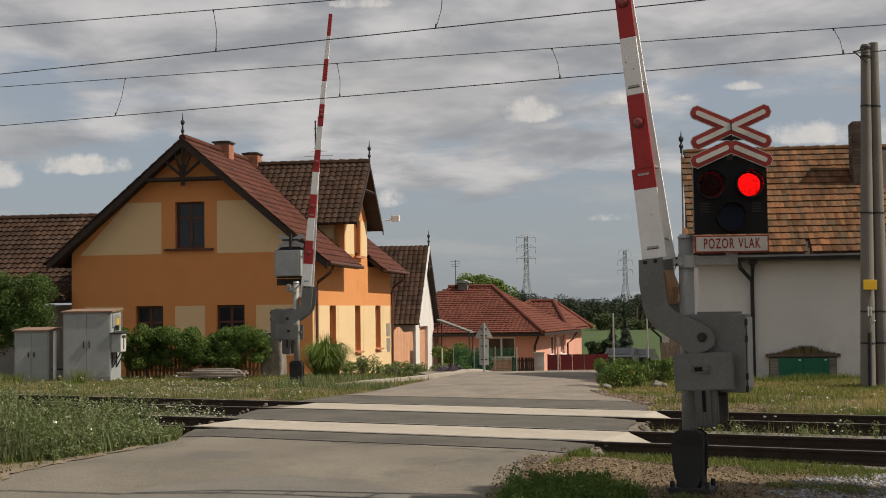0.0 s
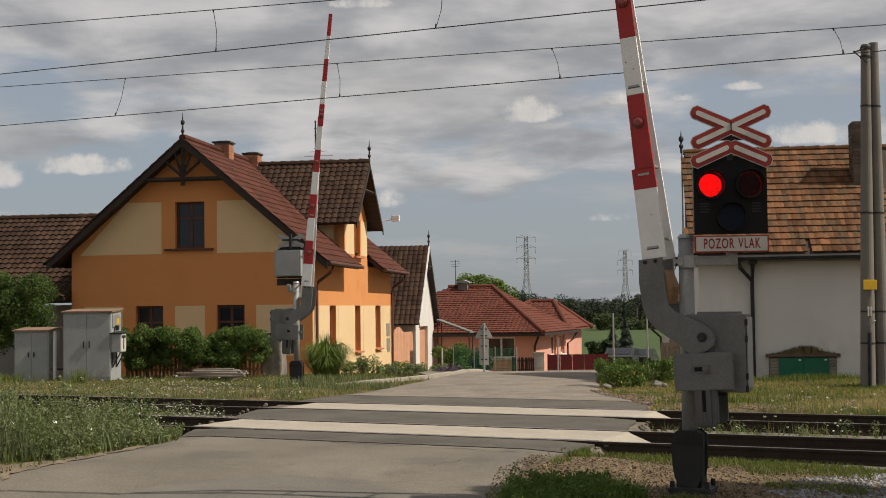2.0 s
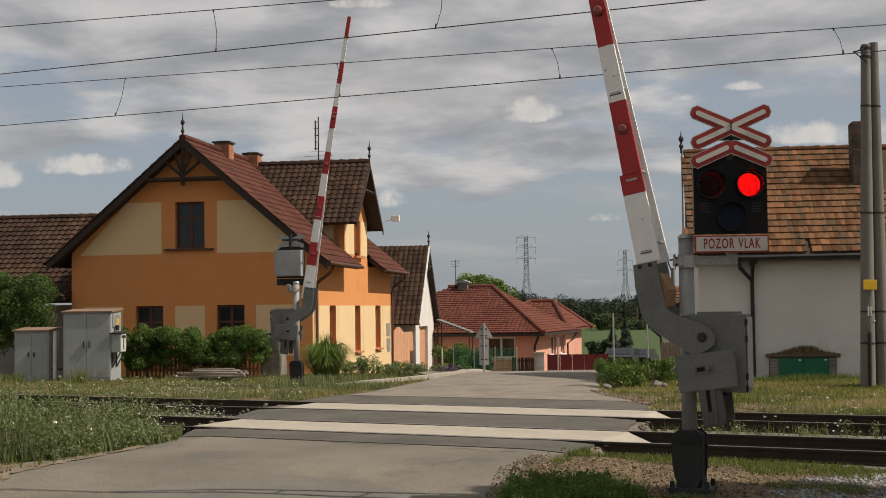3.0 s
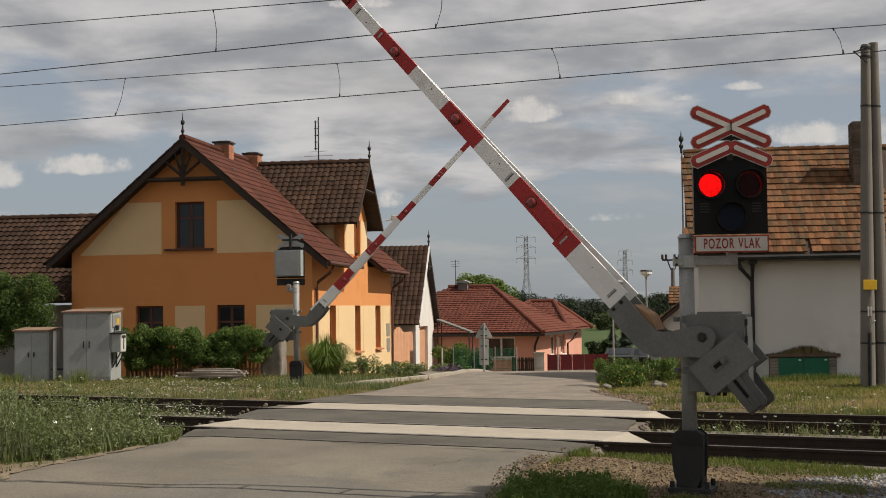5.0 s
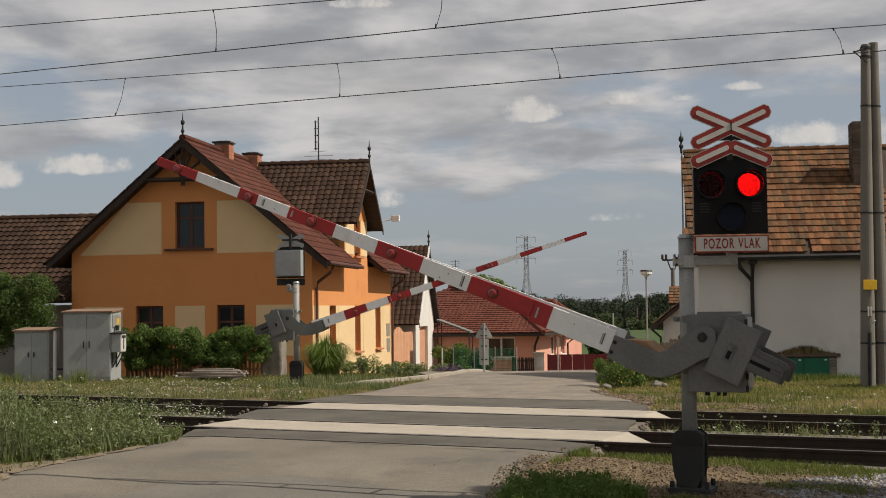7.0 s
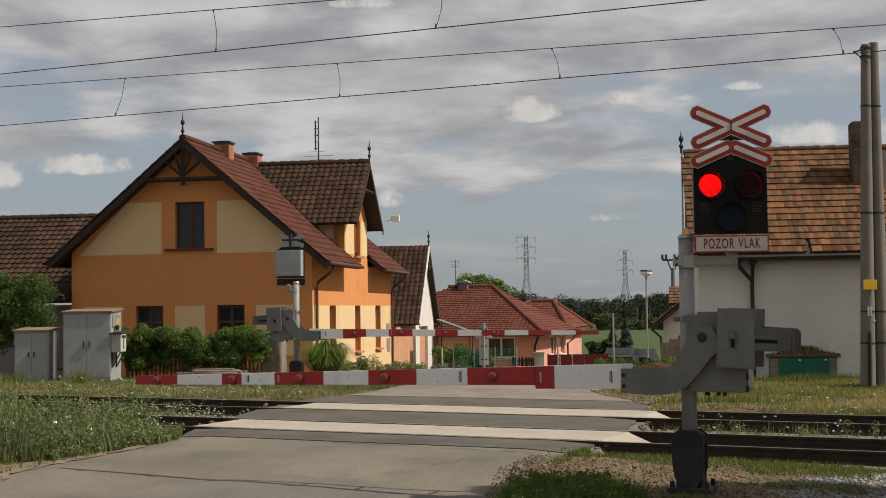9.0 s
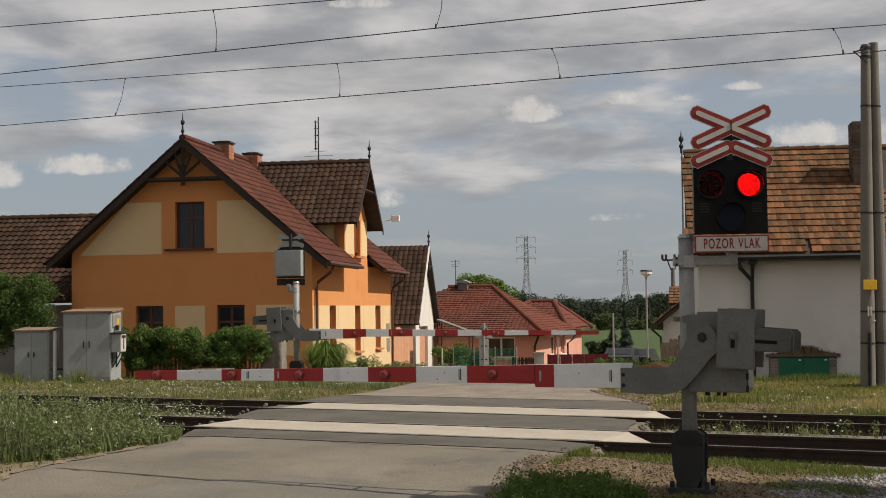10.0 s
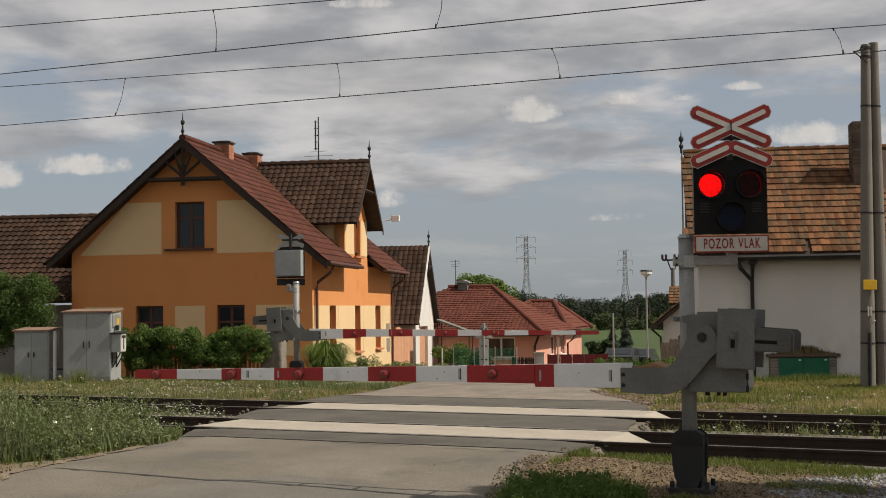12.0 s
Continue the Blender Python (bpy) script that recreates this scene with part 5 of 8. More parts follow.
    for nm, p, q, r in (("tie_beam", (xr - wt, zt), (xr + wt, zt), 0.075), ("king_post", (xr, zt - 0.2), (xr, zr - 0.1), 0.075), ("strut", (xr, zt + 0.08), (xr - 0.62, zt + 0.62), 0.05), ("strut", (xr, zt + 0.08), (xr + 0.62, zt + 0.62), 0.05), ("strut", (xr, zt + 0.1), (xr - 0.32, zt + 0.95), 0.045), ("strut", (xr, zt + 0.1), (xr + 0.32, zt + 0.95), 0.045)):
        bm = B()
        tube(bm, (p[0], y0 + 0.03, p[1]), (q[0], y0 + 0.03, q[1]), r, r, 4)
        part(nm, bm, M["darkwood"], h)
    finial(h, xr, y0 + 0.03, zr, 0.85, M["steel_dark"])
    # dormer roof
    dz, dx0, dx1 = 7.25, -4.0, 0.52
    dh = 2.28
    for sgn in (-1, 1):
        slab_quad(h, "dormer_deck", (dx0, yc, dz), (dx1, yc, dz), (dx1, yc + sgn * dh, dz - dh), (dx0 + dh / slope * 1.0, yc + sgn * dh, dz - dh), 0.12, M["darkwood"])
    def on_dormer(u, v):
        x = dx1 - u
        z = dz - v / math.sqrt(2)
        return x > xr + (zr - z) / slope - 0.05
    for sgn in (-1, 1):
        tile_slope(h, (dx1, yc, dz + 0.02), (-1, 0, 0), (0, sgn, -1), dx1 - xr, dh * math.sqrt(2), 0.235, 0.255, (M["tile_brown"], M["tile_brown_s"]), 290 if sgn < 0 else 0, on_dormer, 0.05, 0.028)
    bm = B()
    for i in range(12):
        x = dx1 - 0.19 - i * 0.37
        tube(bm, (x + 0.2, yc, dz + 0.04), (x - 0.19, yc, dz + 0.055), 0.11, 0.125, 8)
    part("ridge_tiles", bm, M["tile_brown_s"], h, kind="stuff")
    for sgn in (-1, 1):
        bm = B()
        prism(bm, [(yc, dz - 0.02), (yc + sgn * dh, dz - dh - 0.02), (yc + sgn * dh, dz - dh - 0.22), (yc, dz - 0.22)], dx1, dx1 + 0.035, plane="yz")
        part("dormer_verge", bm, M["darkwood"], h)
    bm = B()
    tube(bm, (dx1 - 0.02, yc - 0.9, dz - 1.05), (dx1 - 0.02, yc + 0.9, dz - 1.05), 0.06, 0.06, 4)
    part("tie_beam", bm, M["darkwood"], h)
    finial(h, dx1, yc, dz, 0.85, M["steel_dark"])
    gutter(h, [(dx1 - 0.1, yc - dh - 0.05, dz - dh - 0.03), (-1.55, yc - dh - 0.05, dz - dh - 0.03)], 0.05, M["roofbase"], "dormer_gutter")
    for x in (-0.65, -1.95):
        bm = B()
        prism(bm, [(yc - 0.62, dz - 0.60), (yc - 0.86, dz - 0.84), (yc - 0.84, dz - 0.66)], x - 0.1, x + 0.1, plane="yz")
        part("vent_tile", bm, M["roofbase"], h)
    bm = B()
    tube(bm, (dx1 + 0.03, yc + 1.9, dz - 2.0), (dx1 + 0.45, yc + 1.9, dz - 1.95), 0.02, 0.02, 6)
    span(bm, (dx1 + 0.42, yc + 1.8, dz - 2.02), (dx1 + 0.72, yc + 2.0, dz - 1.80), 0.01)
    part("outdoor_lamp", bm, M["white"], h, "small white outdoor lamp")
    # eaves gutter and downpipes
    ze = roof_z(ex)
    gutter(h, [(ex + 0.05, y0, ze - 0.02), (ex + 0.05, 4.3, ze - 0.03)], 0.065, M["winwood"])
    gutter(h, [(ex + 0.05, 8.2, ze - 0.02), (ex + 0.05, y1, ze - 0.03)], 0.065, M["winwood"])
    for y in (0.25, 12.45):
        gutter(h, [(ex + 0.03, y, ze - 0.05), (ex - 0.08, y, ze - 0.3), (0.12, y, ze - 0.62), (0.08, y, ze - 0.8), (0.08, y, -0.3)], 0.05, M["winwood"], "downpipe")
    chimney(h, xr + 0.06, 3.4, zr - 0.5, zr + 0.32, 0.54, M["brick"])
    chimney(h, xr + 0.16, 6.4, zr - 0.6, zr + 0.27, 0.54, M["brick"])
    for i, (u, v) in enumerate(((1.6, .8), (3.4, .8), (5.0, .8))):
        bm = B()
        x = xr + v
        prism(bm, [(x, roof_z(x) + 0.03), (x + 0.3, roof_z(x + 0.3) + 0.03), (x + 0.24, roof_z(x + 0.3) + 0.16)], y0 + u + 0.3, y0 + u + 0.52)
        part("vent_tile", bm, M["roofbase"], h)
    # meter boxes and a small lamp
    for z0, z1 in ((.85, 1.35), (.2, .75)):
        bm = B()
        span(bm, (0, 11.55, z0), (0.04, 12.1, z1), 0.006)
        part("meter_box", bm, M["greywall"], h)
    # annex with its own roof, running away from the gable to the garden side
    bm = B()
    span(bm, (-20, 1.6, -0.6), (-W - 0.02, 1.95, 2.2))
    part("annex_wall", bm, M["greywall"], h)
    az, ay = 5.38, 4.9
    slab_quad(h, "annex_deck", (-20, ay, az), (-W + 0.3, ay, az), (-W + 0.3, 0.95, az - (ay - 0.95) * 0.72), (-20, 0.95, az - (ay - 0.95) * 0.72), 0.12, M["darkwood"])
    slab_quad(h, "annex_deck", (-20, ay, az), (-W + 0.3, ay, az), (-W + 0.3, 9, az - (9 - ay) * 0.72), (-20, 9, az - (9 - ay) * 0.72), 0.12, M["darkwood"])
    tile_slope(h, (-W + 0.2, ay, az + 0.02), (-1, 0, 0), (0, -1, -0.72), 11.6, 4.0 * math.sqrt(1 + .72 ** 2), 0.235, 0.30, (M["tile_brown"], M["tile_brown_s"]), 0, None, 0.05, 0.045)
    bm = B()
    for i in range(30):
        x = -W + 0.1 - i * 0.38
        tube(bm, (x + 0.2, ay, az + 0.05), (x - 0.19, ay, az + 0.065), 0.11, 0.125, 8)
    part("ridge_tiles", bm, M["tile_brown_s"], h, kind="stuff")
    # lean-to porch roof at the corner
    slab_quad(h, "porch_roof", (-10.2, 0.4, 2.75), (-W - 0.02, 0.4, 2.75), (-W - 0.02, -0.55, 2.42), (-10.2, -0.55, 2.42), 0.1, M["darkwood"])
    tile_slope(h, (-W - 0.02, 0.4, 2.77), (-1, 0, 0), (0, -0.95, -0.33), 2.2, 1.0, 0.235, 0.25, (M["tile_brown"], M["tile_brown_s"]), 0, None, 0.046, 0.02)
    return h


make_orange_house()


def make_aerial(m, h, label):
    t = thing("tv_aerial", m, label, "aerial")
    bm = B()
    tube(bm, (0, 0, 0), (0, 0, h), 0.028, 0.022, 8)
    part("mast", bm, M["steel_dark"], t)
    for z, w in ((h * .52, .55), (h * .46, .95), (h * .41, .8)):
        bm = B()
        tube(bm, (-w * 0.55, -0.2, z), (w * 0.55, 0.2, z + 0.08), 0.012, 0.012, 6)
        part("element", bm, M["steelfar"], t)
    bm = B()
    tube(bm, (-0.11, 0, h * .55), (-0.11, 0, h * .95), 0.03, 0.03, 6)
    for k in range(5):
        tube(bm, (-0.16, 0, h * (.57 + .09 * k)), (0, 0, h * (.57 + .09 * k)), 0.014, 0.014, 6)
    part("antenna_panel", bm, M["steel_dark"], t)


make_aerial(pose(-4.62, 48.5, 6.25), 2.8, "thin metal television aerial standing on the house roof")


def make_white_garage():
    """The white gabled outbuilding behind the orange house."""
    h = thing("outbuilding", pose(-1.27, 58.3, -1.0, 0, 0, -9), "white gabled outbuilding with brown tiled roof in the street", "outbuilding", "houses of the village")
    bm = B()
    W, D, ze, zr = 4.9, 6.0, 2.6, 5.72
    # gable faces the street (local +x), ridge along x
    span(bm, (-6, 0, -0.8), (0, 0.3, ze)), span(bm, (-6, W - 0.3, -0.8), (0, W, ze)), span(bm, (-6, 0.3, -0.8), (-5.7, W - 0.3, ze))
    part("wall", bm, M["whitewall"], h)
    bm = B()
    wall_with_holes(bm, "x", -0.3, 0.3, 0.3, W - 0.3, -0.8, ze, [(1.0, 3.2, -0.8, 2.0)])
    prism(bm, [(0, ze), (W, ze), (W / 2, zr - 0.1)], -0.3, 0, plane="yz")
    part("gable_wall", bm, M["whitewall"], h, "white rendered gable")
    bm = B()
    span(bm, (-0.22, 1.0, -0.8), (-0.15, 3.2, 2.0))
    part("door", bm, M["gatewood"], h, "light brown wooden door")
    for sgn in (-1, 1):
        e = W / 2 + 0.35
        sl = (zr - ze) / (W / 2)
        slab_quad(h, "roof_deck", (-6.2, W / 2, zr), (0.22, W / 2, zr), (0.22, W / 2 + sgn * e, zr - e * sl), (-6.2, W / 2 + sgn * e, zr - e * sl), 0.12, M["darkwood"])
        tile_slope(h, (0.22, W / 2, zr + 0.02), (-1, 0, 0), (0, sgn, -sl), 6.7, e * math.sqrt(1 + sl * sl), 0.235, 0.27, (M["tile_brown"], M["tile_brown_s"]), 250 if sgn < 0 else 0, None, 0.046, 0.02)
        bm = B()
        prism(bm, [(W / 2, zr + 0.03), (W / 2 + sgn * e, zr - e * sl + 0.03), (W / 2 + sgn * e, zr - e * sl - 0.2), (W / 2, zr - 0.22)], 0.22, 0.27, plane="yz")
        part("verge_board", bm, M["white"] if sgn < 0 else M["darkwood"], h)
    bm = B()
    tube(bm, (0.24, W / 2 - 0.5, zr - 0.95), (0.24, W / 2 + 0.5, zr - 0.95), 0.05, 0.05, 4)
    tube(bm, (0.24, W / 2, zr - 1.1), (0.24, W / 2, zr - 0.1), 0.05, 0.05, 4)
    part("gable_truss", bm, M["darkwood"], h)
    finial(h, 0.22, W / 2, zr, 0.75, M["steel_dark"])


make_white_garage()


def make_board_gate():
    t = thing("garden_gate", pose(-2.12, 53.65, -0.92, 0, 0, 81), "light brown board gate with arched top between the houses", "gate")
    n = 14
    for i in range(n):
        bm = B()
        a = (i + 0.5) / n
        hgt = 1.72 + 0.26 * math.sin(math.pi * min(a * 2, 1)) if a < .5 else 1.72
        box(bm, (a * 4.6, 0, hgt / 2), (4.6 / n - 0.012, 0.03, hgt), bevel=0.004)
        part("board", bm, M["gatewood"], t)
    for z in (0.45, 1.45):
        bm = B()
        span(bm, (0, 0.016, z), (4.6, 0.06, z + 0.1))
        part("rail", bm, M["gatewood"], t)


make_board_gate()


def make_pink_house():
    h = thing("house", pose(4.30, 62.0, -1.15, 0, 0, -16), "low pink bungalow with a hipped red tiled roof", "house", "houses of the village")
    ze, L, D = 1.72, 9.0, 8.0
    # corner at the origin: one wall runs along -x, the other along +y
    bm = B()
    wall_with_holes(bm, "y", 0, 0.35, -L, -0.0, -0.5, ze, [(-2.35, -0.95, 0.55, 1.55)])
    part("wall", bm, M["pink"], h)
    bm = B()
    wall_with_holes(bm, "x", -0.0, -0.35, 0.35, D, -0.5, ze, [(3.9, 5.3, .5, 1.5), (6.6, 7.6, .5, 1.5)])
    part("wall", bm, M["pink"], h)
    bm = B()
    span(bm, (-L, D - 0.35, -0.5), (-0.35, D, ze)), span(bm, (-L, 0.35, -0.5), (-L + .35, D - 0.35, ze))
    part("wall", bm, M["pink"], h)
    make_window(h, "y", 0, 1, -2.35, -0.95, .55, 1.55, M["white"], (1, 0), (-2.45, -0.85, 0.1), M["white"], 0.12)
    make_window(h, "x", 0, -1, 3.9, 5.3, .5, 1.5, M["white"], (1, 0), (3.8, 5.4, 0.1), M["white"], 0.12)
    make_window(h, "x", 0, -1, 6.6, 7.6, .5, 1.5, M["white"], (1, 0), (6.5, 7.7, 0.1), M["white"], 0.12)
    gutter(h, [(.3, -.45, ze - .1), (.12, -.2, ze - .45), (.03, -.07, ze - .6), (.03, -.07, -.4)], .055, M["darkwood"], "downpipe")
    o, zr, k = 0.55, 4.0, 2.95
    c = [(-L - o, -o, ze), (o, -o, ze), (o, D + o, ze), (-L - o, D + o, ze)]
    r0, r1 = (-L - o + 4.2, D / 2, zr), (o - 3.55, D / 2, zr)
    for name, quad in (("hip_slope", (c[0], c[1], r1, r0)), ("hip_slope", (c[2], c[3], r0, r1))):
        slab_quad(h, name, *quad, 0.1, M["roofbase"])
    for tri in ((c[1], c[2], r1), (c[3], c[0], r0)):
        bm = B()
        bm.faces.new([bm.verts.new(p) for p in tri])
        g = bmesh.ops.extrude_face_region(bm, geom=list(bm.faces))
        bmesh.ops.translate(bm, vec=(0, 0, -0.1), verts=[e for e in g["geom"] if isinstance(e, bmesh.types.BMVert)])
        part("hip_slope", bm, M["roofbase"], h)
    sl = (zr - ze) / (D / 2 + o)
    run = (D / 2 + o) * math.sqrt(1 + sl * sl)
    W2 = L + 2 * o
    def keep1(u, v):
        f = v / run
        return (1 - f) * 3.55 - 0.1 < u < W2 - (1 - f) * 4.2 + 0.1
    tile_slope(h, (o, D / 2, zr + 0.02), (-1, 0, 0), (0, -1, -sl), W2, run, 0.22, 0.21, (M["tile_pink"], M["tile_pink"]), 0, keep1, 0.02, 0.03)
    run2 = math.hypot(3.55, zr - ze)
    D2 = D + 2 * o
    def keep2(u, v):
        f = v / run2
        return (1 - f) * D2 / 2 - 0.1 < u < D2 - (1 - f) * D2 / 2 + 0.1
    tile_slope(h, (r1[0], -o, zr + 0.02), (0, 1, 0), (3.55, 0, -(zr - ze)), D2, run2, 0.22, 0.21, (M["tile_pink"], M["tile_pink"]), 0, keep2, 0.02, 0.03)
    for p, q in ((c[1], r1), (r1, r0)):
        bm = B()
        tube(bm, Vector(p) + Vector((0, 0, .06)), Vector(q) + Vector((0, 0, .06)), 0.12, 0.12, 8)
        part("ridge_tiles", bm, M["tile_pink"], h)
    bm = B()
    span(bm, (-L - o, -o - 0.08, ze - 0.12), (o + 0.08, -o + 0.02, ze - 0.02))
    span(bm, (o - 0.02, -o + 0.02, ze - 0.12), (o + 0.08, D + o, ze - 0.02))
    part("gutter", bm, M["darkwood"], h)
    gutter(h, [(o, D + o - .1, ze - .1), (o - .2, D + .1, ze - .5), (0.1, D + .05, ze - .7), (0.1, D + .05, -0.4)], 0.05, M["darkwood"], "downpipe")
    bm = B()
    span(bm, (-4.75, 3.65, zr - 0.2), (-4.25, 4.15, zr + 0.22), 0.02)
    ch = part("chimney", bm, M["concrete_grey"], h)
    bm = B()
    prism(bm, [(-4.85, zr + .30), (-4.5, zr + .42), (-4.15, zr + .30), (-4.15, zr + .25), (-4.85, zr + .25)], 3.6, 4.2)
    for a in (-4.78, -4.24):
        span(bm, (a - .02, 3.85, zr + .2), (a + .02, 3.95, zr + .28))
    part("chimney_hood", bm, M["galv"], ch)
    bm = B()
    tube(bm, (-4.9, 3.8, zr - .2), (-4.9, 3.8, zr + 1.45), 0.022, 0.016, 6)
    for z in (1.1, 1.22, 1.36):
        tube(bm, (-5.12, 3.7, zr + z), (-4.7, 3.9, zr + z + .03), 0.01, 0.01, 5)
    part("aerial", bm, M["steel_dark"], h)
    # higher rear wing
    h2 = thing("house", pose(6.1, 71.5, -1.3, 0, 0, -16), "rear wing of the pink bungalow with a red hipped roof", "house", "houses of the village")
    bm = B()
    span(bm, (-4, 0, -1.2), (0.4, 6, 1.85))
    part("wall", bm, M["pink"], h2)
    bm = B()
    base = [(-4.6, -.6, 1.85), (0.9, -.6, 1.85), (0.9, 6.6, 1.85), (-4.6, 6.6, 1.85)]
    top = [(-2.0, 3, 3.38), (-0.65, 3, 3.38)]
    vb, vt = [bm.verts.new(p) for p in base], [bm.verts.new(p) for p in top]
    bm.faces.new((vb[0], vb[1], vt[1], vt[0])), bm.faces.new((vb[1], vb[2], vt[1])), bm.faces.new((vb[2], vb[3], vt[0], vt[1])), bm.faces.new((vb[3], vb[0], vt[0])), bm.faces.new(vb[::-1])
    part("roof", bm, M["tile_pink"], h2)
    tile_slope(h2, (-0.65, 6.6, 3.40), (0, -1, 0), (1.55, 0, -1.53), 7.2, 2.18, .3, .34, (M["tile_pink"], M["tile_pink"]), 0, lambda u, v: abs(3.6 - u) < 3.6 * (v + .17) / 2.18, 0.03, 0.025)
    tile_slope(h2, (0.9, 3, 3.40), (-1, 0, 0), (0, -3.6, -1.53), 5.5, 3.91, .3, .34, (M["tile_pink"], M["tile_pink"]), 0, lambda u, v: -2.0 - 2.6 * (v + .17) / 3.91 < .9 - u < -.65 + 1.55 * (v + .17) / 3.91, 0.03, 0.025)


    for p, q in ((base[1], top[1]), (base[0], top[0]), (top[0], top[1]), (base[2], top[1])):
        bm = B()
        tube(bm, Vector(p) + Vector((0, 0, .07)), Vector(q) + Vector((0, 0, .07)), .14, .14, 8)
        part("hip_tiles", bm, M["tile_pink"], h2)


make_pink_house()


def make_carport():
    t = thing("carport", pose(0.4, 57.0, -0.95, 0, 0, -12), "small carport with a grey-green sheet roof beside the bungalow", "carport")
    bm = B()
    vs = [(-.75, 0, 2.22), (.75, 0, 1.66), (.75, .9, 1.66), (-.75, .9, 2.22)]
    lo, hi = [bm.verts.new(p) for p in vs], [bm.verts.new((x, y, z + .07)) for x, y, z in vs]
    bm.faces.new(lo[::-1]), bm.faces.new(hi)
    for i in range(4):
        bm.faces.new((lo[i], lo[(i + 1) % 4], hi[(i + 1) % 4], hi[i]))
    part("roof", bm, M["concrete_grey"], t)
    for x, z in ((-.7, 2.2), (.7, 1.68)):
        for y in (.05, .85):
            part("post", tube(B(), (x, y, -.3), (x, y, z), .025, .025, 8), M["steel_dark"], t)


make_carport()
bm_ = B()
tube(bm_, (0, 0, 0), (0, 0, .9), .035, .03, 8)
solo("marker_post", bm_, M["signback"], "thin pale marker post at the pavement", "post", m=pose(-.08, 48.0, -.55))


def make_white_house():
    """Old railway house: white wall under a steep patched tile roof."""
    h = thing("house", pose(6.379, 32.5, -0.1, 0, 0, -7), "old white railway house with a patched orange tile roof", "house", "houses of the village")
    L, D, ze, zr, yr = 9.0, 3.6, 3.5, 6.05, 2.75
    bm = B()
    span(bm, (0, 0, -0.3), (L, 0.4, ze))
    part("front_wall", bm, M["whitewall"], h, "plain white rendered wall")
    bm = B()
    span(bm, (-0.0, 0.4, -0.3), (0.4, D, ze)), span(bm, (L - 0.4, 0.4, -0.3), (L, D, ze)), span(bm, (0.4, D - 0.4, -0.3), (L - 0.4, D, ze))
    for x in (0.0, L - 0.4):
        prism(bm, [(0, ze), (D, ze), (D, ze + 1.3), (yr, zr - 0.15)], x, x + 0.4, plane="yz")
    part("rear_walls", bm, M["whitewall"], h)
    bm = B()
    span(bm, (0.0, -0.03, -0.3), (L, -0.002, 0.08))
    part("plinth", bm, M["concrete_grey"], h)
    o = 0.42
    sl = (zr - ze) / yr
    for sgn, e in ((-1, yr + o), (1, D - yr + .2)):
        slab_quad(h, "roof_deck", (-0.12, yr, zr), (L + .3, yr, zr), (L + .3, yr + sgn * e, zr - e * sl), (-.32 if sgn < 0 else .3, yr + sgn * e, zr - e * sl), 0.12, M["roofbase"])
    e = yr + o
    tile_slope(h, (-0.34, yr, zr + 0.02), (1, 0, 0), (0, -1, -sl), 5.2, e * math.sqrt(1 + sl * sl), 0.118, 0.25, (M["tile_old"], M["tile_old_s"]), 300, lambda u, v: u > 0.18 * (1 - v / 4.6) and not (2.95 < u < 3.08 and v > 3.6), 0.005, 0.034)
    bm = B()
    for i in range(14):
        x = -0.14 + i * 0.4
        tube(bm, (x, yr, zr + 0.02), (x + 0.42, yr, zr + 0.03), 0.075, 0.09, 8)
    part("ridge_tiles", bm, M["tile_old_s"], h, kind="stuff")
    # verge board, finial, gutter and brackets
    bm = B()
    prism(bm, [(yr, zr + .04), (yr - e, zr - e * sl + .04), (yr - e, zr - e * sl - .1), (yr, zr - .1)], -0.40, -0.36, plane="yz")
    for v in bm.verts:
        v.co.x += 0.2 * (v.co.y - (yr - e)) / e
    part("verge_board", bm, M["darkwood"], h)
    finial(h, -0.19, yr, zr, 0.62, M["steel_dark"])
    zg = zr - e * sl
    gutter(h, [(-0.3, -o - 0.06, zg - 0.06), (L, -o - 0.06, zg - 0.02)], 0.06, M["steel_dark"])
    bm = B()
    span(bm, (-0.3, -o + 0.02, zg - 0.16), (L, -o + 0.06, zg - 0.02))
    part("fascia", bm, M["concrete_grey"], h)
    gutter(h, [(0.95, -o - 0.05, zg - .1), (0.98, -o - .02, zg - .3), (1.3, -0.12, zg - .62), (1.3, -0.09, zg - .8), (1.3, -0.09, -0.1)], 0.05, M["steel_dark"], "downpipe")
    bm = B()
    span(bm, (1.22, -o, zg - .2), (1.4, -0.0, zg - .1))
    prism(bm, [(-o, zg - .2), (0, zg - .2), (0, zg - .7), (-.06, zg - .7)], 1.28, 1.34, plane="yz")
    part("eaves_bracket", bm, M["steel_dark"], h)
    chimney(h, 4.36, yr - 1.0, zr - 1.5, zr + 0.54, 0.52, M["brickold"], cap=False)
    # low brick meter housing with green doors against the wall
    mh = thing("meter_housing", pose(6.379 + 1.65, 32.14, -0.12, 0, 0, -3), "low grey brick housing with green metal doors against the wall", "meter housing")
    bm = B()
    span(bm, (0, 0, -0.1), (1.62, 0.3, 0.62))
    part("core", bm, M["concrete_grey"], mh)
    bmb = B()
    box(bmb, (0, 0, 0), (0.2, 0.06, 0.066), bevel=0.006)
    me = mesh_of("brick", bmb, M["brickgrey"])
    for r in range(9):
        for c in range(8):
            x = c * 0.212 + (0.1 if r % 2 else 0.0)
            z = -0.06 + r * 0.078
            if x > 1.62 or (0.2 < x < 1.45 and 0.1 < z < 0.62):
                continue
            part("brick", me, None, mh, m=pose(min(max(x, 0.1), 1.52), -0.02, z))
    bm = B()
    span(bm, (-0.07, -0.09, .62), (1.70, 0.34, .70), 0.015)
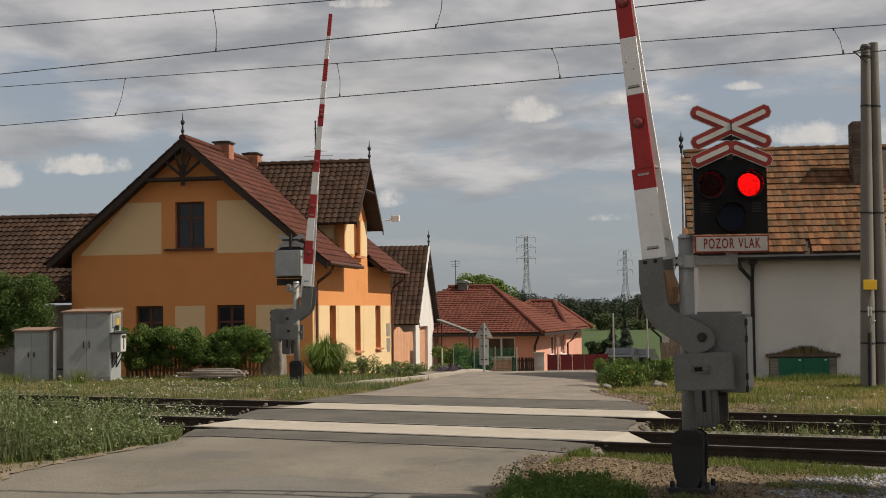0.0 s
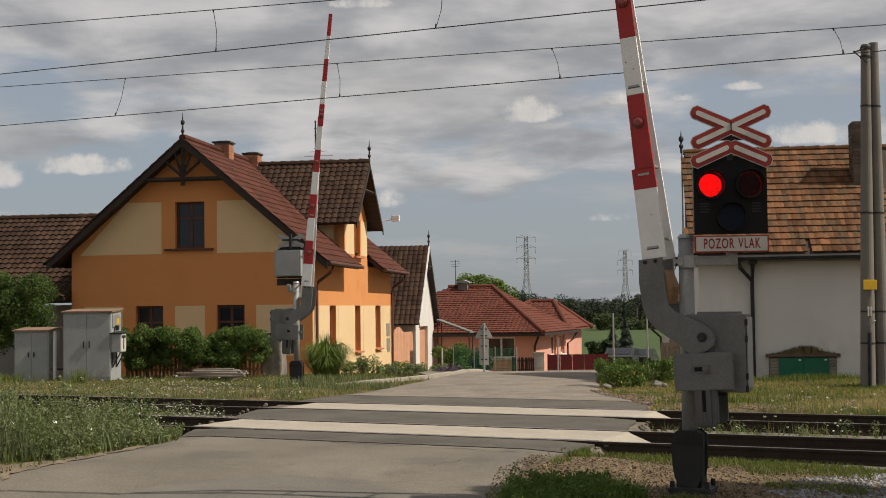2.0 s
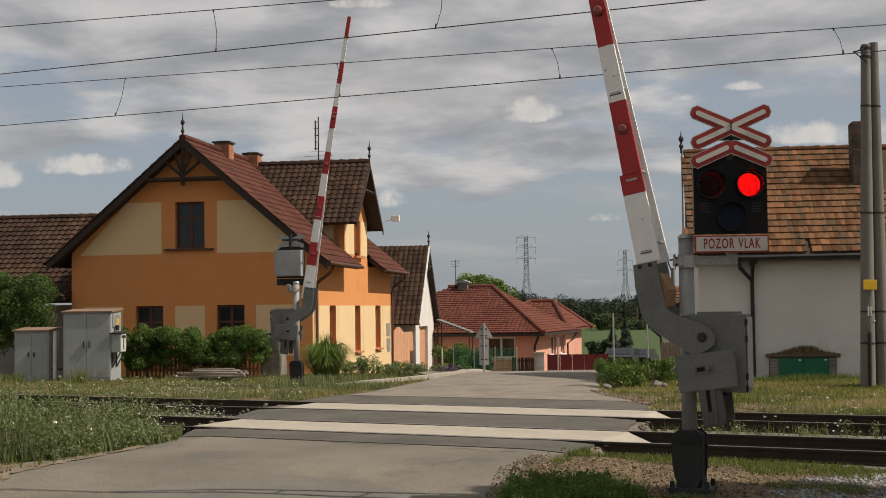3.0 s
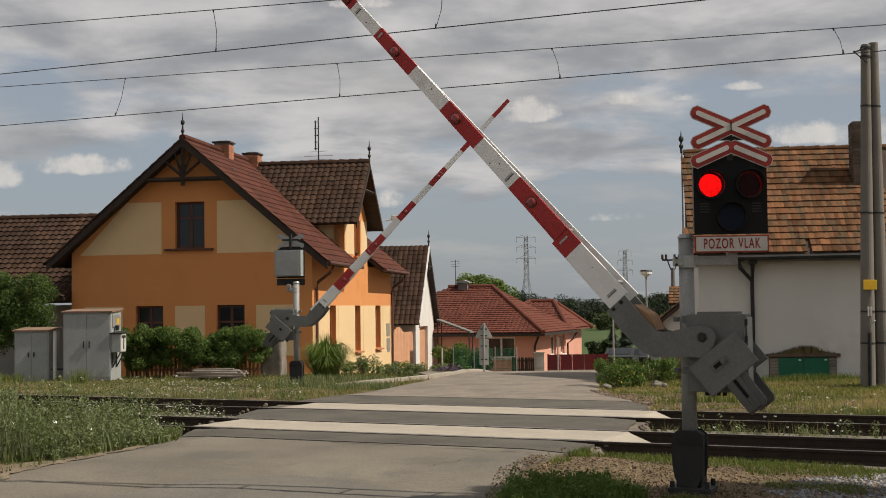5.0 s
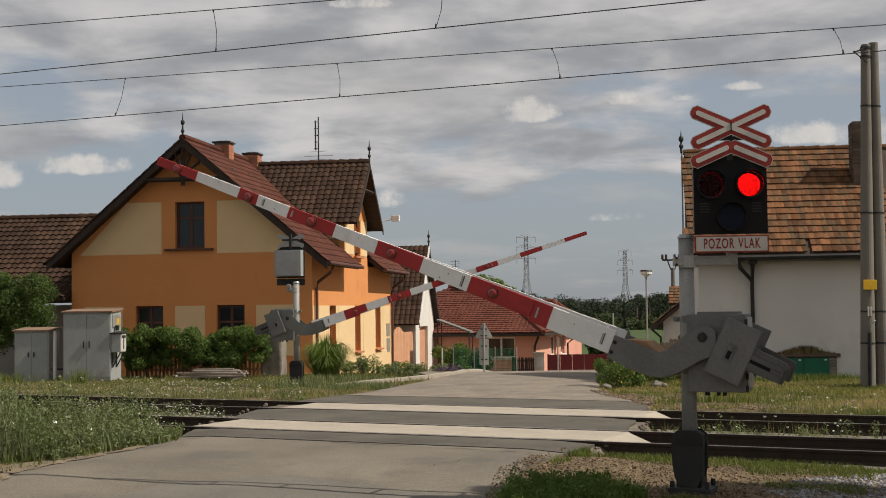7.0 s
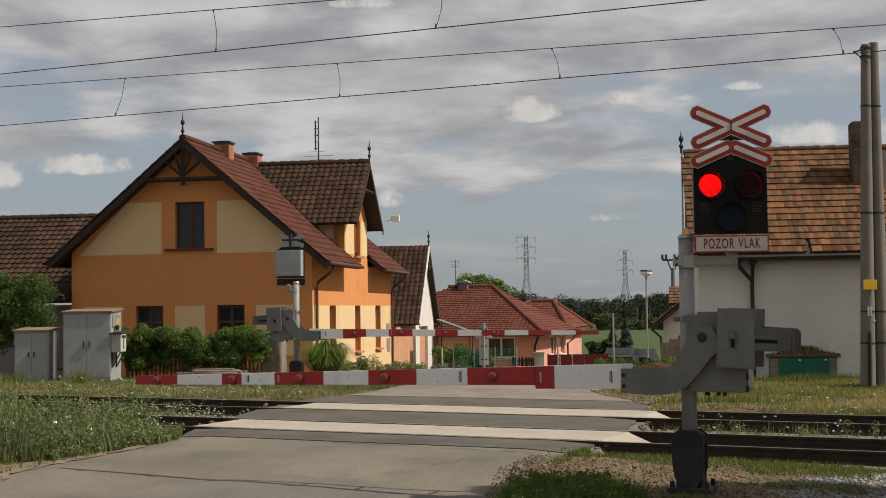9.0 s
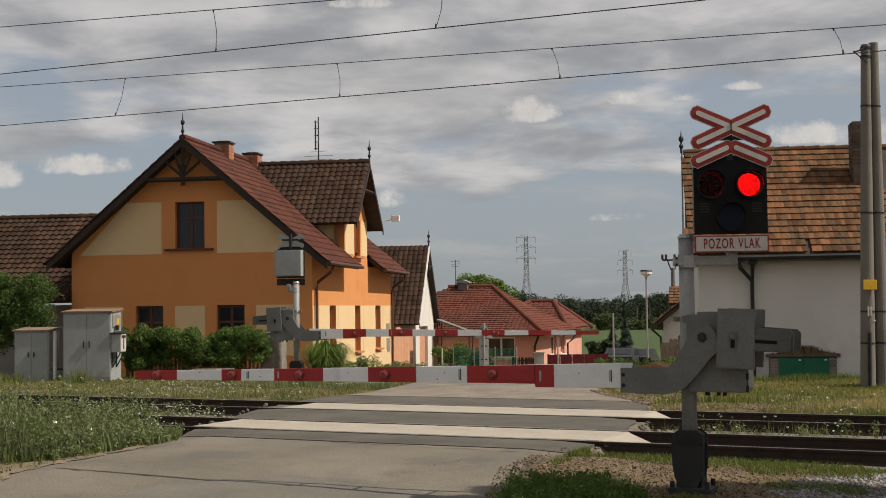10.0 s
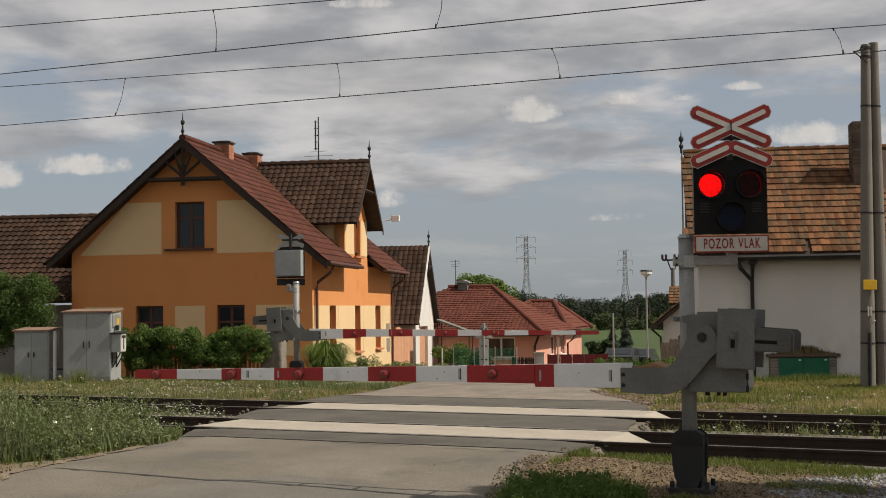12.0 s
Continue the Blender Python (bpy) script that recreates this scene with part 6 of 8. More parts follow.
    part("top_slab", bm, M["brickold"], mh, "mossy concrete top slab")
    bm = B()
    mr = random.Random(8)
    for _ in range(1500):
        x = 0.82 + mr.gauss(0, .30)
        x = min(max(x, 0.0), 1.62)
        hh = 0.19 * math.exp(-((x - .85) / .55) ** 2) * mr.uniform(.3, 1.2) + .015
        y, a = mr.uniform(-.05, .3), mr.uniform(0, 6.28)
        dx, dy = math.cos(a) * .02, math.sin(a) * .02
        vs = [bm.verts.new(p) for p in ((x - dx, y - dy, .70), (x + dx, y + dy, .70), (x + mr.uniform(-.04, .04), y + mr.uniform(-.03, .03), .70 + hh))]
        bm.faces.new(vs)
    part("moss", bm, M["moss"], mh, "cushion of dry brown moss", kind="stuff")
    for a, b in ((0.2, .8), (.81, 1.43)):
        bm = B()
        span(bm, (a, -0.065, .10), (b, -0.045, .60), 0.006)
        d = part("door", bm, M["green"], mh, "green sheet-metal door")
        bm = B()
        span(bm, (b - 0.12, -0.07, .53), (b - 0.06, -0.064, .565))
        part("label", bm, M["white"], d)
    return h


make_white_house()

# ---- overhead line ----


def along(s, n, z):
    p = U * s + N * n
    return (p.x, p.y, z)


def make_overhead():
    for n, z_c, z_m, drops in ((TRACKS[0], lambda s: 6.03 - 0.0139 * (s + 11), lambda s: 6.66 - 0.0486 * (s + 11), ((-12.74, -0.05), (-8.7, 0.12))),
                               (TRACKS[1], lambda s: 5.79 - 0.0112 * (s + 10.45), lambda s: 6.38 - 0.0355 * (s + 10.45), ((-18.04, 0.26), (-12.62, -0.05), (-8.17, -0.14), (-3.41, -0.14)))):
        def mess(s):
            s_ = s if s < 1 else 2 - s
            return z_m(max(s_, -40))
        def cont(s):
            s_ = s if s < 1 else 2 - s
            return z_c(max(s_, -40))
        t = thing("overhead_line", pose(0, 0, 0), "thin dark contact wire hung from its carrying wire", "overhead wire", "overhead lines of the railway")
        for nm, fn, r in (("contact_wire", cont, 0.0085), ("carrying_wire", mess, 0.0075)):
            bm = B()
            path_tube(bm, [along(s, n, fn(s)) for s in range(-60, 50, 3)], r, 5)
            part(nm, bm, M["wire"], t)
        for s, d in drops:
            bm = B()
            p, q = Vector(along(s, n, cont(s))), Vector(along(s + d, n, mess(s + d)))
            mid = (p + q) / 2 + Vector((0.03, 0, 0))
            path_tube(bm, [p, mid, q], 0.0055, 5)
            tube(bm, p, p + Vector((0, 0, 0.07)), 0.022, 0.008, 6)
            tube(bm, q - Vector((0, 0, 0.04)), q, 0.008, 0.018, 6)
            part("dropper", bm, M["wire"], t)


make_overhead()

# ---- poles ----


def make_concrete_poles():
    for i, (dx, dy, h, r) in enumerate(((0.0, 0.0, 7.70, 0.150), (0.36, 0.10, 7.76, 0.150))):
        t = thing("utility_pole", pose(9.395 + dx, 28.95 + dy, -0.1, 0, 1.1 if not i else 0, 0), "tall tapered concrete utility pole leaning against its twin" if not i else "second concrete pole bolted beside the utility pole", "utility pole", "concrete poles")
        bm = B()
        tube(bm, (0, 0, -0.2), (0, 0, h), r + 0.018, r - 0.048, 20)
        part("shaft", bm, M["polegrey"], t)
        for z in (1.0, 1.7, 3.9, 6.3):
            bm = B()
            tube(bm, (0, 0, z), (0, 0, z + 0.035), r + 0.024 - 0.0083 * z, r + 0.024 - 0.0083 * z, 20)
            part("steel_band", bm, M["steel_dark"], t)
        if i == 0:
            bm = B()
            tube(bm, (-0.02, -r - 0.05, 0.0), (-0.02, -r - 0.04, 1.25), 0.04, 0.04, 8)
            part("cable_guard", bm, M["rubber"], t, "black cable guard tube")
            bm = B()
            span(bm, (-0.15, -r - 0.05, 2.2), (0.15, -r - 0.01, 2.42), 0.01)
            part("yellow_plate", bm, M["yellow"], t, "small yellow plate")
            for a in (-0.03, 0.03):
                bm = B()
                span(bm, (a - 0.018, -r - 0.012, 1.62), (a + 0.018, -r - 0.002, 1.78))
                prism(bm, [(a - 0.035, 1.78), (a + 0.035, 1.78), (a, 1.84)], -r - 0.012, -r - 0.002)
                part("white_mark", bm, M["signwhite"], t)
            for a, b in ((.30, .0), (.36, -.2)):
                bm = B()
                tube(bm, (-.30, -.16, h - .20), (.02 + b * .2, -.10, h - a + .25), .014, .014, 6)
                part("stay", bm, M["steel_dark"], t)
            bm = B()
            tube(bm, (-.30, -.16, h - .23), (-.30, -.16, h - .17), .03, .03, 8)
            tube(bm, (-.30, -.16, h - .20), (.0, -.12, h - .42), .014, .014, 6)
            part("wire_clamp", bm, M["steel_dark"], t)
            for z in (h - .10, h - .30):
                bm = B()
                tube(bm, (0, 0, z), (0, 0, z + .05), r - .03, r - .03, 16)
                part("top_band", bm, M["steel_dark"], t)
            bm = B()
            path_tube(bm, [(.02, -r - .02, 1.30), (.03, -r - .02, 1.42), (.10, -r - .01, 1.50), (.13, -r + .02, 1.52)], .014, 6)
            part("earth_cable", bm, M["galv"], t)


make_concrete_poles()


def make_street_lamp():
    t = thing("street_lamp", pose(7.02, 45, -0.45), "slim grey street lamp with a flat dish head", "street lamp")
    bm = B()
    tube(bm, (0, 0, 0), (0, 0, 3.35), 0.038, 0.028, 12)
    part("pole", bm, M["galv"], t)
    bm = B()
    tube(bm, (0, 0, 3.25), (0, 0, 3.36), 0.05, 0.17, 16)
    tube(bm, (0, 0, 3.36), (0, 0, 3.44), 0.21, 0.21, 20)
    part("lamp_head", bm, M["white"], t)
    bm = B()
    tube(bm, (0, 0, 3.44), (0, 0, 3.50), 0.22, 0.18, 20)
    part("lamp_cap", bm, M["steel_dark"], t)


make_street_lamp()


def make_line_pole(x, y, z0, z1, wide, label):
    t = thing("power_pole", pose(x, y, z0), label, "power pole")
    bm = B()
    tube(bm, (0, 0, 0), (0, 0, z1 - z0), 0.12 if wide else 0.055, 0.09 if wide else 0.045, 10)
    part("mast", bm, M["concrete_grey"] if wide else M["galv"], t)
    if wide:
        h = z1 - z0
        bm = B()
        span(bm, (-wide, -0.04, h + 0.32), (wide, 0.04, h + 0.4))
        part("crossarm", bm, M["steel_dark"], t)
        for a in (-wide * .98, -wide * .62, wide * 0.2, wide * .62, wide * .98):
            bm = B()
            tube(bm, (a, 0, h + 0.4), (a, 0, h + 0.62), 0.06, 0.05, 8)
            part("insulator", bm, M["darkwood"], t)
        for e in (-1, 1):
            bm = B()
            tube(bm, (0, 0, h - 0.3), (e * wide * .5, 0, h + 0.34), 0.03, 0.03, 6)
            part("brace", bm, M["steel_dark"], t)


make_line_pole(10.6, 60, -1.2, 3.55, 0.48, "grey power pole with a crossarm and insulators")
make_line_pole(9.1, 70, terrain(9.1, 70), 1.45, 0, "plain grey post at the edge of the field")


def make_pylon(x, y, z0, z1, arms, width, label):
    t = thing("pylon", pose(x, y, z0, 0, 0, 14), label, "pylon", "high-voltage pylons")
    h = z1 - z0
    bm = B()
    k = 12
    r = width * 0.008 + 0.055
    def half(f):
        return width * (0.5 - 0.40 * min(f / 0.55, 1.0)) if f < 0.55 else width * 0.10 * (1.45 - 0.45 * (f - .55) / .45)
    for i in range(k):
        f0, f1 = i / k, (i + 1) / k
        a, b = half(f0), half(f1)
        c0 = [(sx * a, sy * a, f0 * h) for sx, sy in ((-1, -1), (1, -1), (1, 1), (-1, 1))]
        c1 = [(sx * b, sy * b, f1 * h) for sx, sy in ((-1, -1), (1, -1), (1, 1), (-1, 1))]
        for j in range(4):
            tube(bm, c0[j], c1[j], r, r, 4)
            tube(bm, c0[j], c1[(j + 1) % 4], r * 0.6, r * 0.6, 4)
            tube(bm, c1[j], c0[(j + 1) % 4], r * 0.6, r * 0.6, 4)
    part("lattice_mast", bm, M["steelfar"], t)
    for f, w in arms:
        bm = B()
        z = f * h
        b = half(f)
        for e in (-1, 1):
            tube(bm, (e * b, 0, z), (e * w, 0, z), r * 0.9, r * 0.7, 4)
            tube(bm, (e * b, 0, z + h * 0.035), (e * w, 0, z), r * 0.8, r * 0.6, 4)
        part("crossarm", bm, M["steelfar"], t)
        for e in (-1, 1):
            bm = B()
            tube(bm, (e * w * .97, 0, z), (e * w * .97, 0, z - h * 0.07), r * 0.7, r * 0.7, 5)
            part("insulator_string", bm, M["steelfar"], t)


make_pylon(26.9, 420, -1.8, 24.9, ((.985, 3.3), (.865, 3.3), (.73, 3.3), ), 4.6, "tall grey lattice power pylon beyond the fields")
make_pylon(72.8, 520, -1.8, 24.3, ((.985, 2.8), (.84, 3.3), (.69, 3.3)), 5.0, "distant grey lattice power pylon")

# ---- cabinets by the line ----


def make_cabinet(m, w, d, h, label, doors=2):
    t = thing("relay_cabinet", m, label, "cabinet", "relay cabinets")
    bm = B()
    span(bm, (0, 0, 0), (w, d, h), 0.012)
    body = part("body", bm, M["cab"], t)
    bm = B()
    prism(bm, [(-0.05, h + 0.0), (d + 0.06, h + 0.07), (d + 0.06, h + 0.11), (-0.05, h + 0.04)], -0.05, w + 0.05, plane="yz")
    part("roof", bm, M["rust"], t, "flat rusty roof sheet")
    for i in range(doors):
        bm = B()
        a = 0.03 + i * (w - 0.06) / doors
        span(bm, (a + 0.006, -0.016, 0.10), (a + (w - 0.06) / doors - 0.006, -0.001, h - 0.05), 0.005)
        dr = part("door", bm, M["cab"], t)
        bm = B()
        hx = a + (w - 0.06) / doors - 0.08 if i == 0 else a + 0.08
        span(bm, (hx - 0.012, -0.05, h * 0.48), (hx + 0.012, -0.017, h * 0.58), 0.004)
        part("handle", bm, M["steel_dark"], dr)
    return t


def make_cabinets():
    c = make_cabinet(pose(-10.42, 35.6, -0.05, 0, 0, -5), 1.34, 0.85, 1.86, "tall grey steel relay cabinet with rusty roof in the grass")
    bm = B()
    span(bm, (1.342, 0.12, 1.45), (1.36, 0.75, 1.80), 0.004)
    part("side_vent", bm, M["galv"], c)
    bm = B()
    span(bm, (1.36, 0.42, 1.52), (1.364, 0.62, 1.7))
    part("warning_plate", bm, M["yellow"], c)
    bm = B()
    tube(bm, (1.42, 0.3, 1.36), (1.42, 0.3, 1.5), 0.05, 0.05, 10)
    part("bell", bm, M["steel_dark"], c)
    small = make_cabinet(pose(-11.85, 35.9, -0.05, 0, 0, -5), 0.98, 0.75, 1.36, "low grey steel relay cabinet with a rusty top")
    # telephone box hung on the tall cabinet
    m = pose(-9.07, 35.45, 0.72, 0, 0, -5)
    t = thing("line_telephone", m, "small grey telephone case with a white T plate", "telephone case")
    bm = B()
    span(bm, (0, 0.02, 0), (0.26, 0.46, 0.50), 0.01)
    part("case", bm, M["cab"], t)
    bm = B()
    prism(bm, [(-0.02, .50), (0.50, .54), (0.50, .57), (-0.02, .53)], -0.03, 0.30, plane="yz")
    part("roof", bm, M["rubber"], t)
    bm = B()
    span(bm, (0.262, 0.03, 0.02), (0.272, 0.45, 0.49), 0.003)
    pl = part("plate", bm, M["signwhite"], t, "white plate with a black T")
    bm = B()
    span(bm, (0.274, 0.08, 0.39), (0.279, 0.40, 0.46)), span(bm, (0.274, 0.205, 0.08), (0.279, 0.275, 0.39))
    part("letter_t", bm, M["rubber"], pl)
    for y in (0.08, 0.4):
        bm = B()
        tube(bm, (0.02, y, 0.0), (0.02, y, -0.42), 0.02, 0.02, 6)
        tube(bm, (0.24, y, 0.0), (0.02, y, -0.4), 0.018, 0.018, 6)
        part("support", bm, M["steel_dark"], t)
    bm = B()
    tube(bm, (0, 0, 0), (0, 0, 1.42), 0.05, 0.05, 10)
    solo("marker_post", bm, M["white"], "slim white marker post between the cabinets", "post", m=pose(-10.75, 35.95, -0.1))
    bm = B()
    span(bm, (0, 0, 0.28), (0.5, 0.05, 0.33)), span(bm, (0, 0, 0), (0.05, 0.05, 0.28)), span(bm, (0.45, 0, 0), (0.5, 0.05, 0.28))
    solo("cable_bracket", bm, M["steel_dark"], "low dark steel bracket between the cabinets", "bracket", m=pose(-10.95, 36.0, -0.05))


make_cabinets()

# ---- fences, walls and small things across the tracks ----


def make_picket_fence(m, length, h, material, gap, label):
    t = thing("picket_fence", m, label, "fence", "fences")
    n = int(length / gap)
    bm = B()
    prism(bm, [(-.035, 0), (.035, 0), (.035, h - .05), (0, h), (-.035, h - .05)], -.012, .012)
    me = mesh_of("picket", bm, material)
    for i in range(n):
        part("picket", me, None, t, m=pose((i + .5) * gap, 0, random.uniform(-.02, .02), 0, random.uniform(-1.5, 1.5), 0))
    for z in (h * .25, h * .75):
        bm = B()
        span(bm, (0, .013, z), (length, .05, z + .07))
        part("rail", bm, material, t)
    k = max(2, int(length / 2.2) + 1)
    for i in range(k):
        bm = B()
        x = length * i / (k - 1)
        span(bm, (x - .05, .05, -.3), (x + .05, .15, h), .005)
        part("post", bm, material, t)


make_picket_fence(pose(-9.2, 37.75, -0.15, 0, 0, -5), 4.1, 1.0, M["wood"], 0.115, "weathered brown picket fence behind the hedge")
make_picket_fence(pose(2.90, 55.5, -1.05, 0, 0, -14), 1.1, 0.75, M["darkwood"], 0.085, "low dark brown picket fence before the pink house")
make_picket_fence(pose(8.2, 47.5, -0.75, 0, 0, 48), 2.6, 1.1, M["winbrown"], 0.125, "reddish brown picket fence by the white shed")


def make_pillar():
    t = thing("gate_pillar", pose(-4.92, 37.6, -0.15, 0, 0, -9), "rough grey plastered gate pillar in front of the house", "pillar")
    bm = B()
    span(bm, (-.30, -.28, 0), (.30, .28, 1.27))
    bmesh.ops.subdivide_edges(bm, edges=list(bm.edges), cuts=7, use_grid_fill=True)
    for v in bm.verts:
        k = noise.noise(v.co * 4.0) * .035 + noise.noise(v.co * 11.0) * .018
        v.co.x += k
        v.co.y += noise.noise(v.co * 5.0 + Vector((3, 0, 0))) * .03
    part("core", bm, M["plaster"], t, smooth=True)
    bm = B()
    span(bm, (-.34, -.31, 1.27), (.34, .31, 1.33), .015)
    part("cap", bm, M["concrete_grey"], t)


make_pillar()


def make_planks():
    t = thing("plank_stack", pose(-6.25, 35.2, 0.0, 0, 0, -6), "low stack of weathered grey planks lying in the grass", "planks")
    r = random.Random(3)
    for j in range(2):
        for i in range(5):
            bm = B()
            L = 1.35 + r.uniform(-.2, .2)
            span(bm, (-L / 2, i * .2, .06 + j * .05), (L / 2, i * .2 + .17, .10 + j * .05), .004)
            part("plank", bm, M["greywood"], t, m=pose(r.uniform(-.08, .08), 0, 0, 0, 0, r.uniform(-2, 2)))
    for z, y, x0, x1 in ((.165, .1, -.55, .72), (.165, .5, -.7, .6), (.205, .3, -.6, .5)):
        bm = B()
        span(bm, (x0, y, z), (x1, y + .18, z + .035), .004)
        part("plank", bm, M["greywood"], t, m=pose(0, 0, 0, 0, r.uniform(-1.2, 1.2), r.uniform(-7, 7)))
    for y, z in ((-.15, .10), (-.05, .02)):
        bm = B()
        span(bm, (-1.0, y, z), (.9, y + .07, z + .05), .004)
        part("lath", bm, M["greywood"], t, m=pose(0, 0, 0, 0, r.uniform(-1, 1), r.uniform(-4, 4)))
    for x in (-.5, .5):
        bm = B()
        span(bm, (x - .05, 0, -.06), (x + .05, .95, .06))
        part("bearer", bm, M["greywood"], t)


make_planks()


def make_road_sign():
    t = thing("road_sign", pose(1.19, 39.0, -0.2), "grey back of a triangular road sign on its post", "road sign")
    bm = B()
    tube(bm, (0, 0, 0), (0, 0, 1.56), .032, .032, 10)
    part("post", bm, M["galv"], t)
    bm = B()
    prism(bm, [(-.25, 1.1), (.25, 1.1), (.27, 1.13), (.03, 1.55), (-.03, 1.55), (-.27, 1.13)], .035, .045, .003)
    part("plate", bm, M["signback"], t)
    bm = B()
    span(bm, (-.14, .036, .30), (.14, .046, 1.07), .003)
    part("lower_plate", bm, M["signback"], t, "tall pale plate under the triangle")
    for z in (.45, .85, 1.16, 1.36):
        bm = B()
        span(bm, (-.1, .02, z), (.1, .036, z + .03))
        part("clip", bm, M["steel_dark"], t)


make_road_sign()


def make_red_fence():
    t = thing("panel_fence", pose(4.30, 54.0, -0.86, 0, 0, -2), "low dark red panel fence along the side street", "fence", "fences")
    for i in range(5):
        bm = B()
        span(bm, (i * .5, 0, .06), (i * .5 + .485, .03, .70), .006)
        part("panel", bm, M["redpanel"], t)
    for i in range(3):
        bm = B()
        span(bm, (i * 1.22 - .03, .03, -.2), (i * 1.22 + .03, .09, .72))
        part("post", bm, M["redpanel"], t)
    bm = B()
    span(bm, (0, -.04, -.15), (2.5, .06, .06))
    part("base_kerb", bm, M["concrete"], t)
    bm = B()
    tube(bm, (0, 0, -.1), (0, 0, 1.42), .03, .03, 8)
    solo("fence_post", bm, M["galv"], "thin white metal post by the panel fence", "post", m=pose(4.68, 53.7, -0.85))
    b = thing("service_box", pose(3.90, 53.5, -0.86), "cream concrete service box with a grey door", "service box")
    bm = B()
    span(bm, (-.2, 0, 0), (.2, .3, .78), .01)
    part("body", bm, M["concrete"], b)
    bm = B()
    span(bm, (-.23, -.03, .78), (.23, .33, .83), .008)
    part("cap", bm, M["concrete"], b)
    bm = B()
    span(bm, (-.12, -.012, .2), (.12, 0, .62), .004)
    part("door", bm, M["galv"], b)


make_red_fence()


def make_mesh_fence():
    t = thing("wire_fence", pose(0.35, 50.5, -0.8, 0, 0, -28), "green wire mesh garden fence with thin posts", "fence", "fences")
    for i in range(4):
        bm = B()
        tube(bm, (i * .9, 0, 0), (i * .9, 0, 1.12), .022, .022, 8)
        part("post", bm, M["galv"], t)
    bm = B()
    for i in range(55):
        tube(bm, (i * .05, 0, .05), (i * .05, 0, 1.05), .006, .006, 4)
    for j in range(9):
        tube(bm, (0, 0, .05 + j * .125), (2.7, 0, .05 + j * .125), .006, .006, 4)
    part("mesh", bm, M["green"], t, kind="stuff")


make_mesh_fence()


def make_shed():
    h = thing("shed", pose(7.92, 47.0, -0.22, 0, 0, -12), "small white shed with an orange tiled lean roof", "shed")
    bm = B()
    span(bm, (0, 0, -.8), (4.5, .25, 1.5)), span(bm, (0, .25, -.8), (.25, 4.2, 1.5)), span(bm, (.25, 3.95, -.8), (4.5, 4.2, 1.5))
    prism(bm, [(0, 1.5), (4.5, 1.5), (2.25, 3.3)], 0.0, .25)
    part("walls", bm, M["whitewall"], h)
    for e in (-1, 1):
        slab_quad(h, "roof_deck", (2.25, -.4, 3.4), (2.25, 4.6, 3.4), (2.25 + e * 2.7, 4.6, 1.24), (2.25 + e * 2.7, -.4, 1.24), .12, M["roofbase"])
        tile_slope(h, (2.25, -.4 if e > 0 else 4.6, 3.42), (0, e, 0), (e, 0, -.8), 5.0, 3.4, .25, .3, (M["tile_old_s"], M["tile_old_s"]), 0, None)
    gutter(h, [(-.42, -.3, 1.2), (-.1, -.1, .9), (-.05, -.05, -.2)], .04, M["steel_dark"], "downpipe")
    bm = B()
    span(bm, (.1, 6.9, -.8), (1.3, 8.6, 2.15))
    part("rear_wall", bm, M["whitewall"], h)
    slab_quad(h, "rear_deck", (-.05, 7.9, 2.8), (1.4, 7.9, 2.8), (1.4, 6.6, 2.1), (-.05, 6.6, 2.1), .08, M["roofbase"])
    tile_slope(h, (-.05, 7.9, 2.82), (1, 0, 0), (0, -1.3, -.7), 1.45, 1.48, .16, .25, (M["tile_old_s"], M["tile_old_s"]), 0, None, .02, .03)


make_shed()


def make_parked_car(m, label):
    t = thing("car", m, label, "car", "parked cars")
    bm = B()
    prism(bm, [(-2.0, .3), (2.0, .3), (2.05, .62), (1.9, .78), (1.1, .86), (.55, 1.25), (-.9, 1.3), (-1.7, .95), (-2.05, .85)], -.8, .8, .05)
    part("body", bm, M["car"], t)
    for y in (-.81, .81):
        bm = B()
        prism(bm, [(.95, .88), (.5, 1.19), (-.85, 1.23), (-1.45, .93)], y - .01, y + .01)
        part("side_glass", bm, M["pane"], t)
    bm = B()
    prism(bm, [(-1.02, 1.265), (-.98, 1.29), (-1.66, .99), (-1.70, .965)], -.62, .62)
    part("rear_window", bm, M["pane"], t)
    for y in (-.66, .66):
        bm = B()
        span(bm, (-2.075, y - .09, .66), (-2.0, y + .09, .82), .01)
        part("tail_light", bm, M["lamp_back"], t)
    for x in (-1.25, 1.3):
        for y in (-.75, .75):
            bm = B()
            tube(bm, (x, y - .1, .3), (x, y + .1, .3), .3, .3, 16)
            wl = part("wheel", bm, M["rubber"], t)
            bm = B()
            tube(bm, (x, y - .11, .3), (x, y + .11, .3), .18, .18, 12)
            part("rim", bm, M["galv"], wl)


make_parked_car(pose(10.15, 74.0, terrain(10.1, 74), 0, 0, 74), "dark grey parked car partly hidden by shrubs")
make_parked_car(pose(11.55, 76.5, terrain(11.5, 76.5), 0, 0, 74), "dark parked car behind the grey one")


def make_board_fence():
    t = thing("board_fence", pose(7.32, 44.0, terrain(7.3, 44), 0, 0, 8), "brown board fence stepping up beside the shed", "fence", "fences")
    for i in range(9):
        bm = B()
        hh = 0.93 + 0.11 * (i // 2)
        prism(bm, [(i * .15, -.05), (i * .15 + .135, -.05), (i * .15 + .135, hh - .05), (i * .15 + .067, hh), (i * .15, hh - .05)], 0, .03)
        part("board", bm, M["bark"], t)
    bm = B()
    span(bm, (0, .031, .25), (1.35, .07, .33)), span(bm, (0, .031, .68), (1.35, .07, .76))
    part("rail", bm, M["bark"], t)


make_board_fence()

# ---- plants ----


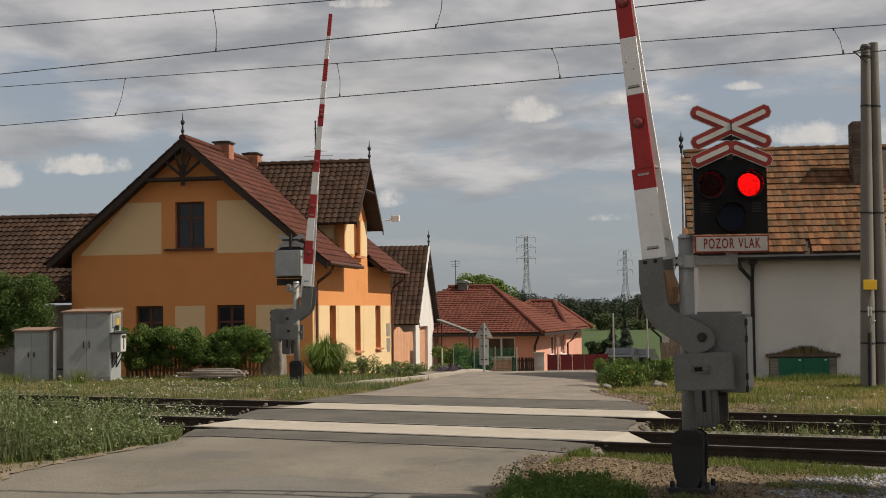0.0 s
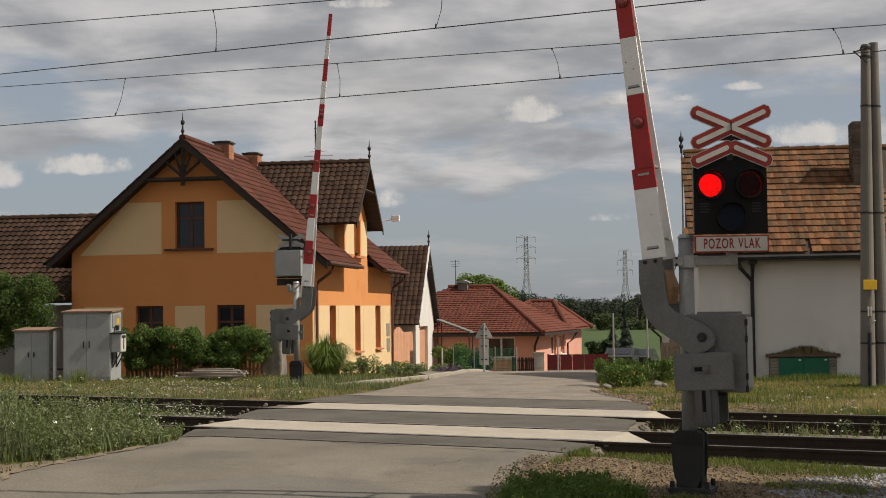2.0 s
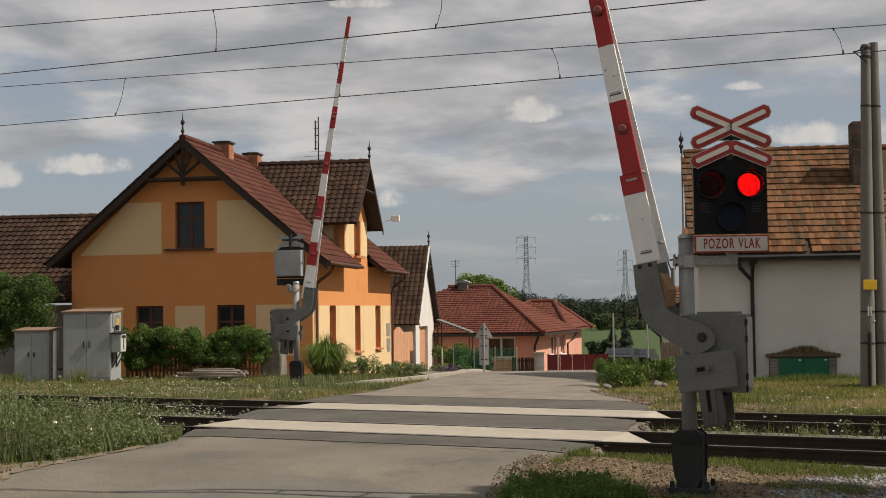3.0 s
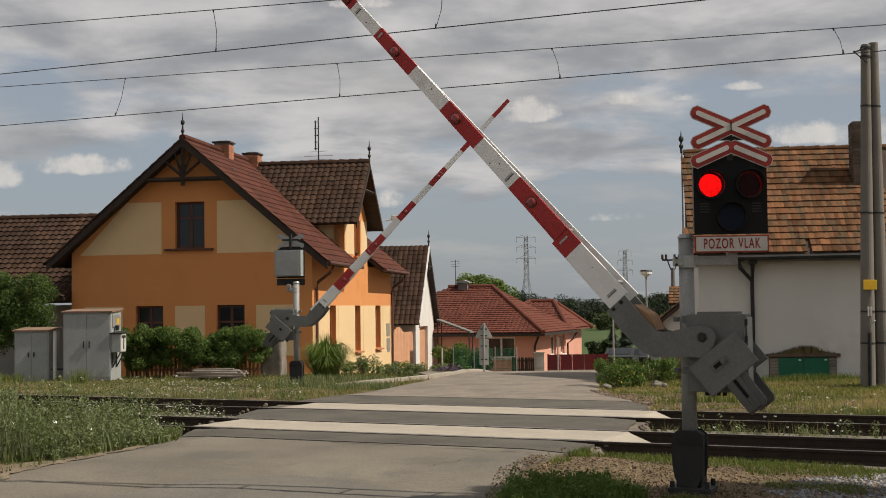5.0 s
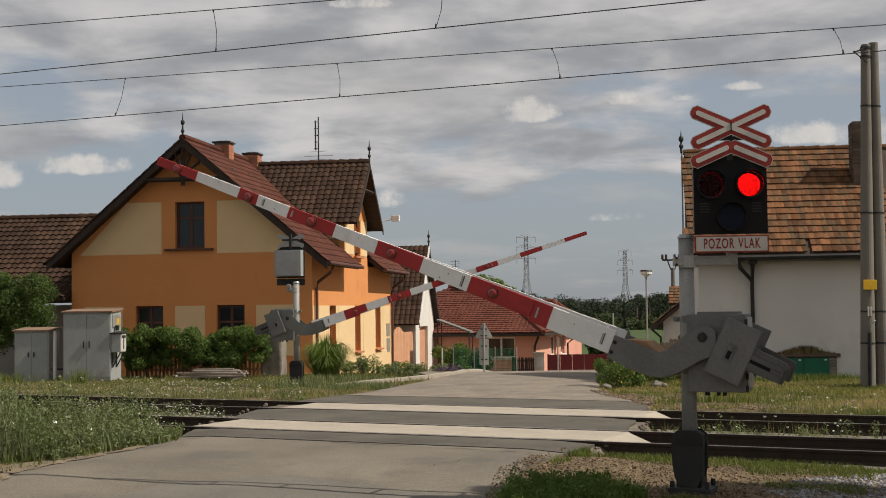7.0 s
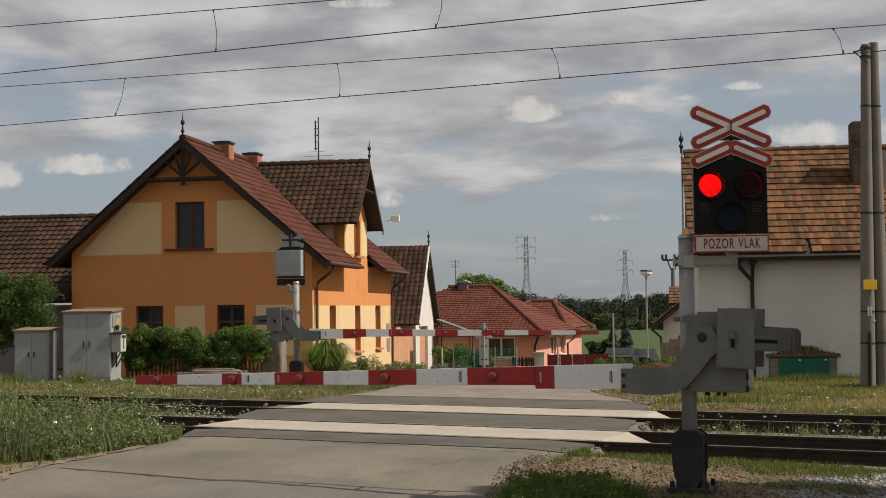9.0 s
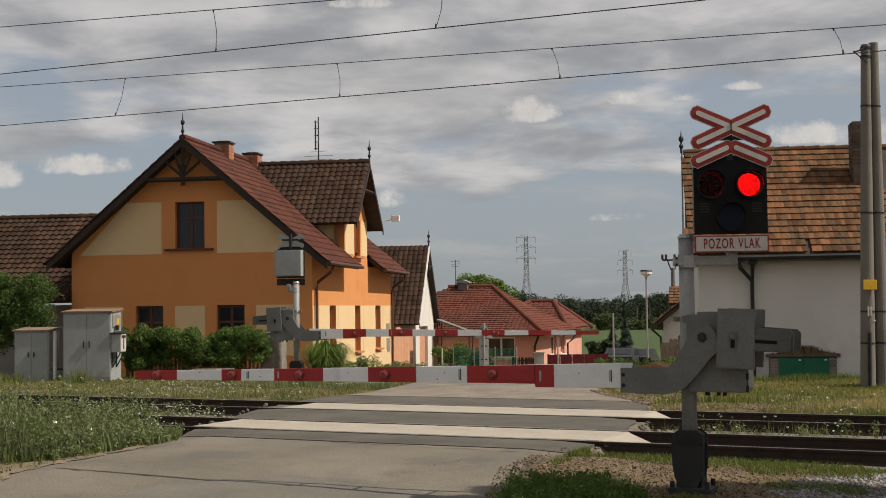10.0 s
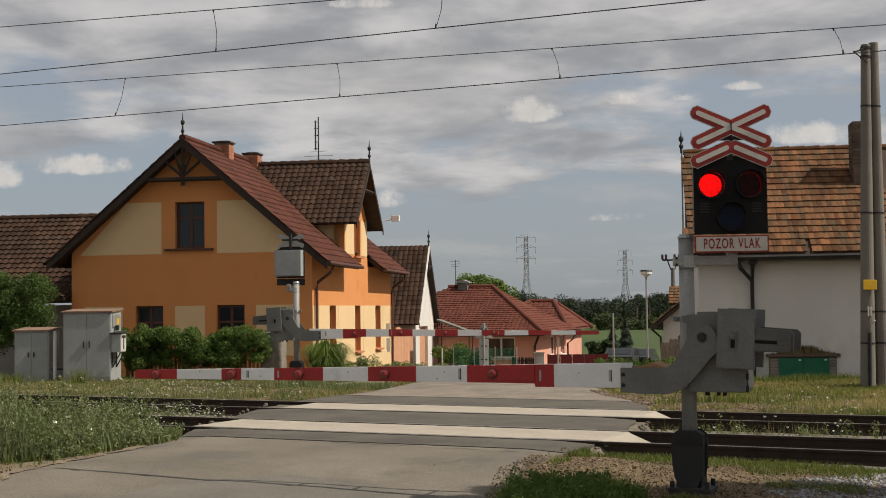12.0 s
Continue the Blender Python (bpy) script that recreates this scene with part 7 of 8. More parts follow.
def leaf_cloud(rng, centers, radii, count, size, flat=0.9):
    """Leaf quads scattered through overlapping lumps: arrays of verts and faces."""
    centers, radii = np.array(centers, float), np.array(radii, float)
    pick = rng.integers(0, len(centers), count)
    d = rng.normal(size=(count, 3))
    d /= np.linalg.norm(d, axis=1)[:, None]
    rr = rng.random(count) ** 0.33
    rr = 0.55 * rr + 0.45 * rng.random(count) ** 0.2
    c = centers[pick] + d * radii[pick] * rr[:, None]
    nrm = d + rng.normal(size=(count, 3)) * 0.7
    nrm[:, 2] += 0.35
    nrm /= np.linalg.norm(nrm, axis=1)[:, None]
    a = np.cross(nrm, rng.normal(size=(count, 3)))
    a /= np.linalg.norm(a, axis=1)[:, None]
    b = np.cross(nrm, a)
    s = size * (0.6 + 0.8 * rng.random(count))[:, None]
    v = np.stack([c - a * s, c + b * s * 0.45 + nrm * s * .12, c + a * s, c - b * s * 0.45 + nrm * s * .12], 1)
    return v.reshape(-1, 3), np.arange(count * 4).reshape(-1, 4)


def lumps(rng, x0, x1, y0, y1, z0, z1, n, r0, r1):
    cs, rs = [], []
    for _ in range(n):
        r = rng.uniform(r0, r1)
        cs.append((rng.uniform(x0, x1), rng.uniform(y0, y1), rng.uniform(z0, z1)))
        rs.append((r, r, r * rng.uniform(.7, 1.0)))
    return cs, rs


def make_plant(name, m, label, category, seed, lump, count, size, material, trunk=0.0, group="", twigs=8, flowers=0, flower_mat=None):
    rng = np.random.default_rng(seed)
    t = thing(name, m, label, category, group)
    cs, rs = lumps(rng, *lump)
    bm = B()
    if trunk:
        top = max(c[2] for c in cs)
        tube(bm, (0, 0, -.1), (0.05, 0, top * .45), trunk, trunk * .75, 10)
        for c in cs[:14]:
            p = Vector((0.05, 0, top * rng.uniform(.3, .45)))
            q = Vector(c)
            mid = (p + q) / 2 + Vector((0, 0, -.08))
            tube(bm, p, mid, trunk * .5, trunk * .35, 6), tube(bm, mid, q, trunk * .35, trunk * .1, 6)
    else:
        for c in cs[:twigs]:
            tube(bm, (c[0] * .7, c[1] * .7, -.05), c, .018, .008, 5)
    part("trunk" if trunk else "stems", bm, M["bark"], t, kind="" if trunk else "stuff")
    v, f = leaf_cloud(rng, cs, rs, count, size)
    v[:, 2] = np.maximum(v[:, 2], 0.0)
    ob = new("crown", mesh_np("crown", v, f, material))
    ob.parent = t
    if flowers:
        v, f = leaf_cloud(rng, cs, [tuple(np.array(r) * 1.08) for r in rs], flowers, size * .8)
        ob = new("blossoms", mesh_np("blossoms", v, f, flower_mat))
        ob.parent = t
        tagged(ob, kind="stuff")
    return t


make_plant("hedge_shrub", pose(-8.1, 37.2, -.1), "dense dark green shrub hedge in front of the fence", "shrub", 1, (-1.15, 1.0, -.4, .4, .42, 1.36, 85, .12, .32), 30000, .033, M["leaf"], group="garden shrubs")
make_plant("hedge_shrub", pose(-6.4, 37.1, -.1), "leafy green shrub hedge sagging towards the gate pillar", "shrub", 2, (-1.0, 1.35, -.4, .4, .40, 1.32, 90, .12, .32), 30000, .033, M["leaf"], group="garden shrubs")
make_plant("garden_tree", pose(-12.75, 39.0, -.1), "broad light green shrub tree at the garden wall", "tree", 3, (-.8, .8, -.7, .7, 1.0, 2.95, 64, .26, .5), 34000, .036, M["leafmid"], .1, "garden shrubs")
make_plant("garden_tree", pose(-14.2, 39.6, -.1), "light green garden tree beside the other", "tree", 4, (-.8, .7, -.7, .7, 0.9, 2.8, 52, .26, .5), 24000, .036, M["leafmid"], .1, "garden shrubs")
make_plant("flower_shrub", pose(4.05, 29.6, -.05), "small yellow-green flowering shrub among rocks at the roadside", "shrub", 5, (-.4, .5, -.3, .3, .1, .42, 16, .14, .25), 3600, .028, M["leaf"], 0, "roadside shrubs", 8, 130, M["flowery"])
make_plant("flower_shrub", pose(4.6, 32.0, -.05), "dark bushy shrub at the corner of the street", "shrub", 6, (-.9, 1.0, -.5, .5, .08, .50, 44, .1, .24), 7000, .030, M["leaf"], 0, "roadside shrubs")
make_plant("flower_shrub", pose(6.0, 33.0, -.05), "straggly dry shrub beside the board fence", "shrub", 7, (-.4, .4, -.3, .3, .08, .42, 16, .1, .2), 1500, .03, M["dry"], 0, "roadside shrubs")
for i, (x, y, z, w, hh) in enumerate(((-1.35, 39.6, -.15, .5, .28), (-1.9, 37.2, -.1, .8, .5), (-2.7, 37.3, -.1, .6, .45), (-1.1, 36.6, -.1, .5, .3), (-2.3, 38.0, -.1, .55, .35), (-.45, 41.0, -.2, .5, .22))):
    make_plant("border_plant", pose(x, y, z), "low green border plant along the house wall", "plant", 20 + i, (-w, w, -.25, .25, .05, hh, 12, .1, .2), 1500, .030, M["weed"] if i % 2 else M["leafyew"], 0, "border plants")
make_plant("lavender", pose(0.12, 38.5, -.15), "low purple-grey lavender clump at the kerb", "plant", 24, (-.35, .35, -.25, .25, .05, .22, 10, .1, .18), 1200, .03, surf("lavender", (.10, .075, .10), (.14, .11, .14), 3, .8, 0, 0, 30), 0, "border plants")
make_plant("garden_hedge", pose(1.7, 53.5, -.95), "clipped dark green garden hedge behind a wire fence", "hedge", 8, (-1.3, .10, -.3, .3, .2, .95, 34, .24, .38), 7000, .05, M["leafdark"], 0, "street hedges")
make_plant("garden_hedge", pose(0.3, 52.5, -.9), "overgrown green hedge before the pink house", "hedge", 9, (-.6, .6, -.3, .3, .2, 1.1, 18, .28, .4), 3000, .06, M["leaf"], 0, "street hedges")
make_plant("garden_hedge", pose(9.6, 80.0, terrain(9.6, 80)), "dark conifer hedge at the field edge", "hedge", 10, (-.75, .6, -.4, .4, .3, 1.65, 28, .3, .42), 4200, .09, M["leafdark"], 0, "street hedges")
make_plant("broadleaf_tree", pose(2.6, 85, -2.1), "round green tree rising behind the pink roof", "tree", 11, (-1.35, 1.75, -1.2, 1.2, 2.6, 5.75, 60, .5, .8), 15000, .105, M["leafyew"], .22, "village trees")
make_plant("broadleaf_tree", pose(0.6, 88, -2.1), "green tree behind the houses", "tree", 12, (-1.2, 1.2, -1, 1, 2.4, 4.2, 30, .6, .9), 4000, .17, M["leafyew"], .2, "village trees")
# stands out of view; added only to cast shade on the near verge
make_plant("broadleaf_tree", pose(6.6, 12.75, -.15), "unseen leafy tree added to shade the verge", "tree", 13, (0.45, 3.5, -2.2, .0, 5.5, 7.6, 110, .45, .7), 30000, .11, M["leaf"], .12, "village trees")


def make_conifer(m, h, r, seed, label):
    rng = np.random.default_rng(seed)
    t = thing("young_spruce", m, label, "conifer", "young conifers")
    bm = B()
    tube(bm, (0, 0, -.1), (0, 0, h * .95), .05, .015, 8)
    part("trunk", bm, M["bark"], t)
    n = 6500
    f = rng.random(n) ** .7
    z = h * (1 - f * .94)
    tier = 0.75 + .25 * np.cos(z / h * 40)
    rad = r * f * tier * (0.45 + .55 * rng.random(n))
    a = rng.random(n) * 2 * math.pi
    c = np.stack([rad * np.cos(a), rad * np.sin(a), z - rad * .25], 1)
    d = np.stack([np.cos(a), np.sin(a), -.25 + .2 * rng.normal(size=n)], 1)
    w = np.stack([-np.sin(a), np.cos(a), np.zeros(n)], 1)
    s = .11
    v = np.stack([c - d * s - w * s * .35, c - d * s + w * s * .35, c + d * s + w * s * .15, c + d * s - w * s * .15], 1).reshape(-1, 3)
    ob = new("crown", mesh_np("crown", v, np.arange(n * 4).reshape(-1, 4), M["spruce"]))
    ob.parent = t


make_conifer(pose(10.35, 80, terrain(10.6, 80)), 2.7, 1.15, 31, "young dark spruce at the field edge")
make_conifer(pose(11.55, 82, terrain(11.5, 82)), 2.6, 1.1, 32, "second young dark spruce")
make_conifer(pose(11.0, 79, terrain(11, 79)), 3.0, 1.25, 33, "slender grey-green young conifer")


def make_forest():
    rng = np.random.default_rng(77)
    cs, rs = [], []
    for _ in range(520):
        y = rng.uniform(250, 330)
        x = rng.uniform(-60, 130)
        hgt = rng.uniform(4.6, 6.6) * (0.9 + 0.25 * math.sin(x * .09) ** 2)
        for k in range(4):
            r = rng.uniform(1.1, 2.0)
            cs.append((x + rng.uniform(-2, 2), y + rng.uniform(-2, 2), -2.1 + hgt * rng.uniform(.2, .86)))
            rs.append((r, r, r * .9))
    v, f = leaf_cloud(rng, cs, rs, 330000, .24)
    ob = new("forest", mesh_np("forest", v, f, M["leaffar"]))
    tagged(ob, "dark green belt of far woodland beyond the fields", "forest", kind="stuff")
    bm = B()
    for _ in range(260):
        x, y = rng.uniform(-60, 130), rng.uniform(255, 330)
        tube(bm, (x, y, -2.0), (x, y, 1.5), .22, .12, 5)
    solo("forest_trunks", bm, M["bark"], "dark trunks of the far woodland", "forest", kind="stuff")
    cs, rs = [], []
    for _ in range(60):
        x, y = rng.uniform(24, 60), rng.uniform(205, 240)
        r = rng.uniform(1.0, 2.2)
        cs.append((x, y, -2.1 + rng.uniform(.3, 1.6))), rs.append((r, r, r * .9))
    v, f = leaf_cloud(rng, cs, rs, 16000, .3)
    ob = new("field_bushes", mesh_np("field_bushes", v, f, leaf_mat("leaf_bushes", (0.03, 0.045, 0.017), (0.055, 0.075, 0.027), 0.45, 0.1)))
    tagged(ob, "green bushes along the far field edge", "bushes", kind="stuff")
    bm = B()
    span(bm, (26.5, 232, -2.15), (36, 246, -1.7))
    solo("stubble_field", bm, M["dry"], "pale strip of ripe field before the woods", "field", kind="structure")


make_forest()

# ---- grasses and weeds ----


def blades(rng, xs, ys, hs, width, lean, mat, name, label, category, per=1):
    n = len(xs)
    a = rng.random(n) * 2 * math.pi
    la = rng.random(n) * 2 * math.pi
    zs = np.array([ground_z(x, y) for x, y in zip(xs, ys)])
    base = np.stack([xs, ys, zs - .02], 1)
    w = np.stack([np.cos(a), np.sin(a), np.zeros(n)], 1) * (width * (.6 + .8 * rng.random(n)))[:, None]
    d = np.stack([np.cos(la), np.sin(la), np.zeros(n)], 1) * (hs * lean * rng.random(n))[:, None]
    up = np.zeros((n, 3))
    up[:, 2] = hs
    v = np.stack([base - w, base + w, base + up * .6 + d * .4 + w * .7, base + up * .6 + d * .4 - w * .7, base + up + d], 1)
    k = np.arange(n)[:, None] * 5
    tri = np.concatenate([k + np.array([[0, 1, 2]]), k + np.array([[0, 2, 3]]), k + np.array([[3, 2, 4]])])
    ob = new(name, mesh_np(name, v.reshape(-1, 3), tri, mat))
    tagged(ob, label, category, kind="stuff")


def scatter(rng, n, x0, x1, y0, y1, ok):
    xs, ys = rng.uniform(x0, x1, n), rng.uniform(y0, y1, n)
    keep = np.array([ok(x, y) for x, y in zip(xs, ys)])
    return xs[keep], ys[keep]


def in_track(x, y, lo, hi):
    return lo < across(x, y) < hi


def patch(x, y, s=0.5, o=0.0):
    return noise.noise(Vector((x * s + o, y * s, 0.3)))


def make_grass():
    rng = np.random.default_rng(11)
    def bare_shoulder(x, y):
        return x > 2.5 and 22.9 < across(x, y) < 26.4 + .5 * patch(x, y, .9, 3) and x < 6.0 + 1.2 * patch(x, y, .7, 1)
    def open_ground(x, y):
        return not (bare_shoulder(x, y) and patch(x, y, 2.6, 5) < .3) and not on_road(x, y, 0.05 + .25 * max(0, patch(x, y, 1.3))) and not in_track(x, y, 15.9, 22.4)
    # short turf everywhere near the crossing
    xs, ys = scatter(rng, 150000, -15, 12, 21, 40, lambda x, y: open_ground(x, y) and patch(x, y, .45, 7) > -.5)
    blades(rng, xs, ys, rng.uniform(.03, .11, len(xs)), .006, .9, M["grass"], "turf", "short green verge grass beyond the tracks", "grass")
    xs, ys = scatter(rng, 42000, -15, 12, 21, 40, lambda x, y: open_ground(x, y) and patch(x, y, .6, 3) > 0.02)
    blades(rng, xs, ys, rng.uniform(.04, .2, len(xs)), .004, .9, M["dry"], "dry_grass", "dry yellow grass beyond the tracks", "grass")
    def house_verge(x, y):
        return open_ground(x, y) and across(x, y) > 22.6 and x > 3.4
    xs, ys = scatter(rng, 60000, 3.4, 12, 21, 32, lambda x, y: house_verge(x, y) and patch(x, y, .5, 4) > -.15)
    blades(rng, xs, ys, rng.uniform(.03, .09, len(xs)), .009, 1.2, M["grass"], "turf", "short yellow-green verge grass before the white house", "grass")
    xs, ys = scatter(rng, 45000, 3.4, 12, 21, 32, lambda x, y: house_verge(x, y) and patch(x, y, .7, 8) > -.1)
    blades(rng, xs, ys, rng.uniform(.03, .10, len(xs)), .008, 1.6, M["dry"], "dry_grass", "straw-coloured mown grass before the white house", "grass")
    # near verge on the right: strip by the rail, thin elsewhere
    def strip(x, y):
        d = across(x, y)
        return open_ground(x, y) and x > .3 and (15.0 + .6 * patch(x, y, 1.2) < d < 15.95 or patch(x, y, 1.1, 5) > .36)
    xs, ys = scatter(rng, 130000, .3, 8, 11.5, 19, strip)
    blades(rng, xs, ys, rng.uniform(.025, .11, len(xs)), .005, .8, M["grass"], "turf", "short grass strip beside the rail", "grass")
    # dark weed clump at the road edge
    xs, ys = scatter(rng, 9000, .3, 2.2, 12.0, 14.4, lambda x, y: not on_road(x, y, .02) and (x - 1.05) ** 2 / .55 + (y - 12.9) ** 2 / 1.4 < 1 + patch(x, y, 2) * .8)
    blades(rng, xs, ys, rng.uniform(.08, .30, len(xs)), .008, .8, M["leaf"], "weed_clump", "weed clump at the edge of the asphalt", "weeds")
    cs = [(x, y, ground_z(x, y) + rng.uniform(.05, .24)) for x, y in zip(xs[:600], ys[:600])]
    v, f = leaf_cloud(rng, cs, [(.05, .05, .05)] * len(cs), len(cs) * 9, .022)
    tagged(new("weed_leaves", mesh_np("weed_leaves", v, f, M["leaf"])), "small dark leaves of the weed clump", "weeds", kind="stuff")
    # left: tall grey-green weeds between road and track
    def left_weeds(x, y):
        return x < edge_at(ROAD_L, y) - .08 + .35 * patch(x, y, 1.1) and across(x, y) < 16.1 and y > 12.5 and not (y < 16.3 + .35 * patch(x, y, .9) and x > -5.9 - .5 * patch(x, y, 1.3)) and y > 15.4 + .3 * patch(x, y, .8)
    def tall(x, y):
        d = edge_at(ROAD_L, y) - x
        return (.42 + 1.5 * max(0, patch(x, y, .9, 2) + .3)) * min(1.0, .3 + .75 * max(d, 0)) * (1.25 if x < -6 else 1.0)
    xs, ys = scatter(rng, 44000, -13, -3.0, 12.5, 24, left_weeds)
    hs = rng.uniform(.16, .66, len(xs)) * np.array([tall(x, y) for x, y in zip(xs, ys)])
    blades(rng, xs, ys, hs, .0065, .55, M["weed"], "tall_weeds", "tall grey-green weeds beside the road", "weeds")
    xs, ys = scatter(rng, 26000, -13, -3.0, 12.5, 24, left_weeds)
    blades(rng, xs, ys, rng.uniform(.06, .2, len(xs)), .008, .9, M["grass"], "tall_weeds", "green grass among the tall weeds", "weeds")
    xs, ys = scatter(rng, 9000, -7.0, -3.6, 13.0, 18.8, lambda x, y: -.02 < edge_at(ROAD_L, y) - x < .9 and patch(x, y, 2.2, 4) > .12)
    blades(rng, xs, ys, rng.uniform(.03, .15, len(xs)), .006, .9, M["grass"], "edge_grass", "short grass creeping over the sandy road edge", "grass")
    # between and beside the tracks
    def bed(x, y):
        return (in_track(x, y, 18.3, 19.95) or in_track(x, y, 21.9, 23.2) or (in_track(x, y, 15.5, 16.2) and x < 0)) and not on_road(x, y, .25) and patch(x, y, .8, 1) > -.15
    xs, ys = scatter(rng, 70000, -16, 12, 12, 33, bed)
    blades(rng, xs, ys, rng.uniform(.08, .36, len(xs)), .006, .8, M["weed"], "track_weeds", "weeds growing between the two tracks", "weeds")
    xs, ys = scatter(rng, 30000, -16, 12, 12, 33, bed)
    blades(rng, xs, ys, rng.uniform(.1, .42, len(xs)), .004, .6, M["dry"], "track_weeds", "dry stalks between the two tracks", "weeds")
    # leafy stems: small leaves up each tall weed
    def leafy(cond, n, x0, x1, y0, y1, h0, h1, mat, name, label, size, high=False):
        xs, ys = scatter(rng, n, x0, x1, y0, y1, cond)
        cs, rs = [], []
        for x, y in zip(xs, ys):
            h = rng.uniform(h0, h1) * (tall(x, y) if high else 1.0)
            z = ground_z(x, y)
            for k in range(3):
                cs.append((x + rng.uniform(-.04, .04), y + rng.uniform(-.04, .04), z + h * (.3 + .3 * k)))
                rs.append((.07, .07, h * .2))
        v, f = leaf_cloud(rng, cs, rs, len(cs) * 13, size)
        ob = new(name, mesh_np(name, v, f, mat))
        tagged(ob, label, "weeds", kind="stuff")
    leafy(left_weeds, 7500, -13, -3.0, 12.5, 24, .25, .68, M["weed"], "leafy_weeds", "leafy grey-green weeds beside the road", .025, True)
    leafy(lambda x, y: bed(x, y) and x < -2, 2800, -14, -3, 17, 30, .2, .5, M["weed"], "leafy_weeds", "leafy weeds between the tracks", .02)
    leafy(lambda x, y: bed(x, y) and x > 2 and patch(x, y, .9, 6) > 0, 900, 2, 9, 12, 24, .15, .42, M["weed"], "leafy_weeds", "leafy weeds beside the far track", .02)
    # fallen leaves and bits on the bare soil
    xs, ys = scatter(rng, 6000, .4, 7, 12.5, 17, lambda x, y: not on_road(x, y, -.1) and across(x, y) < 15.6)
    v, f = leaf_cloud(rng, [(x, y, ground_z(x, y) + .012) for x, y in zip(xs, ys)], [(.02, .02, .006)] * len(xs), len(xs), .018)
    tagged(new("leaf_litter", mesh_np("leaf_litter", v, f, M["litter"])), "dry fallen leaves and bits on the bare soil", "leaf litter", kind="stuff")
    # white flower heads
    def heads(cond, n, x0, x1, y0, y1, h0, h1, r, label):
        xs, ys = scatter(rng, n, x0, x1, y0, y1, cond)
        cs = [(x, y, ground_z(x, y) + rng.uniform(h0, h1)) for x, y in zip(xs, ys)]
        v, f = leaf_cloud(rng, cs, [(r, r, r * .4)] * len(cs), len(cs) * 9, r * .55)
        ob = new("wild_flowers", mesh_np("wild_flowers", v, f, M["flower"]))
        tagged(ob, label, "flowers", kind="stuff")
    heads(lambda x, y: bed(x, y) and patch(x, y, 1.4, 2) > -.3, 3600, -7.2, -3.6, 17, 29, .12, .38, .017, "dense small white flowers beside the crossing slabs")
    heads(lambda x, y: bed(x, y) and x < -2.5, 350, -12, -3, 18, 30, .18, .4, .022, "small white flowers in the weeds between the tracks")
    heads(lambda x, y: bed(x, y) and x > 2, 260, 2, 9, 12, 24, .15, .42, .026, "white umbel flowers between the tracks")
    heads(lambda x, y: bed(x, y) and x > 5.6, 380, 5.6, 9, 12, 24, .15, .40, .024, "dense white flower heads beside the far track")
    heads(lambda x, y: open_ground(x, y) and patch(x, y, .5, 9) > .1, 90, -14, -2, 24, 34, .12, .35, .03, "white yarrow heads in the meadow strip")
    heads(lambda x, y: left_weeds(x, y), 60, -9, -4, 13, 18, .3, .5, .035, "white yarrow heads among the tall weeds")
    # tufts of taller yellowish weeds before the cabinets, at the posts and along the far verge
    for k, (cx, cy, rx, ry, n_, h0, h1) in enumerate(((-9.75, 34.9, .25, .2, 170, .18, .5), (-11.9, 35.2, .6, .2, 420, .12, .35), (-3.6, 31.3, .6, .25, 500, .1, .32), (-1.9, 30.6, 1.0, .5, 1500, .08, .22), (-2.6, 33.5, 1.2, .5, 1500, .1, .26), (5.2, 24.6, 1.6, .2, 700, .08, .3), (8.6, 31.2, 2.2, .3, 2200, .06, .24))):
        xs, ys = cx + rng.normal(size=n_) * rx * .6, cy + rng.normal(size=n_) * ry * .6
        ok = np.array([not on_road(x, y, .02) for x, y in zip(xs, ys)])
        xs, ys = xs[ok], ys[ok]
        blades(rng, xs, ys, rng.uniform(h0, h1, len(xs)), .007, .6, M["weed"] if k in (2, 3, 4) else M["grass"], "grass_tuft", "tuft of taller verge grass beyond the tracks", "grass")
    # clump of ornamental reed grass by the house
    t = thing("reed_grass", pose(-3.25, 35.8, -.05), "arching clump of tall green reed grass", "ornamental grass")
    n = 1300
    a, sp = rng.random(n) * 2 * math.pi, rng.random(n) ** .6
    h = rng.uniform(.55, 1.4, n)
    c = np.stack([np.cos(a) * sp * .3, np.sin(a) * sp * .3, np.zeros(n)], 1)
    o = np.stack([np.cos(a), np.sin(a), np.zeros(n)], 1) * (sp * .85)[:, None]
    w = np.stack([-np.sin(a), np.cos(a), np.zeros(n)], 1) * .008
    up = np.zeros((n, 3))
    up[:, 2] = h
    dr = (1.0 - .62 * sp ** 1.5)[:, None]
    v = np.stack([c - w, c + w, c + o * .42 + up * .68 + w, c + o * .42 + up * .68 - w, c + o + up * dr], 1)
    k = np.arange(n)[:, None] * 5
    tri = np.concatenate([k + np.array([[0, 1, 2]]), k + np.array([[0, 2, 3]]), k + np.array([[3, 2, 4]])])
    ob = new("blades", mesh_np("blades", v.reshape(-1, 3), tri, M["leafyew"]))
    ob.parent = t
    tagged(ob, kind="stuff")


make_grass()


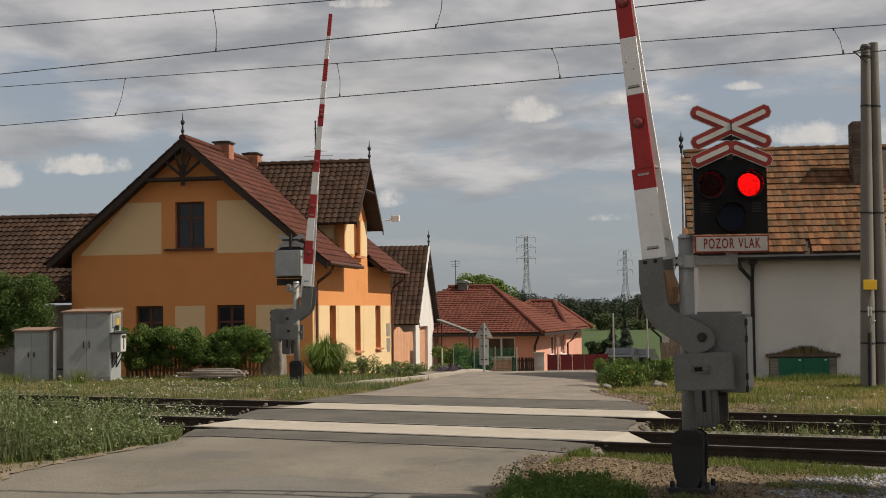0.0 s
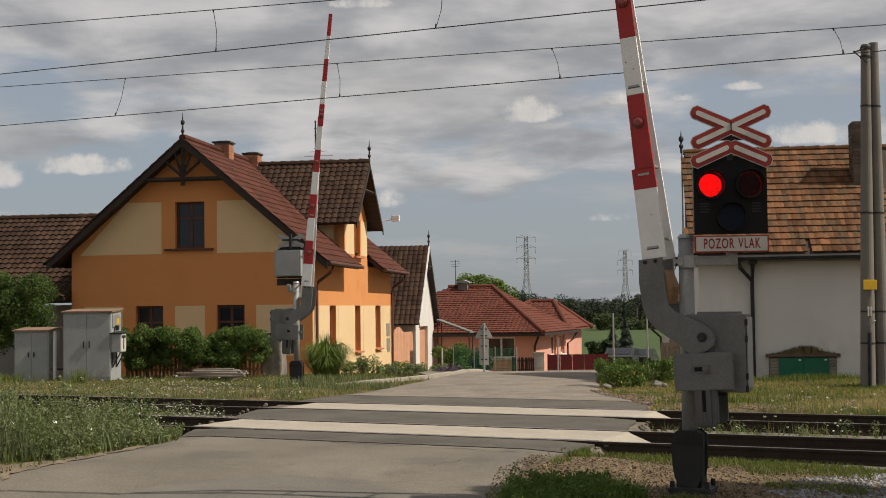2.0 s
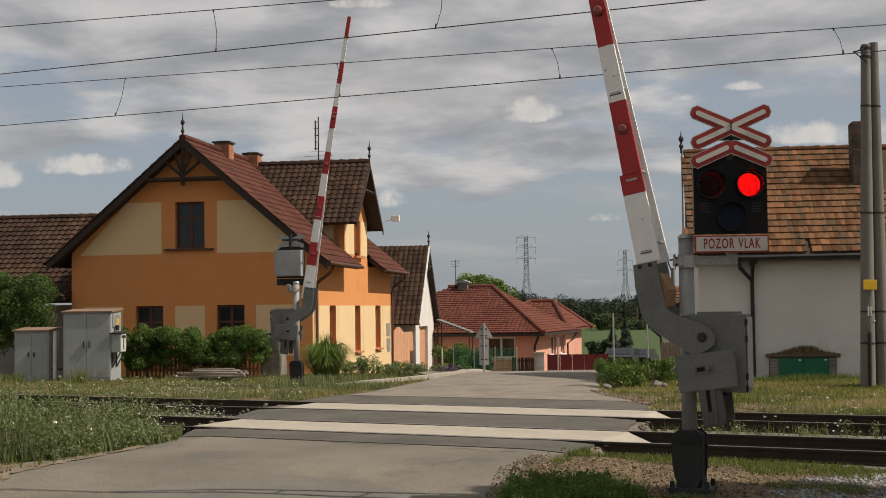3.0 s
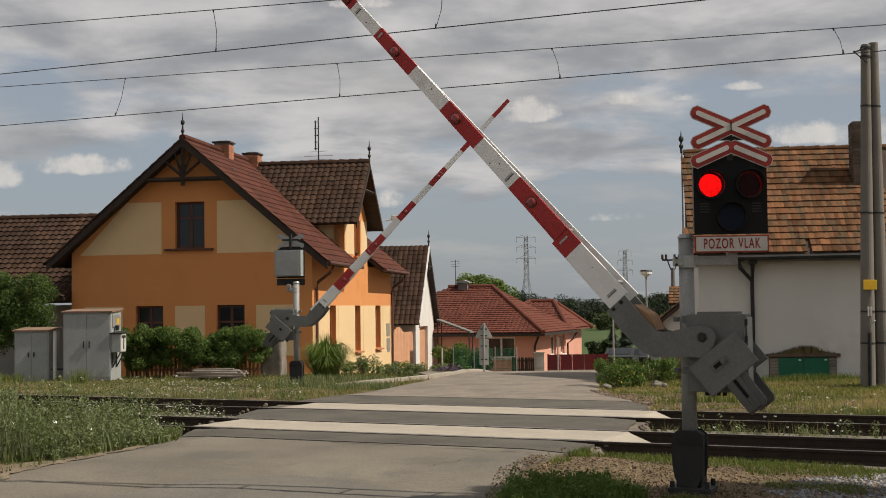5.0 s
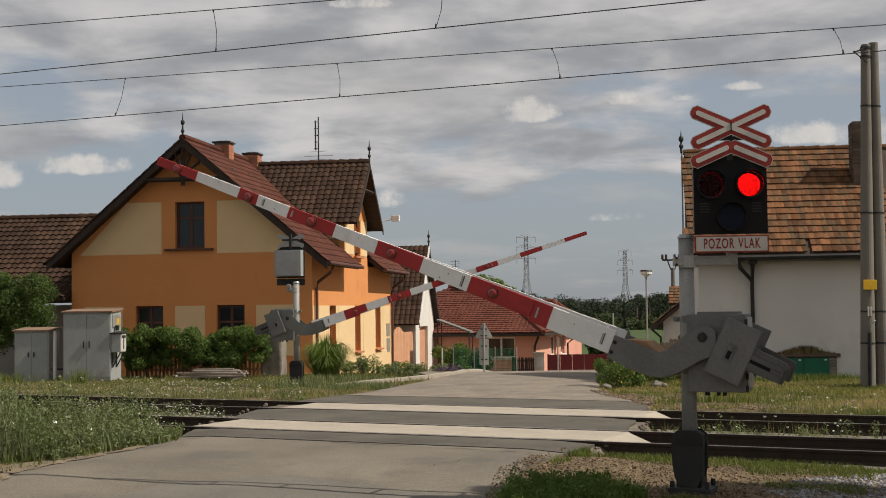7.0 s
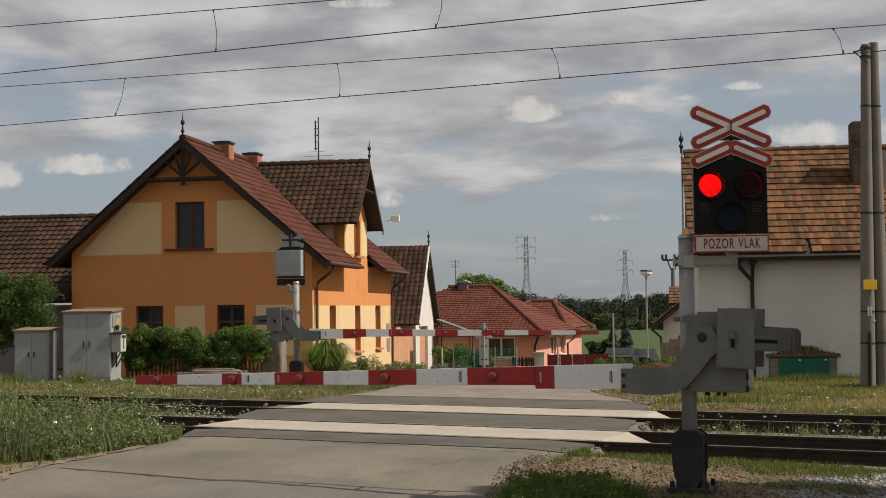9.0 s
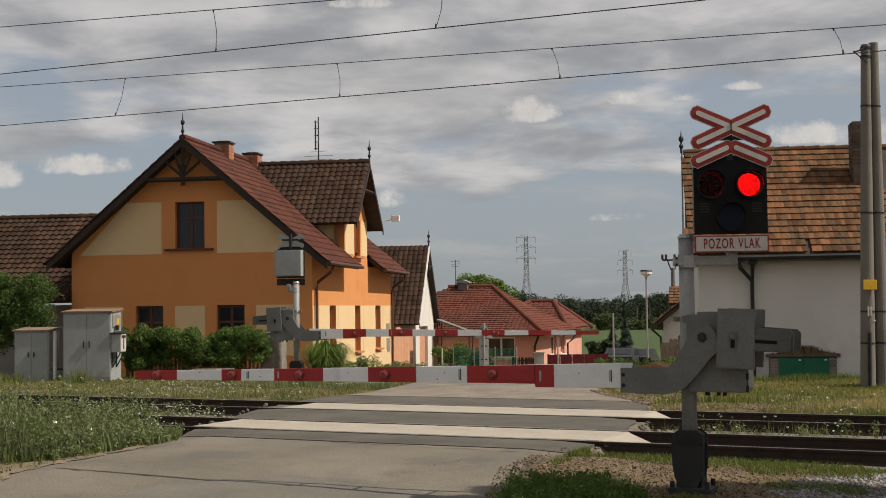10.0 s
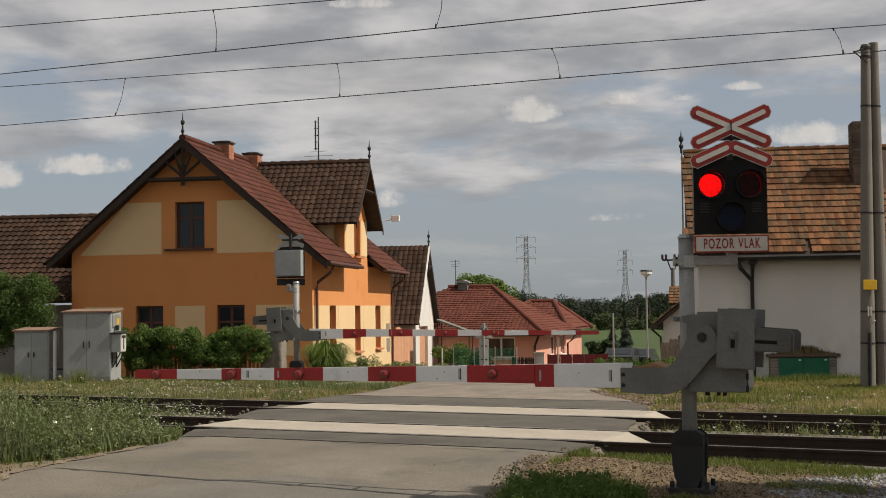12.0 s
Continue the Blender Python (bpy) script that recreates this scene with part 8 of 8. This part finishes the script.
def make_stones():
    rng = np.random.default_rng(5)
    ico = bmesh.new()
    bmesh.ops.create_icosphere(ico, subdivisions=1, radius=1.0)
    iv = np.array([v.co[:] for v in ico.verts])
    fi = np.array([[v.index for v in f.verts] for f in ico.faces])
    ico.free()
    def field_of(name, label, n, x0, x1, y0, y1, ok, r0, r1, mat):
        xs, ys = scatter(rng, n, x0, x1, y0, y1, ok)
        vs, fs = [], []
        for i, (x, y) in enumerate(zip(xs, ys)):
            r = rng.uniform(r0, r1) * np.array([rng.uniform(.7, 1.3), rng.uniform(.7, 1.3), rng.uniform(.5, .9)])
            q = iv * r * rng.uniform(.8, 1.2, (len(iv), 1))
            a = rng.random() * 6.28
            rot = np.array([[math.cos(a), -math.sin(a), 0], [math.sin(a), math.cos(a), 0], [0, 0, 1]])
            vs.append(q @ rot.T + np.array((x, y, ground_z(x, y) + r[2] * .3)))
            fs.append(fi + i * len(iv))
        ob = new(name, mesh_np(name, np.concatenate(vs), np.concatenate(fs), mat))
        tagged(ob, label, "stones", kind="stuff")
    field_of("ballast_stones", "brown-grey ballast stones of the track bed", 9000, -14, 10, 12, 30, lambda x, y: in_track(x, y, 15.9, 22.4) and not on_road(x, y, .1), .02, .045, M["ballast"])
    field_of("gravel", "loose brown grit and gravel beside the barrier", 15000, .4, 7, 11.3, 16, lambda x, y: not on_road(x, y, -.25) and across(x, y) < 15.3 and patch(x, y, .9, 4) > -.5, .004, .018, M["grit"])
    field_of("gravel", "pale grit on the sandy road edge", 1500, -6.6, -4.3, 13.2, 17.6, lambda x, y: x < edge_at(ROAD_L, y) + .25 * patch(x, y, 2) and y < 17.4, .006, .02, M["grit"])
    field_of("gravel", "grey gravel spread before the rail", 9000, 3.3, 7.5, 12.0, 15.2, lambda x, y: (x - 5.6) ** 2 / 4.2 + (y - 13.4) ** 2 / 1.7 < 1 + .6 * patch(x, y, 1.5), .010, .026, M["greygravel"])
    field_of("gravel", "gravel shoulder beyond the tracks", 9000, 2.2, 7.0, 22, 29, lambda x, y: not on_road(x, y, -.3) and in_track(x, y, 23.0, 26.6), .008, .022, M["grit"])
    for i, (x, y, r) in enumerate(((3.6, 29.0, .10), (4.75, 29.3, .13), (4.9, 29.15, .08))):
        bm = B()
        bmesh.ops.create_icosphere(bm, subdivisions=2, radius=r)
        for v in bm.verts:
            v.co *= 1 + .6 * noise.noise(v.co * 9 + Vector((i, 0, 0)))
            v.co.z *= .6
        solo("rock", bm, M["polegrey"], "rough pale rock at the roadside", "rock", "roadside rocks", m=pose(x, y, r * .35))


make_stones()

# ---- what moves ----


def motions():
    near = [(0, 84.2), (2.55, 84.2), (2.7, 83.2), (2.8, 82.2), (2.9, 81.2), (3.0, 79.8), (3.1, 78.0), (3.2, 76.1), (3.6, 69.4), (4.2, 60.4), (4.8, 51.3), (5.0, 48.5), (5.5, 41.4), (6.0, 34.8), (6.5, 28.0), (7.0, 21.7), (7.2, 19.1), (7.8, 11.7), (8.4, 4.9), (8.8, 1.4), (8.9, 0.2), (9.0, -0.6), (9.1, -1.3), (9.2, -2.0), (9.3, -2.6), (9.4, -2.6), (9.5, -2.2), (9.6, -1.7), (9.7, -1.2), (9.8, -0.7), (9.9, -0.35), (10.0, -0.1), (10.2, 0.35), (10.5, 0.45), (11.0, 0.55), (11.6, 0.2), (12.0, 0.0)]
    walk(near_arm, [(t, pose(*near_pivot, 0, a, 0)) for t, a in near])
    far = [(0, 84.6), (2.55, 84.6), (2.7, 84.1), (2.8, 83.3), (2.9, 82.4), (3.0, 81.0), (3.1, 79.5), (3.2, 77.7), (3.6, 70.6), (4.2, 60.0), (4.8, 49.4), (5.0, 46.7), (5.5, 39.4), (6.0, 32.2), (6.5, 25.2), (7.0, 18.2), (7.2, 15.6), (7.8, 7.8), (8.3, 1.8), (8.6, 0.0), (12.0, 0.0)]
    walk(far_arm, [(t, pose(*far_pivot, 0, -a, 0)) for t, a in far])
    # the two lamps flash in turn: at each of these times the lit insert turns away and the other turns to the road
    turns = [0.42, 1.08, 1.78, 2.44, 3.17, 3.83, 4.50, 5.18, 5.93, 6.58, 7.27, 7.95, 8.63, 9.29, 10.05, 10.68, 11.40]
    for lamp, start in ((near_lamps[1], 0.0), (near_lamps[0], 180.0)):
        x, y, z = lamp.matrix_basis.translation
        rows, a = [(0.0, pose(x, y, z, 0, 0, start))], start
        for t in turns:
            for dt, k in ((-0.06, 0), (-0.02, 60), (0.02, 120), (0.06, 180)):
                rows.append((t + dt, pose(x, y, z, 0, 0, a + k)))
            a += 180
        rows.append((12.0, pose(x, y, z, 0, 0, a)))
        walk(lamp, rows)


motions()
